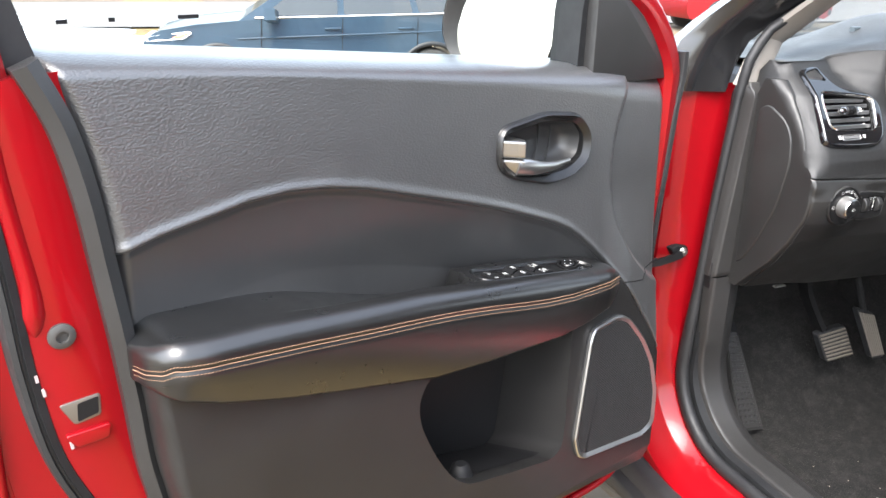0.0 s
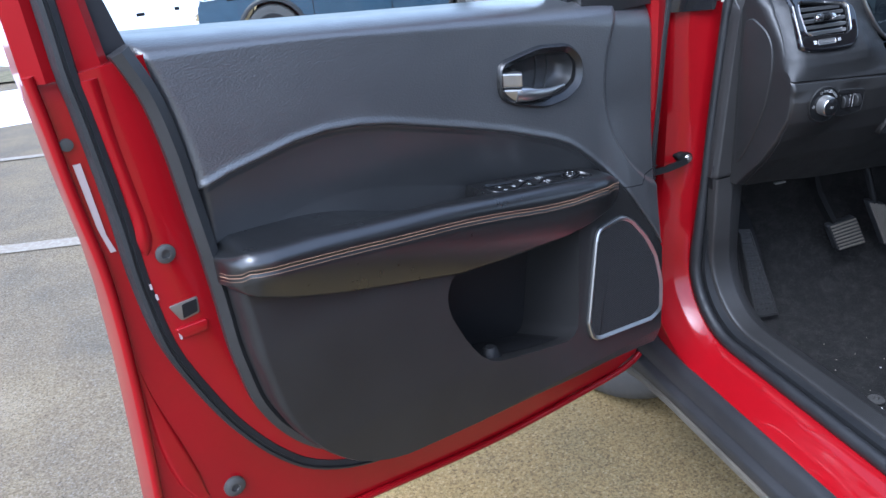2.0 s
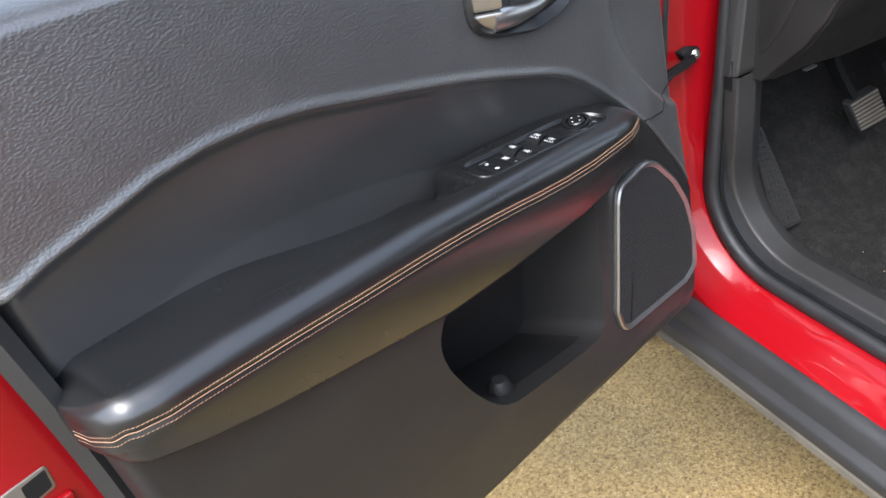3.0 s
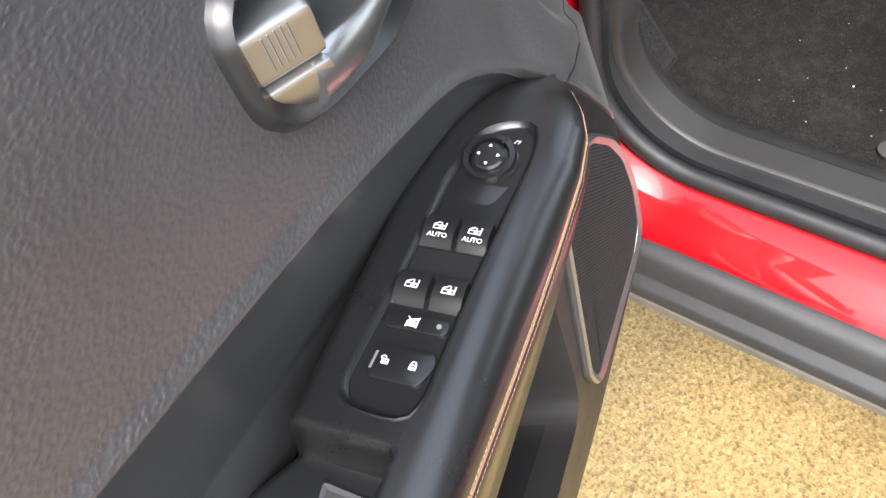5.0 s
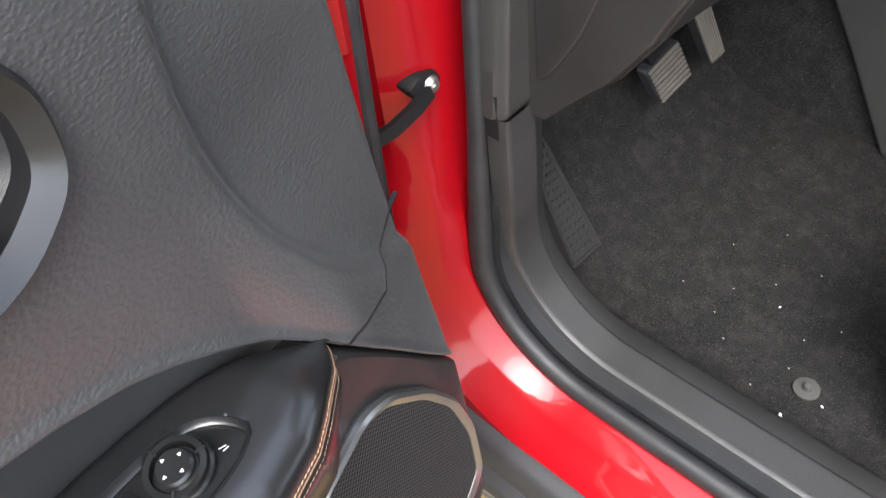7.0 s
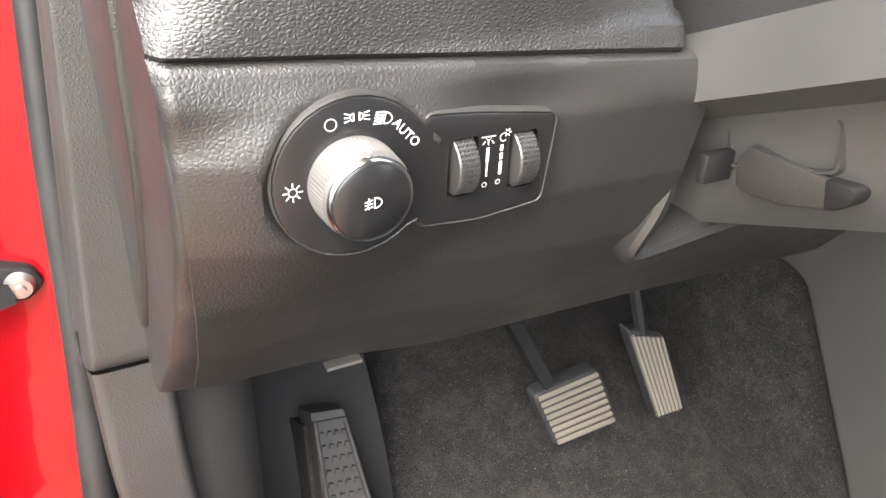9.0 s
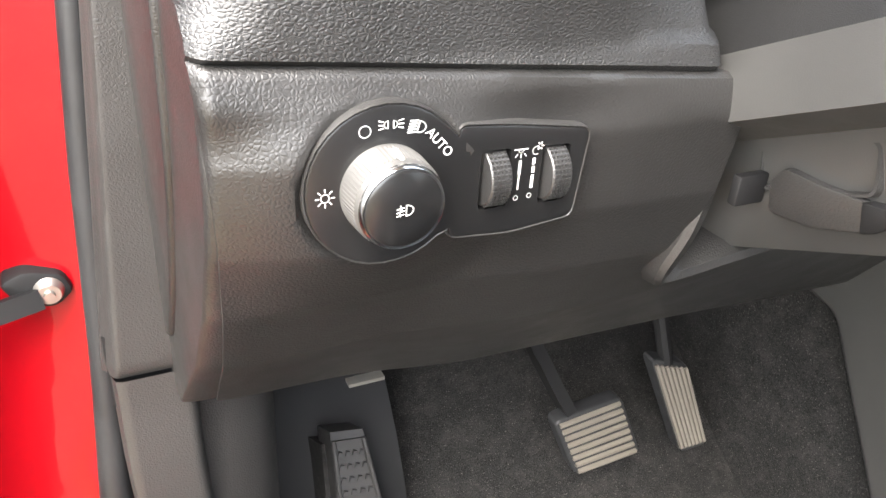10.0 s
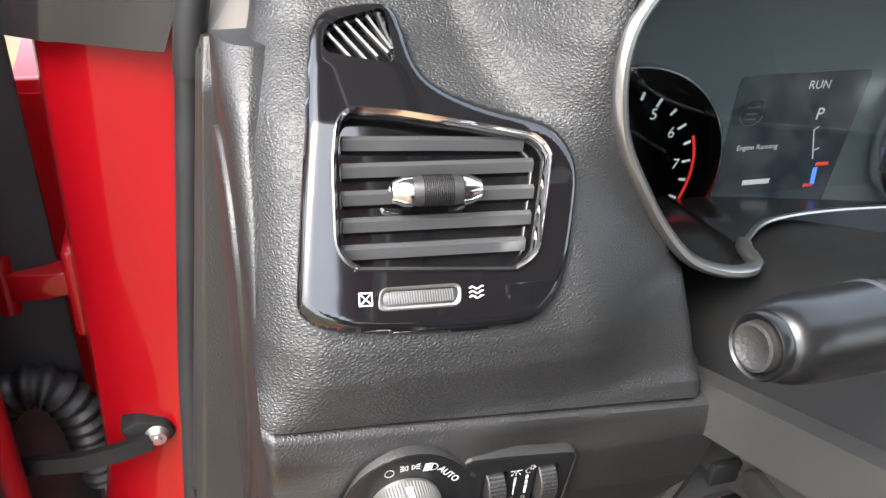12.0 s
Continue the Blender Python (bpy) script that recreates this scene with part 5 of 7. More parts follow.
# the panel goes on under the steering column
under = solid(24, 20, lambda s, t: Vector((0.373 + 0.40 * s, dash_y(0.37, knee_bottom(0.373) + (0.905 - knee_bottom(0.373)) * t) + 0.02 * s + 0.010 * (1 - sstep(t, 0.0, 0.05)) ** 2, knee_bottom(0.373 + 0.40 * s * 0.6) + (0.905 - knee_bottom(0.373 + 0.40 * s * 0.6)) * t)), lambda s, t: Vector((0.373 + 0.40 * s, 0.30, knee_bottom(0.373 + 0.40 * s * 0.6) + (0.905 - knee_bottom(0.373 + 0.40 * s * 0.6)) * t)))
cpart("column_lower_panel", under, M_KNEE, "dark plastic panel under the steering column")
lip = spline([(0.372, -0.016, 1.012), (0.376, -0.020, 0.985), (0.372, -0.018, 0.945), (0.366, -0.010, 0.913), (0.380, -0.004, 0.905), (0.43, -0.002, 0.908), (0.50, 0.0, 0.912), (0.60, 0.0, 0.912)], 50)
flare = []
for inward, back in ((-0.004, 0.012), (-0.003, 0.002), (0.0, -0.001), (0.005, 0.0), (0.011, 0.007), (0.016, 0.020), (0.018, 0.050)):
    row = []
    for k, p in enumerate(lip):
        d = lip[min(k + 1, len(lip) - 1)] - lip[max(k - 1, 0)]
        row.append(p + Vector((-d.z, 0, d.x)).normalized() * inward + Vector((0, back, 0)))
    flare.append(row)
lerp_rows(flare, M_KNEE, "column_opening_lip", "soft flared plastic lip round the column opening")
tagbm = box(0.233, 0.258, 0.110, 0.118, 0.7880, 0.7905)
cpart("clip_tag", tagbm, M_ZINC, "small bare metal clip")


# dashboard end: side cover and top skin
def end_x(y):
    """The flat side of the dashboard's end, splayed outwards towards the pillar."""
    return 0.1338 - 0.046 * (y + 0.03)


def cover(a, b, d):
    return Vector((end_x(a) - d, a, b))


cov = rounded([(0.034, 1.104), (0.052, 1.128), (0.090, 1.147), (0.110, 1.139), (0.113, 1.0), (0.112, 0.90), (0.111, 0.855), (0.098, 0.865), (0.070, 0.91), (0.040, 0.985), (0.028, 1.06)], 0.02, 4)


def end_front(s, t):
    """The end of the dashboard: a tight front corner, then the flat side back to the pillar trim."""
    z = 0.812 + 0.376 * t
    x1 = pad_left(z) + 0.015 * max(0.0, (1.046 - z) / 0.241) + 0.001
    y1 = dash_y(x1, z) + 0.0025
    soft = sstep(z, 1.040, 1.060)
    ry, y2 = 0.005 + 0.020 * soft, 0.128
    x2 = min(end_x(y1 + ry), x1 - 0.001)
    if s < 0.4:
        a = math.pi / 2 * s / 0.4
        x, y = x1 - (x1 - x2) * math.sin(a), y1 + ry * (1 - math.cos(a))
    else:
        k = (s - 0.4) / 0.6
        x, y = x2 + (end_x(y2) - x2) * k, y1 + ry + (y2 - y1 - ry) * k
    return Vector((x, y, z - 0.036 * sstep(s, 0.4, 1.0) * sstep(z, 1.10, 1.188)))


cpart("dashboard_end", solid(30, 70, end_front, lambda s, t: Vector((0.165, end_front(s, t).y + 0.012, end_front(s, t).z - 0.002))), M_KNEE, "dark plastic end of the dashboard with a tight corner")
cpart("end_cover", slab(cov, cover, -0.004, 0.0030, 0.0025, 3), M_KNEE, "removable fuse cover on the dashboard end")


# flat trim on the hinge pillar between the seal and the dashboard, and the kick panel below its seam
def post_trim(s, t):
    z = 0.824 + 0.350 * t
    x0, x1 = 0.0955 + 0.094 * (z - 0.90), 0.134 + 0.014 * sstep(z, 1.15, 1.18)
    x = x0 + (x1 - x0) * s
    return Vector((x, 0.121 + 0.012 * (1 - sstep(s, 0.0, 0.22)) ** 2 + 0.003 * (1 - sstep(t, 0.0, 0.012)) + 0.02 * sstep(t, 0.93, 1.0) ** 2, z))


cpart("pillar_lower_trim", solid(24, 60, post_trim, lambda s, t: Vector((post_trim(s, t).x, 0.150, post_trim(s, t).z))), M_TRIM, "flat grained grey-black trim beside the dashboard")
kick_low = []
for kx, ky in ((0.092, 0.024), (0.0925, 0.008), (0.0945, 0.002), (0.098, 0.0), (0.101, 0.0), (0.115, 0.0), (0.132, 0.0), (0.135, 0.0), (0.1375, 0.0015), (0.139, 0.005), (0.140, 0.012), (0.146, 0.055), (0.165, 0.110)):
    row = [p for p in opening_path(lambda p: 0.0, 0.058, top=0.8232)]
    for p in row:
        w = sstep(p.z, 0.56, 0.76)
        p.x = kx + 0.012 * (1 - w)
        p.y += ky * w - 0.011 * w
        p.z -= ky * (1 - w)
    kick_low.append(row)
cpart("trim_joint", box(0.091, 0.145, 0.130, 0.150, 0.800, 0.850), M_BLACK)
lerp_rows(kick_low, M_TRIM, "kick_trim", "grey-black plastic kick panel below a seam")


def top_at(s, t):
    """The top of the dashboard, rounded off where it meets the pillar trim."""
    x = 0.150 + 1.27 * s
    z0 = pad_top(x)
    y0 = dash_y(x, z0) - 0.002
    z = z0 + (1.155 - z0) * t + 0.010 * sstep(t, 0.0, 0.06) * sstep(x, 0.25, 0.32)
    z += 0.055 * math.exp(-((x - 0.53) / 0.17) ** 4) * sstep(t, 0.0, 0.03) * (1 - sstep(t, 0.22, 0.5))
    return Vector((x + 0.05 * (1 - s) ** 40 * sstep(t, 0.0, 0.14), y0 + (0.77 - y0) * t, z))


top_skin = sheet(110, 60, top_at)
cpart("dashboard_top", top_skin, M_TOP, "dark grained dashboard top")
cpart("dashboard_corner", box(0.132, 0.36, 0.10, 0.30, 1.02, 1.160, 0.012), M_DASH, "dark inner corner of the dashboard")
cpart("dashboard_shoulder", box(0.146, 0.30, 0.115, 0.32, 1.05, 1.186, 0.028), M_DASH, "rounded shoulder of the dashboard")
cpart("passenger_dash", box(0.80, 1.42, 0.02, 0.40, 0.80, 1.235, 0.03), M_DASH)
cpart("demister_grille", box(0.25, 1.30, 0.735, 0.775, 1.150, 1.180, 0.004), M_BLACK)


# ---- air vent with its gloss surround
def vl(a, b, d):
    """On the leaning vent face: a across, b up the face, d out towards the cabin."""
    x, z = 0.2150 + 0.97 * (a - 0.2175) + 0.12 * (b - 1.1425), 1.143 + 0.80 * (b - 1.1425)
    return Vector((x, face_y(z) - 0.004 - 0.07 * (x - 0.21), z)) + VENT_OUT * d


VENT_OUT = Vector((-0.053, -0.755, 0.653)).normalized()
VENT_TURN = pose(0, 0, 0, 0, 0, -4) @ pose(0, 0, 0, 0, 90, 0)
SUR = [(0.162, 1.198), (0.1585, 1.156), (0.157, 1.102), (0.160, 1.092), (0.168, 1.086), (0.185, 1.082), (0.223, 1.079), (0.258, 1.080), (0.271, 1.086), (0.280, 1.102), (0.2865, 1.140), (0.2855, 1.156), (0.278, 1.168), (0.267, 1.174), (0.237, 1.181), (0.220, 1.188), (0.2125, 1.196), (0.209, 1.208), (0.2045, 1.217), (0.197, 1.220), (0.177, 1.218), (0.167, 1.213)]
sur_ol = [(v.x, v.y) for v in spline([(a, b, 0) for a, b in SUR], 110, True)]
CH = [(0.178, 1.1775), (0.200, 1.176), (0.235, 1.171), (0.266, 1.165), (0.272, 1.158), (0.265, 1.113), (0.256, 1.107), (0.182, 1.111), (0.174, 1.119), (0.172, 1.156), (0.1735, 1.173)]
ch_ol = [(v.x, v.y) for v in spline([(a, b, 0) for a, b in rounded(CH, 0.006, 3)], 90, True)]
SMALL = [(0.172, 1.2085), (0.178, 1.2115), (0.1975, 1.2165), (0.2005, 1.2145), (0.2025, 1.197), (0.200, 1.1945), (0.171, 1.1985), (0.169, 1.202)]
small_ol = rounded(SMALL, 0.003, 3)


def vent_front(s, t):
    a, b = 0.152 + 0.140 * s, 1.074 + 0.150 * t
    k = 1 - min(inside_by(a, b, sur_ol) / 0.005, 1.0)
    return vl(a, b, 0.0045 - 0.005 * (1 - math.sqrt(max(0.0, 1 - k * k))))


vent = cpart("air_vent", solid(84, 90, vent_front, lambda s, t: vl(0.152 + 0.140 * s, 1.074 + 0.150 * t, -0.012)), M_PIANO, "gloss black air vent surround")
rim_cut = ring(inset(sur_ol, -0.045), sur_ol, vl, -0.03, 0.03)
rim_cut.transform(SUV_INV)
carve(vent, rim_cut)
for cut in (slab(ch_ol, vl, -0.008, 0.02), slab(small_ol, vl, -0.006, 0.02), slab(rounded([(0.194, 1.1005), (0.228, 1.1005), (0.228, 1.0935), (0.194, 1.0935)], 0.003), vl, -0.002, 0.02)):
    cut.transform(SUV_INV)
    carve(vent, cut)
# the cavity goes through the skin behind it
cavity = slab(inset(ch_ol, 0.001), vl, -0.050, 0.01)
cavity.transform(SUV_INV)
carve(pad, cavity)
cavity = slab(inset(small_ol, 0.0005), vl, -0.030, 0.01)
cavity.transform(SUV_INV)
carve(pad, cavity)
# near-black lining and back stand in for the shade deep in the vent
cpart("vent_shade_lining", ring(inset(ch_ol, 0.0006), inset(ch_ol, 0.0022), vl, -0.048, -0.003), M_VENT_SHADE, "", vent)
cpart("vent_box", slab(inset(ch_ol, -0.001), vl, -0.052, -0.045), M_VENT_SHADE, "", vent)
cpart("chrome_ring", ring(inset(ch_ol, -0.0014), inset(ch_ol, 0.0008), vl, 0.0, 0.0066, 0.0054), M_CHROME, "bright chrome vent ring", vent)


def slat_row(k):
    zc = 1.1665 - 0.0118 * k
    drop = 0.0022 if k == 0 else 0.0
    xa, xb = 0.176 + 0.0002 * k, (0.262, 0.2665, 0.2665, 0.265, 0.262)[k]
    prof = [(-0.002, -0.0030), (0.013, -0.0062), (0.0135, -0.0040), (0.001, 0.0028), (-0.0015, 0.0020)]
    pts = [vl(xa, zc, -0.004), vl((xa + xb) / 2, zc - drop * 0.4, -0.004), vl(xb, zc - drop, -0.004)]
    return sweep(pts, prof, (0, 0, 1))


for k in range(5):
    cpart("slat", slat_row(k), M_SLAT, "dark grey horizontal vent slat" if k == 0 else "", vent)
for k in range(8):
    x = 0.182 + 0.0115 * k
    cpart("rear_vane", slab([(x - 0.0006, 1.114), (x + 0.0006, 1.114), (x + 0.0006, 1.172), (x - 0.0006, 1.172)], vl, -0.042, -0.024), M_BLACK, "", vent)
tm = Matrix.Translation(vl(0.2175, 1.1425, 0.0065)) @ VENT_TURN
cpart("vent_tab", lathe([(0.0, -0.011), (0.0062, -0.011), (0.0066, -0.0085), (0.0066, 0.0085), (0.0062, 0.011), (0.0, 0.011)], 26, tm), M_PLASTIC, "ribbed black vent tab", vent)
for k in range(15):
    x = 0.2175 - 0.0065 + 0.013 * k / 14
    cpart("tab_rib", lathe([(0.0062, -0.0003), (0.0070, -0.0002), (0.0070, 0.0002), (0.0062, 0.0003)], 20, Matrix.Translation(vl(x, 1.1425, 0.0065)) @ VENT_TURN), M_BUTTON, "", vent)
for s in (-1, 1):
    cpart("tab_cap", lathe([(0.0068, 0.0), (0.0066, s * 0.0035), (0.0045, s * 0.0085), (0.001, s * 0.0098), (0.0, s * 0.0098)], 22, Matrix.Translation(vl(0.2175 + s * 0.0115, 1.1425, 0.006)) @ VENT_TURN), M_CHROME, "chrome end cap", vent)
for k in range(6):
    a, b = (0.170 + 0.0053 * k, 1.2085 + 0.0014 * k), (0.170 + 0.0053 * k + 0.014, 1.2085 + 0.0014 * k - 0.0135)
    a = (max(a[0], 0.170), min(a[1], 1.2155))
    b = (min(b[0], 0.2018), max(b[1], 1.1955))
    cpart("small_slat", sweep([vl(*a, 0.002), vl(*b, 0.002)], [(-0.0006, -0.006), (-0.0006, 0.0), (0.0006, 0.0), (0.0006, -0.006)], (0, -1, 0.3)), M_SLAT, "thin diagonal slat" if k == 0 else "", vent)
wm = Matrix.Translation(vl(0.211, 1.0970, -0.0045)) @ VENT_TURN
cpart("vent_wheel", lathe([(0.0, -0.0165), (0.0085, -0.0165), (0.0092, -0.015), (0.0092, 0.015), (0.0085, 0.0165), (0.0, 0.0165)], 40, wm), M_PLASTIC, "ribbed thumbwheel", vent)
wheel_ribs = bmesh.new()
for k in range(26):
    x = 0.1965 + 0.029 * k / 25
    bmesh.ops.create_cube(wheel_ribs, size=1, matrix=Matrix.Translation(vl(x, 1.0970, 0.0046)) @ pose(0, 0, 0, -40, 0, 0) @ Matrix.Diagonal((0.0005, 0.0010, 0.0052, 1)))
cpart("wheel_ribs", wheel_ribs, M_GREY, "fine ribs of the thumbwheel", vent)
cpart("wheel_rim", ring(rounded([(0.1925, 1.1020), (0.2295, 1.1020), (0.2300, 1.0912), (0.1920, 1.0912)], 0.004), rounded([(0.1940, 1.1005), (0.2280, 1.1005), (0.2280, 1.0935), (0.1940, 1.0935)], 0.003), vl, 0.003, 0.0052, 0.0048), M_SILVERPAINT, "silver wheel surround", vent)


def dash_frame(x, z, d=0.0052):
    """Print on the upper dash face: x right, y up, z out."""
    o = vl(x, z, d)
    u = (vl(x, z + 0.01, d) - vl(x, z - 0.01, d)).normalized()
    r = (vl(x + 0.01, z, d) - vl(x - 0.01, z, d)).normalized()
    u = (u - r * u.dot(r)).normalized()
    n = r.cross(u)
    return SUV_INV @ Matrix((( r.x, u.x, n.x, o.x), (r.y, u.y, n.y, o.y), (r.z, u.z, n.z, o.z), (0, 0, 0, 1)))


h = 0.0027
marks("vent_mark", [[(-h, -h), (h, -h), (h, h), (-h, h), (-h, -h)], [(-h, -h), (h, h)], [(-h, h), (h, -h)]], 0.0005, dash_frame(0.1865, 1.0972), M_WHITE, vent)
marks("vent_mark", [[(-0.003 + 0.001 * k, y + 0.0006 * math.sin(k * 1.4)) for k in range(7)] for y in (-0.002, 0.0, 0.002)], 0.0006, dash_frame(0.2365, 1.0972), M_WHITE, vent)


# ---- headlamp switch
def kl(a, b, d):
    """Out from the knee panel near the switch: x, z, d towards the cabin."""
    return Vector((a, -0.0315 - d, b))


plate_ol = []
for a in range(25):
    t = radians(48 + 264 * a / 24)
    plate_ol.append((0.1980 + 0.0320 * math.cos(t), 0.9995 + 0.0320 * math.sin(t)))
plate_ol += rounded([(0.224, 0.9735), (0.252, 0.9715), (0.283, 0.9745), (0.2868, 1.0135), (0.250, 1.0185), (0.2265, 1.0205)], 0.004, 3)
headlamp = cpart("headlamp_switch", slab(plate_ol, kl, -0.02, 0.0025, 0.0012, 2), M_BUTTON, "black headlamp switch plate")
cpart("plate_edge", ring(inset(plate_ol, -0.0008), inset(plate_ol, 0.0006), kl, -0.004, 0.0022, 0.0018), M_TRIM, "", headlamp)
km = Matrix.Translation(kl(0.1968, 0.9990, 0)) @ pose(0, 0, 0, 91, 0, 1) @ Matrix.Diagonal((0.93, 0.93, 1.0, 1))
knob = cpart("knob", lathe([(0.0192, 0.0015), (0.0190, 0.006), (0.0182, 0.0155), (0.0176, 0.0180), (0.0160, 0.0187), (0.0, 0.0187)], 56, km), M_SILVERPAINT, "grey ribbed rotary knob", headlamp)
for k in range(72):
    a = 2 * math.pi * k / 72
    p = [km @ Vector((r * math.cos(a), r * math.sin(a), hh)) for r, hh in ((0.0190, 0.004), (0.0184, 0.0150))]
    if k == 0:
        ribs = sweep(p, circle(0.0004, 5), (0, -1, 0.01))
    else:
        ribs = join(ribs, sweep(p, circle(0.0004, 5), (0, -1, 0.01)))
ribs.transform(SUV_INV)
part("ribs", ribs, M_SILVERPAINT, headlamp)
cpart("chrome_ring", lathe([(0.0166, 0.0175), (0.0178, 0.0177), (0.0179, 0.0190), (0.0170, 0.0203), (0.0160, 0.0201)], 56, km), M_CHROME, "thin chrome ring", headlamp)
cpart("knob_cap", lathe([(0.0163, 0.0180), (0.0161, 0.0201), (0.0150, 0.0209), (0.0, 0.0211)], 48, km), M_BUTTON, "black push cap", headlamp)
ptr = [km @ Vector(v) for v in ((-0.0018, 0.0196, 0.008), (0.0018, 0.0196, 0.008), (0.0009, 0.0190, 0.0172), (-0.0009, 0.0190, 0.0172))]
bm = bmesh.new()
bm.faces.new([bm.verts.new(v) for v in ptr])
cpart("pointer", bm, M_WHITE, "white pointer mark", headlamp)


def switch_frame(x, z, d=0.0028, roll=0.0):
    return SUV_INV @ Matrix.Translation(kl(x, z, d)) @ pose(0, 0, 0, 90, 0, 0) @ pose(0, 0, 0, 0, 0, roll)


def icons_bulb(r=0.0016):
    return [arc(0, 0, r, 0, 360, 16)] + [[(1.5 * r * math.cos(a), 1.5 * r * math.sin(a)), (2.2 * r * math.cos(a), 2.2 * r * math.sin(a))] for a in (math.pi / 4 * k for k in range(8))]


marks("mark", icons_bulb(), 0.0004, switch_frame(0.1735, 0.9985), M_WHITE, headlamp)
marks("mark", [arc(0, 0, 0.0022, 0, 360, 20)], 0.0004, switch_frame(0.1885, 1.0222), M_WHITE, headlamp)
lamp_d = [[(0, -0.0014), (0, 0.0014)], arc(0, 0, 0.0014, 90, -90, 8)]
marks("mark", [[(x - 0.0016, y) for x, y in l] for l in [[(-q[0], q[1]) for q in g] for g in lamp_d]] + [[(x + 0.0006, y) for x, y in l] for l in lamp_d] + [[(-0.0034, 0.0012 * k), (-0.0050, 0.0016 * k)] for k in (-1, 0, 1)] + [[(0.0026, 0.0012 * k), (0.0044, 0.0016 * k)] for k in (-1, 0, 1)], 0.0004, switch_frame(0.1988, 1.0240), M_WHITE, headlamp)
big_d = [[(0.0002, -0.0022), (0.0002, 0.0022)], arc(0.0002, 0, 0.0030, 90, -90, 10, 0.0022)]
marks("mark", big_d + [[(-0.0006, 0.0022 - 0.0011 * k), (-0.0034, 0.0016 - 0.0011 * k)] for k in range(5)], 0.0005, switch_frame(0.2090, 1.0222, roll=-14), M_WHITE, headlamp)
letters("writing", "AUTO", 0.0052, switch_frame(0.2180, 1.0150, roll=-48), M_WHITE, headlamp)
cap_m = SUV_INV @ km @ Matrix.Translation((0, 0, 0.0214))
marks("mark", big_d + [[(-0.0008, 0.0014 * k), (-0.0036, 0.0014 * k - 0.0006)] for k in (-1, 0, 1)] + [[(-0.0022, 0.0022), (-0.0018, 0.0008), (-0.0026, -0.0006), (-0.0022, -0.0022)]], 0.0004, cap_m, M_WHITE, headlamp)


def thumb(x, z):
    m = Matrix.Translation(kl(x, z, -0.003)) @ pose(0, 0, 0, 0, 90, 0)
    well = slab(rounded([(x - 0.0066, z - 0.0125), (x + 0.0066, z - 0.0125), (x + 0.0066, z + 0.0125), (x - 0.0066, z + 0.0125)], 0.002), kl, -0.012, 0.02)
    well.transform(SUV_INV)
    carve(headlamp, well)
    cpart("well", box(x - 0.0066, x + 0.0066, -0.0200, -0.0190, z - 0.0125, z + 0.0125), M_BLACK, "", headlamp)
    w = lathe([(0.0, -0.0046), (0.0118, -0.0046), (0.0123, -0.0040), (0.0123, 0.0040), (0.0118, 0.0046), (0.0, 0.0046)], 48, m)
    for k in range(40):
        a = 2 * math.pi * k / 40
        for j in range(5):
            q = m @ Vector((0.0124 * math.cos(a), 0.0124 * math.sin(a), -0.0034 + 0.0017 * j))
            if -0.05 < q.y < -0.034:
                bmesh.ops.create_cube(w, size=1, matrix=Matrix.Translation(q) @ Matrix.Diagonal((0.0011, 0.0010, 0.0010, 1)))
    return cpart("dimmer_wheel", w, M_PLASTIC, "ribbed dimmer thumbwheel", headlamp)


thumb(0.2432, 0.9965)
thumb(0.2712, 0.9955)
marks("mark", [[(0, -0.0055), (0, 0.0065)], [(-0.0003, 0.001), (-0.0003, 0.0065)], [(0.0003, 0.001), (0.0003, 0.0065)]], 0.0007, switch_frame(0.2542, 0.9965), M_WHITE, headlamp)
marks("mark", [arc(0, 0, 0.0010, 0, 360, 12)], 0.0003, switch_frame(0.2537, 0.9870), M_WHITE, headlamp)
marks("mark", [[(0, -0.0055), (0, -0.001)], [(0, 0.0012), (0, 0.0026)], [(0, 0.0048), (0, 0.0062)]], 0.0013, switch_frame(0.2606, 0.9968), M_WHITE, headlamp)
marks("mark", [arc(0, 0, 0.0010, 0, 360, 12)], 0.0003, switch_frame(0.2600, 0.9873), M_WHITE, headlamp)
marks("mark", [[(-0.003, 0.0008), (0.003, 0.0008)], arc(0, 0.0006, 0.0012, 180, 360, 8), [(-0.0016, -0.0012), (-0.0024, -0.0022)], [(0.0016, -0.0012), (0.0024, -0.0022)], [(0, -0.0014), (0, -0.0026)]], 0.0004, switch_frame(0.2542, 1.0072), M_WHITE, headlamp)
marks("mark", [arc(-0.0006, -0.0004, 0.0017, 40, 300, 12)] + [[(0.0010 + 0.0009 * math.cos(a), 0.0014 + 0.0009 * math.sin(a)), (0.0010 + 0.0016 * math.cos(a), 0.0014 + 0.0016 * math.sin(a))] for a in (math.pi / 3 * k for k in range(6))], 0.0004, switch_frame(0.2618, 1.0072), M_WHITE, headlamp)

# ---- instrument cluster
M_PANEL = material("smoked_panel", (0.085, 0.105, 0.120), 0.35, spec=0.6)
cluster = cpart("instrument_panel", box(0.36, 0.78, 0.158, 0.17, 0.99, 1.26), M_PANEL, "dark instrument panel")
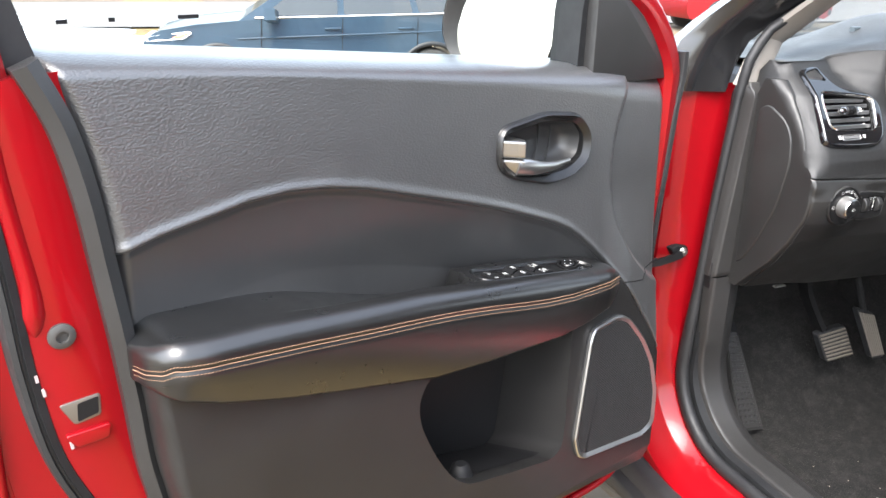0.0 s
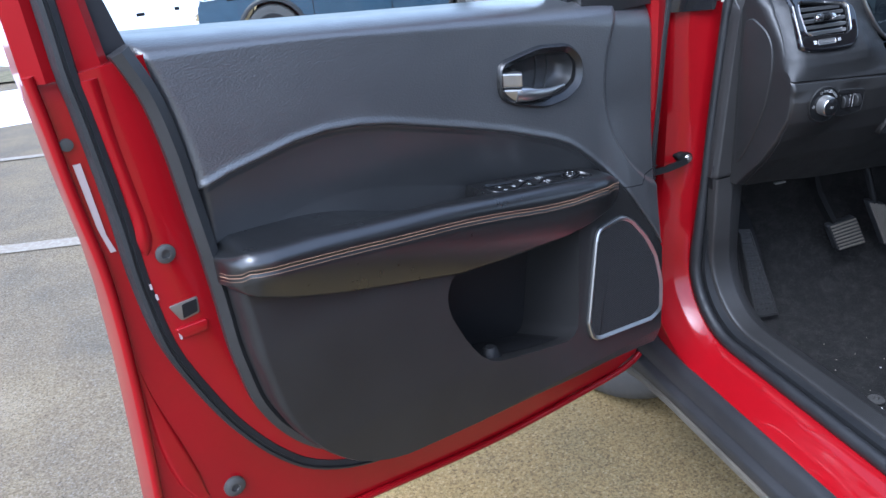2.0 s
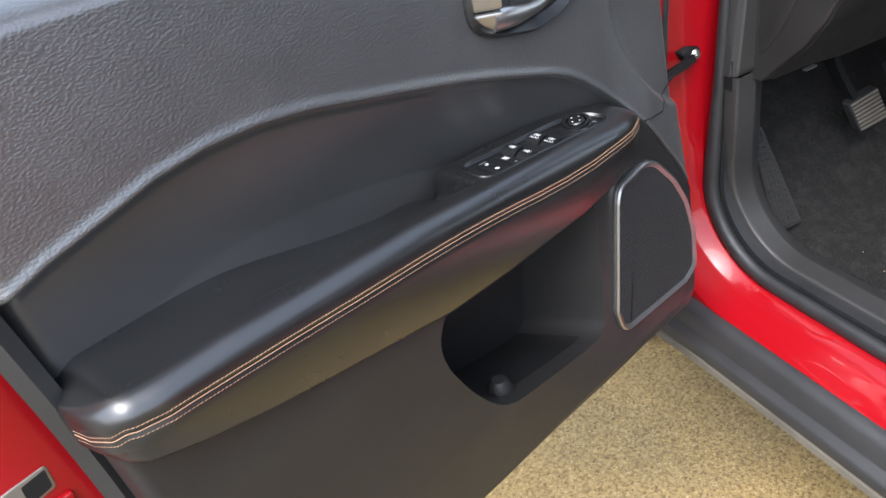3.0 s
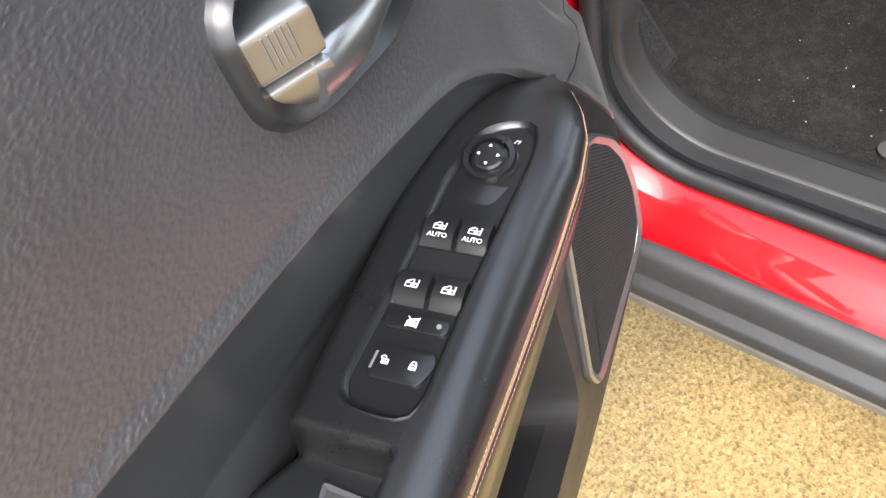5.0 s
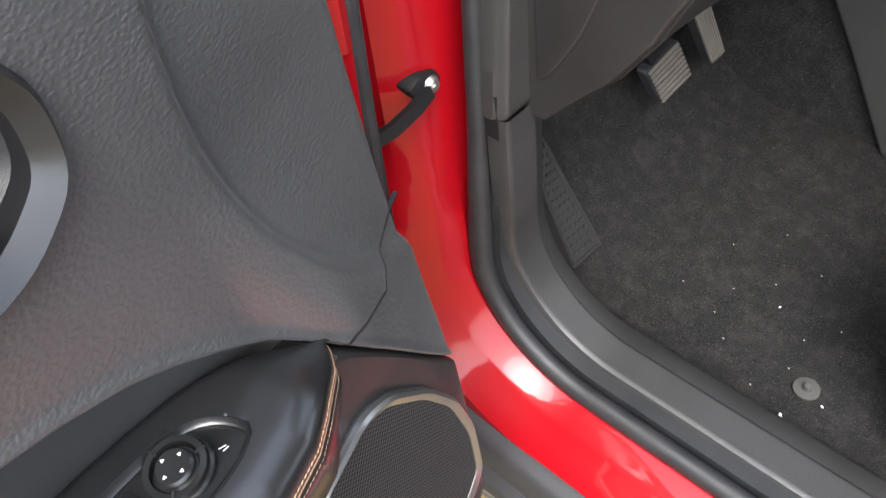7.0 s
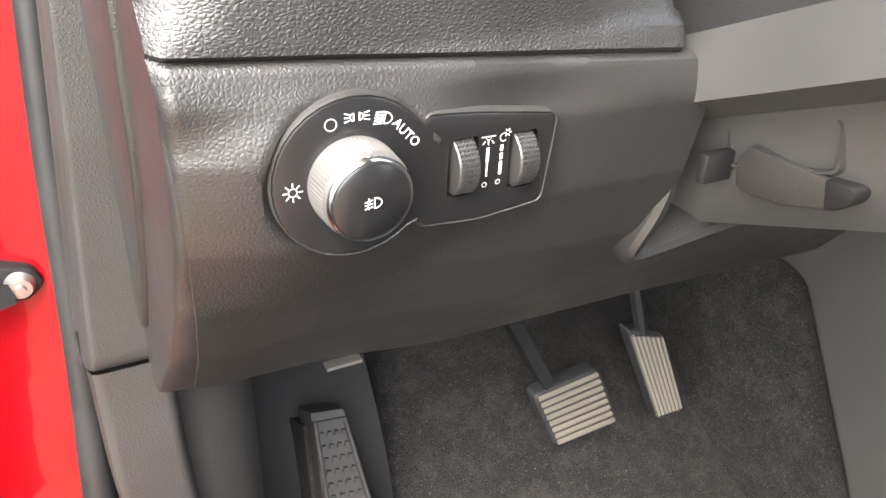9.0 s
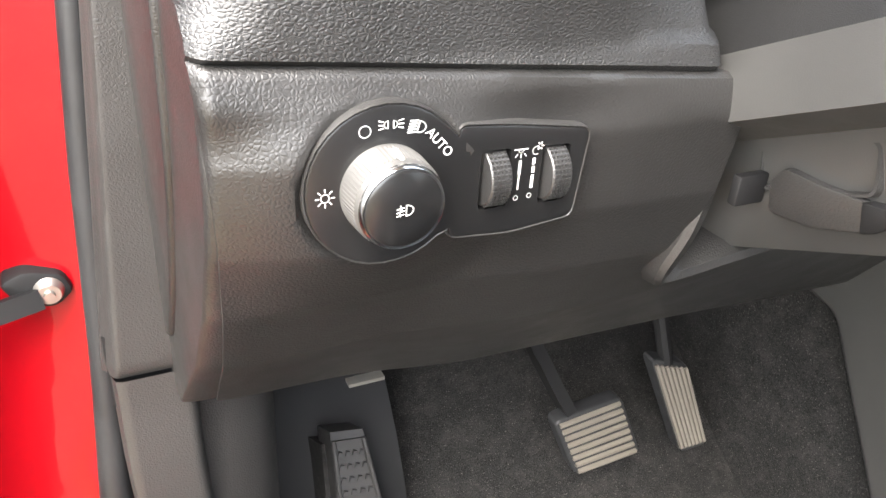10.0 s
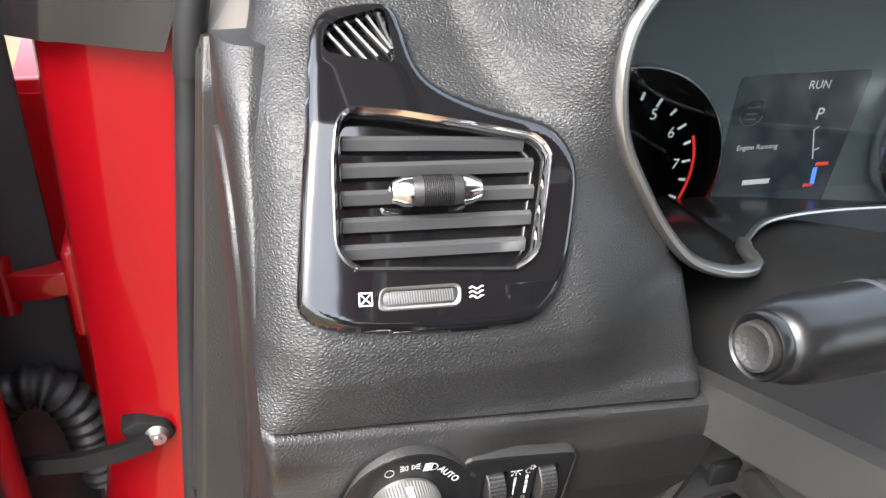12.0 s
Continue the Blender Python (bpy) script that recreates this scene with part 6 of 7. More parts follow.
hoop = spline([(0.62, 0.085, 1.062), (0.52, 0.078, 1.071), (0.455, 0.066, 1.076), (0.425, 0.048, 1.076), (0.412, 0.034, 1.080), (0.410, 0.020, 1.079), (0.400, 0.014, 1.079), (0.380, 0.012, 1.083), (0.357, 0.011, 1.094), (0.337, 0.012, 1.114), (0.320, 0.014, 1.138), (0.308, 0.018, 1.160), (0.303, 0.022, 1.183), (0.304, 0.026, 1.204), (0.312, 0.030, 1.220), (0.330, 0.034, 1.236), (0.38, 0.040, 1.262), (0.46, 0.044, 1.280), (0.60, 0.046, 1.284)], 110)
cpart("silver_hoop", sweep(hoop[31:], [(0.0036 * math.cos(a), 0.0048 * math.sin(a)) for a in (2 * math.pi * k / 10 for k in range(10))], (0, -1, 0.2)), M_SATIN, "satin silver hoop round the dials", cluster)
cpart("shelf_lip", sweep(hoop[:32], [(0.0016 * math.cos(a), 0.0022 * math.sin(a)) for a in (2 * math.pi * k / 8 for k in range(8))], (0, -1, 0.2)), M_SATIN, "thin silver edge under the dials", cluster)
back = [Vector((0.39 + (p.x - 0.34) * 0.72, 0.156, 1.118 + (p.z - 1.16) * 0.9)) for p in hoop]
bm = bmesh.new()
r0 = [bm.verts.new(p) for p in hoop]
r1 = [bm.verts.new(p) for p in back]
for i in range(len(r0) - 1):
    bm.faces.new((r0[i], r0[i + 1], r1[i + 1], r1[i]))
cpart("cluster_cowl", bm, M_BUTTON, "dark cowl inside the hoop", cluster)


def on_dial(x, z, d=0.0, roll=0.0):
    return SUV_INV @ Matrix.Translation((x, 0.1565 - d, z)) @ pose(0, 0, 0, 90, 0, 0) @ pose(0, 0, 0, 0, 0, roll)


M_GLOWW = bpy.data.materials.new("lit_white_print")
M_GLOWR = bpy.data.materials.new("lit_red_print")
M_GLOWB = bpy.data.materials.new("lit_blue_print")
for m_, c_, s_ in ((M_GLOWW, (0.50, 0.53, 0.56), 0.05), (M_GLOWR, (0.7, 0.06, 0.04), 0.05), (M_GLOWB, (0.1, 0.25, 0.9), 0.12)):
    m_.use_nodes = True
    b_ = m_.node_tree.nodes["Principled BSDF"]
    b_.inputs["Base Color"].default_value = (*c_, 1)
    b_.inputs["Emission Color"].default_value = (*c_, 1)
    b_.inputs["Emission Strength"].default_value = s_
DC = (0.392, 1.066)
dial = cpart("dial", lathe([(0.0800, 0.0), (0.0825, 0.006), (0.0820, 0.010), (0.0808, 0.010), (0.0790, 0.0)], 72, Matrix.Translation((DC[0], 0.158, DC[1])) @ pose(0, 0, 0, 90, 0, 0)), M_CHROME, "silver ring of the engine speed dial", cluster)
cpart("dial", lathe([(0.064, 0.0), (0.066, 0.012), (0.063, 0.018), (0.058, 0.012), (0.057, 0.0)], 60, Matrix.Translation((0.672, 0.150, 1.088)) @ pose(0, 0, 0, 90, 0, 0)), M_CHROME, "silver ring of the speed dial", cluster)
for k in range(12):
    a = radians(215 - 21 * k)
    marks("tick", [[((0.043 if k % 2 else 0.041) * math.cos(a), (0.043 if k % 2 else 0.041) * math.sin(a)), (0.047 * math.cos(a), 0.047 * math.sin(a))]], 0.0022, on_dial(0.672, 1.088, 0.006), M_GLOWW, cluster)

for k in range(10):
    a = radians(79 - 14.4 * k)
    marks("tick", [[((0.0565 if k % 2 else 0.0575) * math.cos(a), (0.0565 if k % 2 else 0.0575) * math.sin(a)), (0.0610 * math.cos(a), 0.0610 * math.sin(a))]], 0.0022, on_dial(*DC), M_GLOWW, cluster)
marks("red_zone", [arc(0, 0, 0.0642, 24, -24, 20)], 0.0022, on_dial(*DC, 0.0005), M_GLOWR, cluster)
for txt, a in (("5", 63), ("6", 37), ("7", 6)):
    letters("numeral", txt, 0.0115, on_dial(DC[0] + 0.050 * math.cos(radians(a)), DC[1] + 0.050 * math.sin(radians(a)), 0.0004), M_GLOWW, cluster)
marks("needle", [[(-0.02, 0.050), (0.036, 0.018)]], 0.0022, on_dial(*DC, 0.004), M_BUTTON, cluster)
M_SCREEN = bpy.data.materials.new("lit_screen")
M_SCREEN.use_nodes = True
sb = M_SCREEN.node_tree.nodes["Principled BSDF"]
sb.inputs["Base Color"].default_value = (0.01, 0.012, 0.015, 1)
sb.inputs["Roughness"].default_value = 0.3
sb.inputs["Emission Strength"].default_value = 0.016
sn = noise_tex(M_SCREEN.node_tree, coords(M_SCREEN.node_tree), 22.0, 4)
M_SCREEN.node_tree.links.new(ramp(M_SCREEN.node_tree, sn, [(0.40, (0.10, 0.15, 0.22)), (0.62, (0.42, 0.48, 0.55))]), sb.inputs["Emission Color"])
cpart("screen", slab(rounded([(0.478, 1.135), (0.590, 1.138), (0.586, 1.022), (0.482, 1.020)], 0.006), lambda a, b, d: Vector((a, 0.158 - d, b)), 0.0, 0.0010), M_SCREEN, "dimly lit colour display between the dials", cluster)
letters("writing", "RUN", 0.0092, on_dial(0.546, 1.127), M_GLOWW, cluster)
letters("writing", "P", 0.0135, on_dial(0.555, 1.104), M_GLOWW, cluster)
letters("writing", "Engine Running", 0.0058, on_dial(0.5085, 1.0804), M_GLOWW, cluster)
marks("mark", [arc(0, 0, 0.010, 20, 340, 24), [(-0.005, 0.004), (0.005, 0.004)], [(-0.004, -0.001), (0.004, -0.001)], [(-0.004, -0.005), (0.004, -0.005)]], 0.0012, on_dial(0.495, 1.108), M_GREY, cluster)
marks("bars", [[(-0.011, 0), (0.009, 0)]], 0.0042, on_dial(0.518, 1.0512), M_GLOWW, cluster)
marks("gauge", [[(0, -0.013), (0.001, 0.012)], [(0.001, 0.012), (0.005, 0.013)], [(0, -0.006), (0.005, -0.006)]], 0.0010, on_dial(0.558, 1.080, roll=21), M_GLOWW, cluster)
marks("gauge", [[(0.0, -0.008), (0.001, 0.003)]], 0.0042, on_dial(0.5685, 1.0545, roll=14), M_GLOWB, cluster)
marks("gauge", [[(0.001, 0.0), (0.010, 0.0)], [(-0.004, -0.018), (0.002, -0.018)]], 0.0028, on_dial(0.568, 1.0626), M_GLOWR, cluster)
marks("needle", [[(0.02, 0.02), (-0.045, -0.012)]], 0.003, on_dial(0.672, 1.088, 0.004), M_GLOWR, cluster)
lens = sheet(2, 2, lambda s, t: Vector((0.335 + 0.365 * s, 0.126 - 0.054 * t, 1.06 + 0.18 * t)))
ob = cpart("cluster_lens", lens, M_GLASS, "clear cluster lens", cluster)
ob.visible_shadow = False

# ---- steering column, stalk, tilt lever
ax0, ax1 = Vector((0.475, 0.06, 0.966)), Vector((0.475, -0.20, 1.083))
axis = [ax0.lerp(ax1, k / 8) for k in range(9)]
dome = [(-0.100, 0.024), (-0.094, 0.050), (-0.070, 0.078), (-0.035, 0.094), (0.0, 0.098), (0.05, 0.09), (0.09, 0.05), (0.10, 0.024), (0.0, 0.0)]
column = cpart("column_shroud", sweep(axis, [(-u, v) for u, v in dome], (0, 0.4, 1)), M_SHROUD, "dark plastic steering column shroud")
lower = [(-0.108, 0.030), (-0.113, 0.026), (-0.112, 0.008), (-0.106, 0.002), (-0.080, -0.003), (-0.076, -0.012), (-0.073, -0.045), (-0.062, -0.064), (-0.04, -0.074), (0.0, -0.078), (0.05, -0.070), (0.075, -0.04), (0.08, -0.01), (0.112, 0.0), (0.112, 0.03)]
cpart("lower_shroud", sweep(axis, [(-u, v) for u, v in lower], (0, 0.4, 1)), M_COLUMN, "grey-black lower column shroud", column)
tip, root = Vector((0.2745, -0.131, 1.163)), Vector((0.404, -0.112, 1.149))
way = (root - tip)
stm = Matrix.Translation(tip) @ way.to_track_quat("Z", "Y").to_matrix().to_4x4()
stalk = cpart("stalk", lathe([(0.0000, 0.003), (0.0072, 0.003), (0.0077, 0.0035), (0.0081, 0.001), (0.0103, -0.001), (0.0109, 0.0), (0.0112, 0.003), (0.0103, 0.0045), (0.0121, 0.006), (0.0138, 0.012), (0.0146, 0.020), (0.0153, 0.048), (0.0156, 0.050), (0.0148, 0.0505), (0.0156, 0.0515), (0.0162, 0.09), (0.0138, 0.125), (0.0000, 0.125)], 44, stm), M_BUTTON, "thick black turn signal stalk", column)
cpart("stalk_cap", lathe([(0.0000, -0.0008), (0.0041, -0.001), (0.0066, -0.0025), (0.0077, -0.0022), (0.0081, 0.001), (0.0081, 0.004)], 36, stm), M_TRIM, "grey stalk end button", column)
cpart("stalk_band", lathe([(0.0153, 0.0480), (0.0158, 0.0488), (0.0158, 0.0515), (0.0153, 0.0522)], 40, stm), M_SLAT, "", column)
def blade_at(a, b, d):
    """On the tilt lever's flat blade: a along y, b up, d outwards."""
    return Vector((0.392 + 0.32 * (0.985 - b) + 0.08 * (-0.04 - a) - d, a, b))


lever_ol = rounded([(-0.0374, 0.9769), (-0.0456, 0.9867), (-0.0620, 0.9860), (-0.0860, 0.9872), (-0.0860, 0.9705), (-0.0620, 0.9614), (-0.0397, 0.9587), (-0.0360, 0.9609)], 0.0015, 2)
tip_ol = rounded([(-0.0860, 0.9872), (-0.0990, 0.9883), (-0.1010, 0.9850), (-0.0990, 0.9800), (-0.0933, 0.9742), (-0.0860, 0.9705)], 0.002, 2)
cpart("tilt_lever", slab(lever_ol, blade_at, -0.010, 0.0, 0.0012, 2), M_TRIM, "flat dark plastic column tilt lever", column)
tip_bm = slab(tip_ol, blade_at, -0.0095, 0.0006, 0.0015, 2)
cpart("lever_tip", tip_bm, M_LEVER, "black ribbed lever tip", column)
cpart("lever_bracket", box(0.379, 0.398, -0.034, -0.028, 0.963, 0.979, 0.0015), M_BLACK, "pressed metal lever bracket", column)
cpart("lever_slot", ring(rounded([(-0.024, 1.000), (-0.086, 1.016), (-0.092, 0.990), (-0.030, 0.968)], 0.006), rounded([(-0.027, 0.997), (-0.083, 1.012), (-0.088, 0.992), (-0.032, 0.972)], 0.005), lambda a, b, d: Vector((0.400 - d, a, b)), -0.02, 0.004), M_TRIM, "", column)

# ---- pedals and footrest
def pedal(name, quad, y0, lean, ribs, along, label):
    ctr = Vector((sum(p[0] for p in quad) / 4, 0, sum(p[1] for p in quad) / 4))
    lift = lambda a, b, d: Vector((a, y0 + lean * (b - ctr.z) - d, b))
    pd = cpart(name, slab(rounded(quad, 0.010, 3), lift, -0.012, 0.004, 0.002), M_RUBBER, label)
    q = [Vector((a, b, 0)) for a, b in quad]
    for k in range(ribs):
        t = (k + 0.7) / (ribs + 0.4)
        a, b = (q[0].lerp(q[3], t), q[1].lerp(q[2], t)) if along else (q[0].lerp(q[1], t), q[3].lerp(q[2], t))
        a, b = a.lerp(b, 0.06), b.lerp(a, 0.06)
        cpart("rib", sweep([lift(a.x, a.y, 0.004), lift(b.x, b.y, 0.004)], [(-0.0022, -0.001), (-0.0016, 0.003), (0.0016, 0.003), (0.0022, -0.001)], (0, -1, 0)), M_PEDAL, "", pd)
    return pd


M_PEDAL = rubber("worn_dusty_rubber", (0.13, 0.116, 0.098))
brake = pedal("brake_pedal", [(0.482, 0.598), (0.566, 0.605), (0.592, 0.534), (0.508, 0.531)], 0.205, 0.25, 8, True, "wide ribbed brake pedal with worn rubber")
cpart("pedal_arm", sweep(spline([(0.505, 0.222, 0.60), (0.475, 0.235, 0.66), (0.45, 0.24, 0.72), (0.45, 0.26, 0.85)], 14), [(-0.006, -0.014), (-0.006, 0.014), (0.006, 0.014), (0.006, -0.014)], (0, -1, 0)), M_BLACK, "black steel pedal arm", brake)
gas = pedal("gas_pedal", [(0.607, 0.634), (0.657, 0.618), (0.691, 0.512), (0.652, 0.512)], 0.211, 0.25, 7, False, "narrow ribbed accelerator pedal")
cpart("pedal_arm", sweep(spline([(0.632, 0.225, 0.62), (0.62, 0.25, 0.70), (0.60, 0.29, 0.80)], 10), circle(0.008, 8), (0, -1, 0)), M_BLACK, "", gas)
REST = [Vector(p) for p in ((0.264, 0.258, 0.618), (0.296, 0.258, 0.612), (0.320, 0.160, 0.422), (0.254, 0.160, 0.430))]


def rest_at(s, t, d=0.0):
    p = REST[0].lerp(REST[1], s).lerp(REST[3].lerp(REST[2], s), t)
    n = (REST[1] - REST[0]).cross(REST[3] - REST[0]).normalized()
    if n.y > 0:
        n = -n
    return p + n * d


rest_bm = solid(6, 10, lambda s, t: rest_at(s, t, 0.004), lambda s, t: rest_at(s, t, -0.03))
footrest = cpart("footrest", bevel(rest_bm, 0.003, 2, 50), M_TRIM, "ribbed black plastic footrest")
for k in range(4):
    s = 0.20 + 0.20 * k
    for j in range(15):
        t = 0.10 + 0.058 * j
        cpart("stud", sweep([rest_at(s - 0.05, t, 0.004), rest_at(s + 0.05, t + 0.004, 0.004)], [(-0.0028, -0.001), (-0.0020, 0.0022), (0.0020, 0.0022), (0.0028, -0.001)], (0, -1, 0.4)), M_PLASTIC, "", footrest)
cpart("rest_rim", sweep([rest_at(s, t, 0.005) for s, t in ((0.06, 0.04), (0.94, 0.04), (0.94, 0.97), (0.06, 0.97))], circle(0.0025, 6), (0, -1, 0.4), closed=True), M_TRIM, "", footrest)
bm = solid(8, 10, lambda s, t: rest_at(s * 1.4 - 0.1, t * 0.98 + 0.07, -0.014 - 0.05 * sstep(s, 0.75, 1.0)), lambda s, t: rest_at(s * 1.4 - 0.1, t * 0.98 + 0.07, -0.10))
cpart("footrest_mound", bm, M_CARPET, "carpeted mound under the footrest")

# ---- console side, seat, mat clip
con = slab(rounded([(0.136, 0.712), (0.083, 0.628), (0.028, 0.541), (-0.06, 0.39), (-0.9, 0.39), (-0.9, 0.74), (0.0, 0.90), (0.30, 0.90), (0.30, 0.74)], 0.012), lambda a, b, d: Vector((d + 0.10 * (b - 0.4) * 0, a, b)), 0.98, 0.745, 0.012, 3)
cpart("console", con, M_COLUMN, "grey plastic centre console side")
cpart("console_carpet", box(0.765, 0.97, -0.9, 0.42, 0.36, 0.86), M_CARPET)
seat_front = solid(16, 12, lambda s, t: Vector((0.29 + 0.44 * s, -0.235 - 0.55 * t + 0.03 * (2 * s - 1) ** 2, 0.655 - 0.03 * math.sin(math.pi * t) + 0.035 * (2 * s - 1) ** 4 - 0.05 * (1 - sstep(t, 0, 0.12)))), lambda s, t: Vector((0.30 + 0.42 * s, -0.25 - 0.53 * t, 0.47)))
seat = cpart("front_seat", bevel(seat_front, 0.012, 2, 60), M_LEATHER, "black leather front seat")
cpart("seat_side", box(0.275, 0.30, -0.80, -0.27, 0.42, 0.53, 0.012), M_GREY, "grey plastic seat base cover", seat)
back_bm = solid(12, 12, lambda s, t: Vector((0.29 + 0.44 * s, -0.80 - 0.22 * t - 0.05 * math.sin(math.pi * s), 0.62 + 0.68 * t)), lambda s, t: Vector((0.31 + 0.40 * s, -0.94 - 0.22 * t, 0.60 + 0.68 * t)))
cpart("seat_back", bevel(back_bm, 0.02, 2, 60), M_LEATHER, "", seat)
cpart("mat_clip", lathe([(0.016, 0.0), (0.016, 0.003), (0.006, 0.004), (0.0045, 0.011), (0.0, 0.012)], 20, Matrix.Translation((0.295, -0.165, 0.400))), M_TYRE, "grey floor mat clip")

# ---- check strap, hinges, cable boot between door and pillar
strap = sweep([Vector((0.062, 0.182, 0.853)), Vector((0.040, 0.178, 0.850)), Vector((0.012, 0.180, 0.844)), Vector((-0.075, 0.205, 0.828))], [(-0.0065, -0.0035), (-0.0065, 0.0035), (0.0065, 0.0035), (0.0065, -0.0035)], (0, -1, 0.2))
check = cpart("check_strap", strap, M_BLACK, "black door check strap on a pillar bracket")
cpart("bracket", slab(rounded([(0.040, 0.864), (0.054, 0.871), (0.076, 0.866), (0.081, 0.853), (0.070, 0.843), (0.050, 0.846)], 0.005), lambda a, b, d: Vector((a, 0.197 - d, b)), -0.01, 0.013, 0.003), M_BLACK, "black strap bracket", check)
cpart("bolt", lathe([(0.0, 0.007), (0.003, 0.007), (0.0035, 0.005), (0.0068, 0.005), (0.0078, 0.003), (0.0095, 0.0)], 20, Matrix.Translation((0.0668, 0.185, 0.8555)) @ pose(0, 0, 0, 96, 0, 0)), M_ZINC, "pale zinc bolt", check)
for zc in (0.957, 0.565):
    hinge = cpart("hinge", join(
        slab(rounded([(0.028, zc + 0.013), (0.020, zc - 0.008), (-0.004, zc - 0.013), (-0.075, zc - 0.013), (-0.075, zc + 0.013), (0.0, zc + 0.010)], 0.006), lambda a, b, d: Vector((a, 0.252 - 0.10 * (a - 0.02) - d, b)), -0.012, 0.006, 0.003),
        box(0.018, 0.030, 0.228, 0.275, zc - 0.035, zc + 0.040, 0.004),
        lathe([(0.009, -0.024), (0.009, 0.026), (0.0, 0.026)], 16, Matrix.Translation((-0.028, 0.258, zc)))), M_RED, "red painted door hinge")
boot_path = spline([(-0.075, 0.262, 0.780), (-0.062, 0.252, 0.832), (-0.040, 0.248, 0.862), (-0.014, 0.246, 0.864), (0.004, 0.245, 0.838), (0.010, 0.245, 0.795), (0.013, 0.245, 0.760)], 120)
cpart("cable_boot", sweep(boot_path, circle(0.0165, 14), (0, -1, 0.05), scale=lambda t: 1.0 + 0.14 * math.sin(t * 2 * math.pi * 20)), M_RUBBER, "corrugated black rubber cable boot")

cpart("boot_grommet", lathe([(0.0, 0.010), (0.020, 0.010), (0.024, 0.006), (0.024, 0.002), (0.027, 0.0), (0.027, -0.006)], 28, Matrix.Translation((0.020, 0.247, 0.745)) @ pose(0, 0, 0, 0, -90, 0)), M_RUBBER, "round black rubber grommet")


# ---------------------------------------------------------------- the rest of the car's outside
def rear_section(y, k, top):
    half = [(0.0, 0.32), (0.60, 0.32), (0.78, 0.40), (0.84, 0.60), (0.85, 0.80), (0.82, 0.98), (0.78, top)]
    ring_ = [(-a, z) for a, z in half[::-1]] + half[1:]
    return [Vector((0.75 + a * k, y, z)) for a, z in ring_]


def rear_body():
    bm = bmesh.new()
    rows = [[bm.verts.new(p) for p in rear_section(*q)] for q in ((-1.60, 0.93, 1.08), (-2.0, 0.97, 1.10), (-2.7, 0.97, 1.12), (-3.15, 0.92, 1.12), (-3.30, 0.84, 1.10))]
    n = len(rows[0])
    for p, q in zip(rows, rows[1:]):
        for i in range(n):
            bm.faces.new((p[i], p[(i + 1) % n], q[(i + 1) % n], q[i]))
    bm.faces.new(rows[0])
    bm.faces.new(rows[-1])
    return bm


cpart("rear_quarter", rear_body(), M_RED, "red rear body with the tailgate")
cpart("far_skin", box(1.50, 1.535, -1.62, 0.60, 0.42, 1.08, 0.02), M_RED, "red outer skin of the far doors")
roof_skin = sheet(14, 16, lambda s, t: Vector((0.20 + 1.10 * s, -0.34 - 2.75 * t, 1.635 + 0.055 * math.sin(math.pi * s) - 0.06 * t ** 2)))
cpart("roof_skin", roof_skin, M_RED, "red roof skin")
cpart("headliner_rear", sheet(6, 6, lambda s, t: Vector((0.26 + 0.98 * s, -2.24 - 0.80 * t, 1.545 - 0.05 * t))), M_BEIGE)
for sx in (0.05, 1.35):
    cpart("rear_pillar", box(sx, sx + 0.10, -3.10, -2.75, 1.08, 1.56, 0.03), M_RED)
cpart("rear_window", sheet(4, 4, lambda s, t: Vector((0.20 + 1.10 * s, -3.28 + 0.22 * t, 1.10 + 0.44 * t))), M_DARKGLASS, "dark rear window")
for sx in (0.08, 1.42):
    cpart("rear_side_window", sheet(2, 2, lambda s, t: Vector((sx + (0.12 if sx < 0.5 else -0.12) * t, -1.58 - 1.20 * s, 1.10 + 0.46 * t))), M_DARKGLASS, "dark rear side window")
for cy, cx, turn in ((-2.35, 0.10, 90), (-2.35, 1.40, -90), (0.66, 1.40, -90)):
    wmat = Matrix.Translation((cx, cy, 0.345)) @ pose(0, 0, 0, 0, turn, 0)
    wh = cpart("wheel", lathe([(0.215, -0.05), (0.24, -0.062), (0.30, -0.066), (0.325, -0.054), (0.338, -0.03), (0.342, 0.01), (0.342, 0.10), (0.30, 0.14), (0.215, 0.13)], 40, wmat), M_TYRE, "wheel with a black tyre")
    cpart("rim", lathe([(0.215, -0.05), (0.19, -0.036), (0.16, -0.02), (0.06, -0.04), (0.0, -0.052)], 32, wmat), M_SATIN, "silver alloy rim", wh)
far_fender = slab([(y, z) for y, z in out], lambda a, b, d: Vector((1.50 + d - 0.02 * sstep(b, 0.7, 1.08), a, b)), 0.0, 0.03)
cpart("far_fender", far_fender, M_RED, "red far front fender")
cpart("front_end", solid(12, 10, lambda s, t: Vector((0.02 + 1.46 * s, 1.40 + 0.14 * math.sin(math.pi * s) ** 0.5, 0.34 + 0.66 * t)), lambda s, t: Vector((0.02 + 1.46 * s, 1.34, 0.34 + 0.66 * t))), M_RED, "red front bumper and nose")

# ---- a recess behind the lip of the column opening
rec = bmesh.new()
r0 = [rec.verts.new(p) for p in lip]
r1 = [rec.verts.new(Vector((0.50 + (p.x - 0.50) * 0.80, 0.055, 0.965 + (p.z - 0.965) * 0.72))) for p in lip]
for i in range(len(r0) - 1):
    rec.faces.new((r0[i], r0[i + 1], r1[i + 1], r1[i]))
rec.transform(SUV_INV)
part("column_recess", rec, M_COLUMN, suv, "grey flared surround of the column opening")


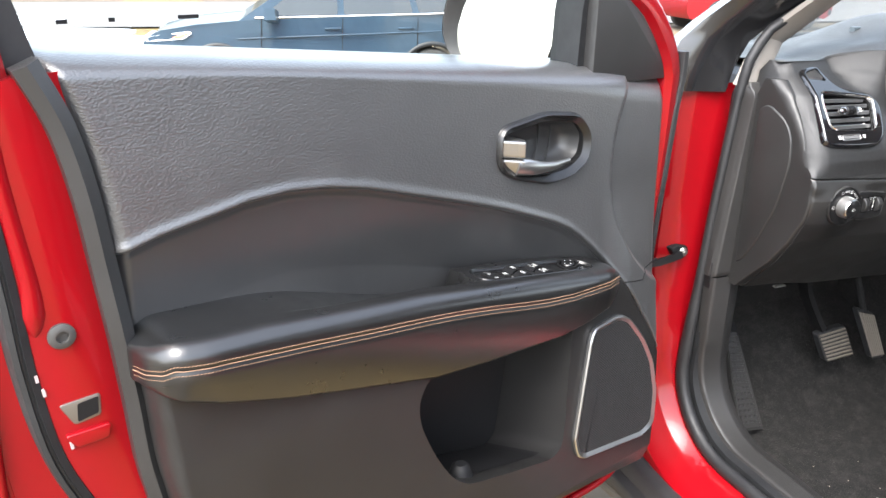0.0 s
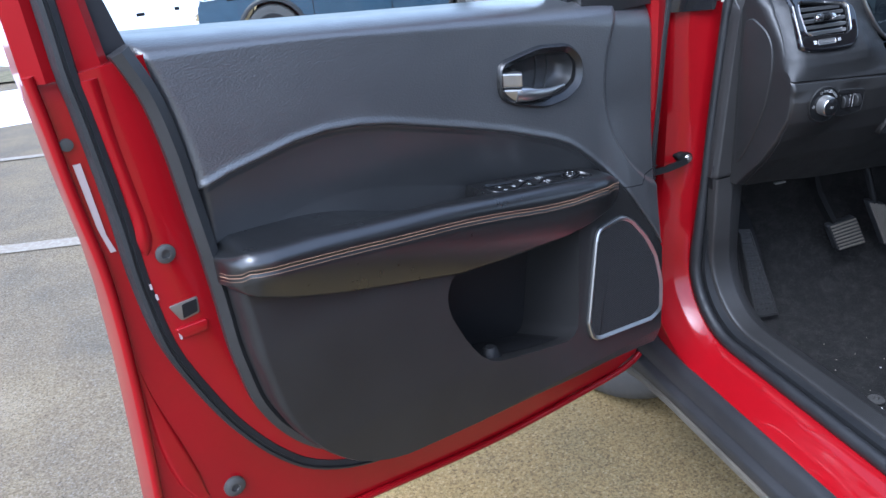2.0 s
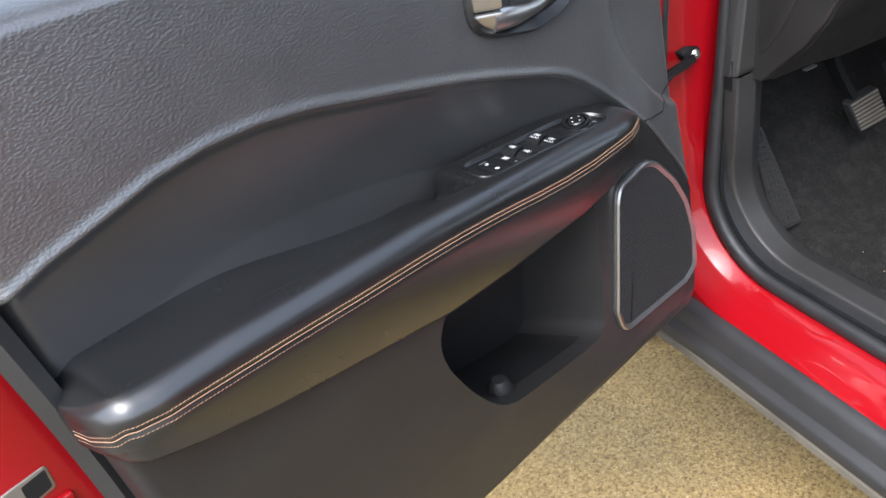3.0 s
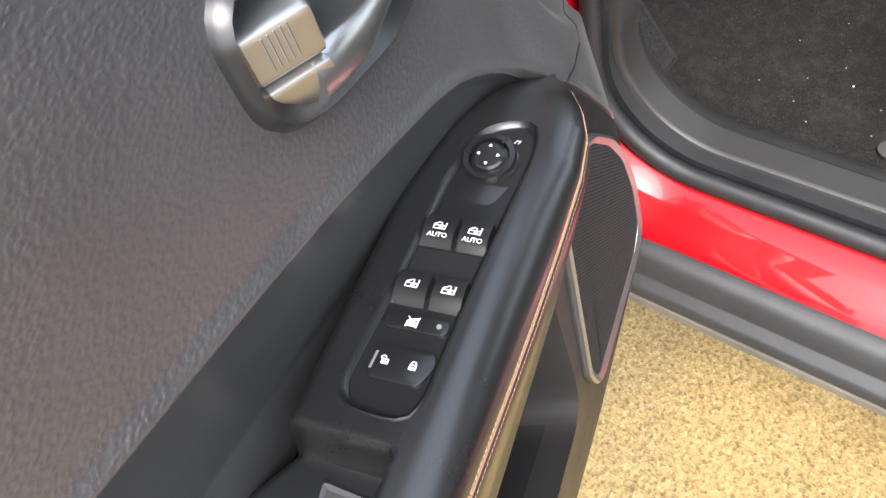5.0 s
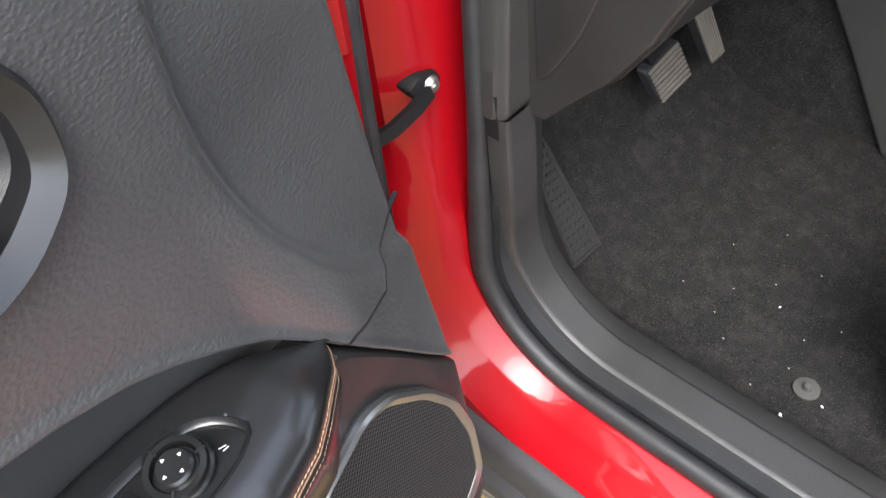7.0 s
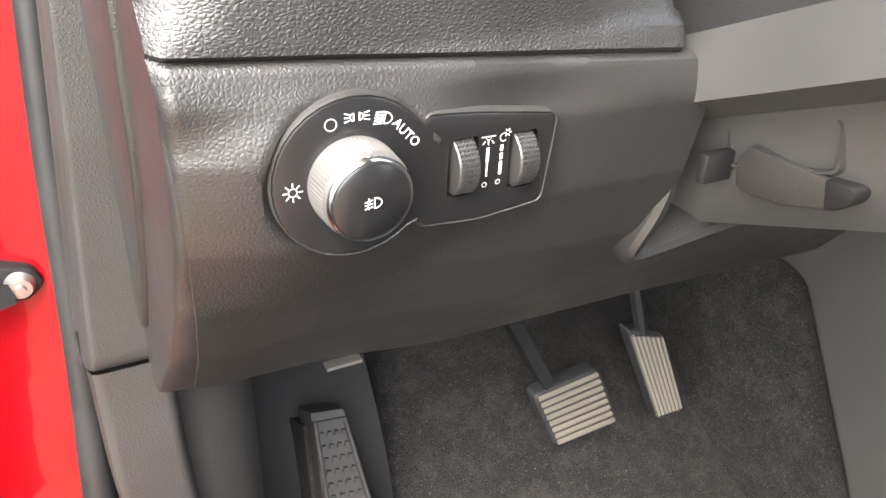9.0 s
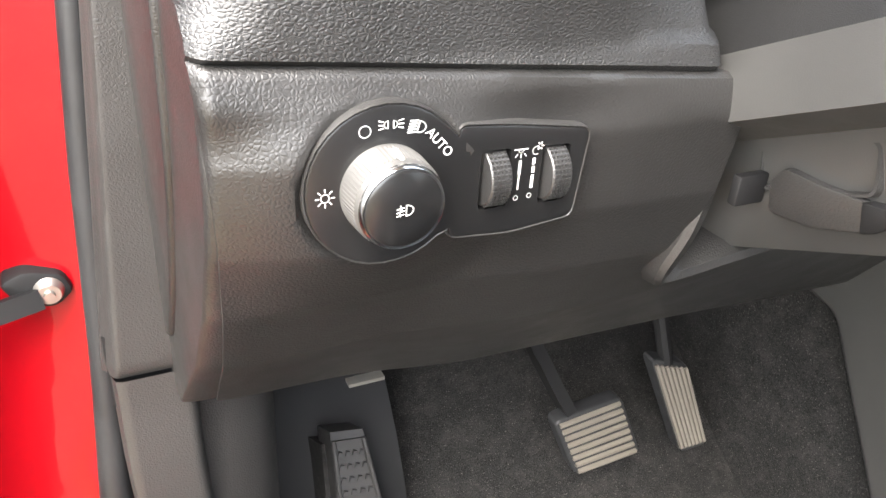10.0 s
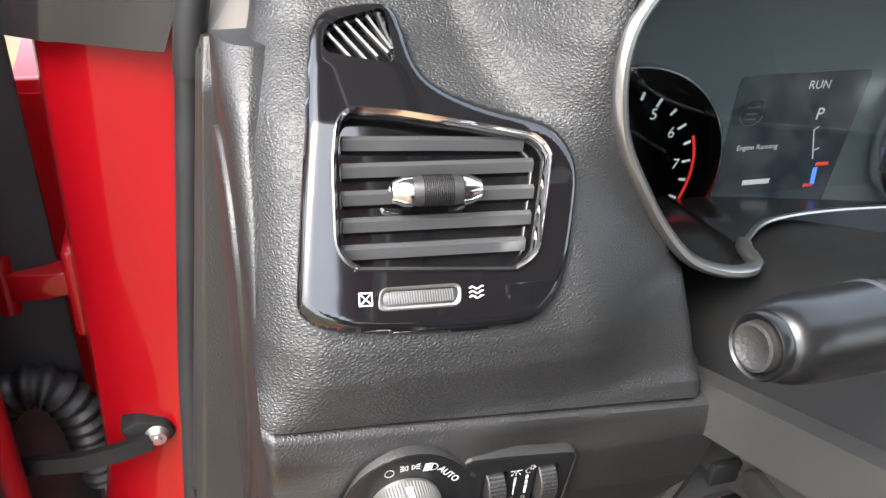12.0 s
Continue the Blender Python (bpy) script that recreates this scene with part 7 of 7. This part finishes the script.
# ---- window switch pictograms
def sw_frame(u, v, h, roll=0.0):
    """Print on the switch bank, read from the driver's seat: x across, y forwards."""
    o = al(u, v, h)
    r, f = Vector((0, 1, 0)), Vector((-1, 0, -0.148)).normalized()
    n = r.cross(f)
    return Matrix(((r.x, f.x, n.x, o.x), (r.y, f.y, n.y, o.y), (r.z, f.z, n.z, o.z), (0, 0, 0, 1))) @ pose(0, 0, 0, 0, 0, roll)


def door_icon(k=1.0):
    w = 0.0034 * k
    return [[(-w, -0.0028 * k), (w, -0.0028 * k), (w, 0.0026 * k), (0.2 * w, 0.0026 * k), (-w, 0.0004 * k), (-w, -0.0028 * k)], [(-w, -0.0004 * k), (w, -0.0004 * k)], [(0.2 * w, 0.0014 * k), (0.2 * w, -0.0022 * k)], [(-0.1 * w, -0.0014 * k), (0.2 * w, -0.0024 * k), (0.5 * w, -0.0014 * k)]]


for (u0, u1, v0, v1), auto in zip(BUTTONS, (True, True, False, False)):
    vc = (v0 + v1) / 2
    marks("mark", door_icon(), 0.0006, sw_frame(u0 + 0.0072, vc, 0.0019), M_WHITE, SWITCH)
    if auto:
        letters("writing", "AUTO", 0.0042, sw_frame(u0 + 0.0138, vc, 0.0004) @ pose(0, 0, 0.0003, 12, 0, 0), M_WHITE, SWITCH)
marks("mark", door_icon(0.85) + [[(-0.003, -0.003), (0.0032, 0.003)], [(-0.003, 0.003), (0.003, -0.003)]], 0.0006, sw_frame(0.5330, 0.081, -0.0024), M_WHITE, SWITCH)
part("lamp_dot", lathe([(0.0015, 0.0), (0.0015, 0.0003), (0.0, 0.0004)], 14, Matrix.Translation(al(0.5325, 0.0955, -0.0028))), M_GREY, SWITCH)
for v, shut in ((0.0765, False), (0.0915, True)):
    marks("mark", [[(-0.0016, -0.0022), (0.0016, -0.0022), (0.0016, 0.0004), (-0.0016, 0.0004), (-0.0016, -0.0022)], [(-0.0006, -0.0010), (0.0006, -0.0010)], arc(0 if shut else -0.0012, 0.0010, 0.0013, -10 if shut else 20, 190, 8)], 0.0006, sw_frame(0.5575, v, -0.0022), M_WHITE, SWITCH)
marks("mark", [[(0, -0.0045), (0, 0.0045)]], 0.0014, sw_frame(0.5585, 0.0705, -0.0022), M_GREY, SWITCH)
for a in range(4):
    c, s_ = math.cos(a * math.pi / 2), math.sin(a * math.pi / 2)
    bm = bmesh.new()
    bm.faces.new([bm.verts.new(jm @ Vector((0.0062 * c + x * c - y * s_, 0.0062 * s_ + x * s_ + y * c, 0.0038))) for x, y in ((0.0011, 0), (-0.0008, 0.0011), (-0.0008, -0.0011))])
    part("arrow", bm, M_WHITE, SWITCH, smooth=False)
part("selector_ring", sweep([jm @ Vector((0.0142 * math.cos(t), 0.0142 * math.sin(t), 0.0005)) for t in (2 * math.pi * k / 40 for k in range(40))], [(-0.002, -0.004), (-0.0016, 0.0012), (0.0016, 0.0012), (0.002, -0.004)], (0, 0, 1), closed=True), M_BUTTON, SWITCH, "black selector ring")
part("selector_split", join(*[sweep([jm @ Vector((0.0116 * math.cos(t), 0.0116 * math.sin(t), 0.0019)), jm @ Vector((0.0166 * math.cos(t), 0.0166 * math.sin(t), 0.0019))], [(-0.0006, -0.001), (-0.0006, 0.0003), (0.0006, 0.0003), (0.0006, -0.001)], (0, 0, 1)) for t in (radians(35), radians(150), radians(265))]), M_BLACK, SWITCH)
marks("mark", [[(-0.002, -0.0012), (-0.0004, 0.0018)], [(0.0006, -0.0012), (0.0012, 0.0018)]], 0.0005, sw_frame(0.3905, 0.0935, -0.0040), M_WHITE, SWITCH)
part("control_ramp", slab(rounded([(0.428, 0.066), (0.428, 0.101), (0.445, 0.094), (0.452, 0.082), (0.445, 0.071)], 0.004), lambda a, b, d: al(a, b, d - 0.10 * max(a - 0.425, 0.0)), -0.012, -0.0025, 0.0015), M_BUTTON, SWITCH, "sloped black rest under the mirror knob")
# flat black plate: the shaded recess between the button rows, put in as colour
part("rocker_well_shade", join(slab(rounded([(0.4835, 0.0635), (0.4835, 0.1030), (0.5025, 0.1030), (0.5025, 0.0635)], 0.002), al, -0.006, -0.0040), ), M_BLACK, SWITCH)


# ---- crumbs on the carpet
for cx, cy, r in ((0.244, -0.158, 0.0026), (0.389, -0.082, 0.0018), (0.300, -0.05, 0.0012), (0.36, -0.13, 0.0012), (0.42, -0.06, 0.0014), (0.33, -0.02, 0.0011), (0.45, 0.02, 0.0012), (0.285, -0.19, 0.0016), (0.40, -0.16, 0.0012), (0.35, 0.04, 0.001), (0.47, -0.10, 0.0013), (0.26, -0.11, 0.0011), (0.31, -0.135, 0.001), (0.51, -0.03, 0.001), (0.38, -0.02, 0.001)):
    bm = bmesh.new()
    bmesh.ops.create_icosphere(bm, subdivisions=1, radius=r, matrix=Matrix.Translation((cx, cy, 0.400)) @ pose(0, 0, 0, 30, 20, cx * 900) @ Matrix.Diagonal((1.5, 0.8, 0.6, 1)))
    tagged(part("crumb", bm, M_GREYCRUMB if r < 0.0015 else M_WHITE), "pale dry crumb lying on the dark carpet", "crumb", "crumbs on the carpet")


# ---------------------------------------------------------------- parked cars
def parked_car(name, m, paint_mat, label):
    car = thing(name, m, label, "car", "parked cars")
    L, W = 4.62, 0.93

    def side(a, b, d):
        k = 1.0 - 0.10 * sstep(b, 0.75, 1.2) - 0.05 * (1 - sstep(b, 0.3, 0.55)) - 0.16 * (1 - sstep(a, 0.0, 0.6)) ** 2 - 0.10 * sstep(a, 4.2, 4.62) ** 2
        return Vector((a, d * k, b))

    def arch_pts(cx, r):
        return [(cx + r * math.cos(t), 0.36 + r * math.sin(t)) for t in (math.pi * k / 16 for k in range(17))]
    low = [(4.50, 0.34), (4.60, 0.50), (4.62, 0.85), (4.56, 1.08), (4.45, 1.17), (3.0, 1.13), (1.9, 1.10), (1.30, 1.08), (0.70, 1.03), (0.28, 0.96), (0.10, 0.87), (0.02, 0.74), (0.0, 0.55), (0.06, 0.36), (0.30, 0.30)]
    out = low + arch_pts(0.94, 0.41)[::-1] + [(1.45, 0.27), (3.15, 0.27)] + arch_pts(3.66, 0.41)[::-1] + [(4.2, 0.30)]
    bm = bmesh.new()
    ds = (-W, -W * 0.985, -W * 0.6, 0.0, W * 0.6, W * 0.985, W)
    rows = [[bm.verts.new(side(a + (0.02 if abs(d) < W * 0.97 and a < 0.2 else 0.0), b + 0.03 * (1 - (d / W) ** 2) * sstep(b, 0.85, 0.95), d)) for a, b in out] for d in ds]
    n = len(out)
    for p, q in zip(rows, rows[1:]):
        for i in range(n):
            bm.faces.new((p[i], p[(i + 1) % n], q[(i + 1) % n], q[i]))
    bm.faces.new(rows[0])
    bm.faces.new(rows[-1])
    part("body", bm, paint_mat, car, "painted body", 35)

    def house(a, b, d):
        return Vector((a, d * (0.90 - 0.26 * (b - 1.08)), b))
    roof_ol = [(1.22, 1.07), (1.98, 1.56), (2.30, 1.64), (3.0, 1.66), (3.70, 1.62), (4.20, 1.46), (4.46, 1.15)]
    bm = bmesh.new()
    rows = [[bm.verts.new(house(a, b, d)) for a, b in roof_ol] for d in (-W, -W * 0.7, 0, W * 0.7, W)]
    for p, q in zip(rows, rows[1:]):
        for i in range(len(roof_ol) - 1):
            bm.faces.new((p[i], p[i + 1], q[i + 1], q[i]))
    bm.faces.new(rows[0])
    bm.faces.new(rows[-1])
    part("cabin", bm, paint_mat, car, "painted cabin", 35)
    for sg in (-1, 1):
        for ol in ([(1.52, 1.13), (2.02, 1.50), (2.45, 1.58), (2.45, 1.14)], [(2.53, 1.14), (2.53, 1.585), (3.30, 1.59), (3.42, 1.16)], [(3.50, 1.165), (3.38, 1.585), (3.72, 1.55), (4.10, 1.40), (4.22, 1.19)]):
            part("window", slab(rounded(ol, 0.04, 3), house, sg * W * 0.99, sg * W * 1.008), M_DARKPANE, car, "dark side window")
        part("window_trim", sweep([house(a, b, sg * W * 1.012) for a, b in ((1.42, 1.105), (2.5, 1.125), (3.6, 1.150), (4.26, 1.175), (4.30, 1.21))], circle(0.012, 6), (0, 0, 1)), M_CHROME, car, "chrome window trim")
        part("lower_trim", slab([(1.42, 0.30), (3.18, 0.30), (3.20, 0.42), (1.40, 0.42)], side, sg * W * 0.98, sg * W * 1.012), M_CLAD, car, "black sill trim")
        for cx in (0.94, 3.66):
            part("arch_trim", ring(arch_pts(cx, 0.455) + [(cx - 0.455, 0.30)], arch_pts(cx, 0.40) + [(cx - 0.40, 0.30)], side, sg * W * 0.96, sg * W * 1.012), M_CLAD, car, "black arch trim")
            wm_ = Matrix.Translation((cx, sg * 0.84, 0.36)) @ pose(0, 0, 0, -90 * sg, 0, 0)
            wh = part("wheel", lathe([(0.24, 0.07), (0.27, 0.085), (0.34, 0.075), (0.36, 0.04), (0.36, -0.10), (0.33, -0.13), (0.1, -0.13)], 40, wm_), M_TYRE, car, "wheel with silver rim")
            part("rim", lathe([(0.245, 0.072), (0.235, 0.075), (0.22, 0.02), (0.05, 0.015), (0.05, 0.06), (0.0, 0.06)], 40, wm_), M_BLACK, wh)
            for k in range(10):
                t = 2 * math.pi * k / 10
                part("spoke", sweep([wm_ @ Vector((0.04 * math.cos(t), 0.04 * math.sin(t), 0.055)), wm_ @ Vector((0.235 * math.cos(t), 0.235 * math.sin(t), 0.062))], [(-0.018, -0.01), (-0.012, 0.008), (0.012, 0.008), (0.018, -0.01)], wm_.to_3x3() @ Vector((0, 0, 1))), M_SATIN, wh)
        part("headlamp", slab(rounded([(0.06, 0.86), (0.16, 0.89), (0.62, 0.955), (0.66, 0.93), (0.55, 0.86), (0.10, 0.82)], 0.02, 3), side, sg * W * 0.80, sg * W * 1.006), M_LAMP, car, "clear headlamp")
        part("indicator", slab([(0.42, 0.885), (0.60, 0.935), (0.62, 0.92), (0.50, 0.868)], side, sg * W * 0.9, sg * W * 1.012), M_AMBER, car, "amber side indicator")
        part("tail_lamp", slab(rounded([(4.20, 1.00), (4.22, 1.09), (4.56, 1.10), (4.60, 0.98)], 0.02, 3), side, sg * W * 0.8, sg * W * 1.01), M_TAIL, car, "red tail lamp")
        part("side_mirror", bevel(sweep([Vector((1.66, sg * 0.88, 1.10)), Vector((1.62, sg * 1.03, 1.14)), Vector((1.62, sg * 1.10, 1.15))], [(-0.09, -0.05), (-0.07, 0.09), (0.05, 0.09), (0.06, -0.05)], (0, 0, 1)), 0.02, 2), paint_mat, car, "side mirror")
        for hx in (2.28, 3.22):
            part("door_handle", box(hx, hx + 0.20, sg * 0.875 - 0.03, sg * 0.875 + 0.03, 0.965, 0.99, 0.01), paint_mat, car, "door handle")
        for xs in (1.48, 2.49, 3.46):
            part("door_gap", sweep([side(xs + q, z, sg * W * 1.002) for q, z in ((0.0, 0.43), (0.0, 0.8), (0.02, 1.10))], circle(0.005, 5), (1, 0, 0)), M_BLACK, car)
        part("crease", sweep([side(a, b, sg * W * 0.999) for a, b in ((1.2, 0.86), (2.5, 0.90), (4.1, 0.95))], circle(0.012, 6), (0, 0, 1)), paint_mat, car)
    for k in range(7):
        y = -0.36 + 0.12 * k
        part("grille_slot", box(-0.012, 0.06, y - 0.04, y + 0.04, 0.70, 0.84, 0.01), M_SATIN, car, "silver grille slot" if k == 0 else "")
    part("bumper", box(-0.02, 0.25, -0.78, 0.78, 0.38, 0.55, 0.05), M_CLAD, car, "dark lower bumper")
    part("windscreen", slab([(1.32, 1.10), (1.96, 1.525), (1.98, 1.535), (1.34, 1.10)], lambda a, b, d: Vector((a - 0.02, d * (0.84 - 0.3 * (b - 1.1)), b + 0.02)), -W, W), M_DARKPANE, car, "windscreen")
    return car


M_DARKPANE = material("dark_pane", (0.012, 0.016, 0.018), 0.05, coat=1.0)
M_LAMP = material("lamp_lens", (0.55, 0.57, 0.58), 0.12, coat=1.0)
M_AMBER = material("amber_lens", (0.75, 0.22, 0.04), 0.2, coat=1.0)
M_TAIL = material("red_lens", (0.45, 0.015, 0.015), 0.15, coat=1.0)
M_DKRED = paint("dark_red_paint", (0.16, 0.008, 0.012), (0.13, 0.006, 0.01))
h_ang = math.degrees(math.atan2(-0.18, 0.982))
fw = Vector((0.22, 9.50, ground_z(0.22, 9.5)))
cx_ = Matrix.Translation(fw) @ pose(0, 0, 0, 0, 0, h_ang) @ Matrix.Translation((-0.94, 0.84, 0))
parked_car("blue_suv", cx_, M_BLUE, "blue SUV with a silver grille standing on the lot")
parked_car("red_car", pose(9.0, 20.5, -0.66, 0, 0, 190), M_DKRED, "dark red car parked far across the snowy lot")
parked_car("red_car", pose(17.5, 17.0, -0.66, 0, 0, 175), M_RED, "red car parked beyond the windscreen on the lot")
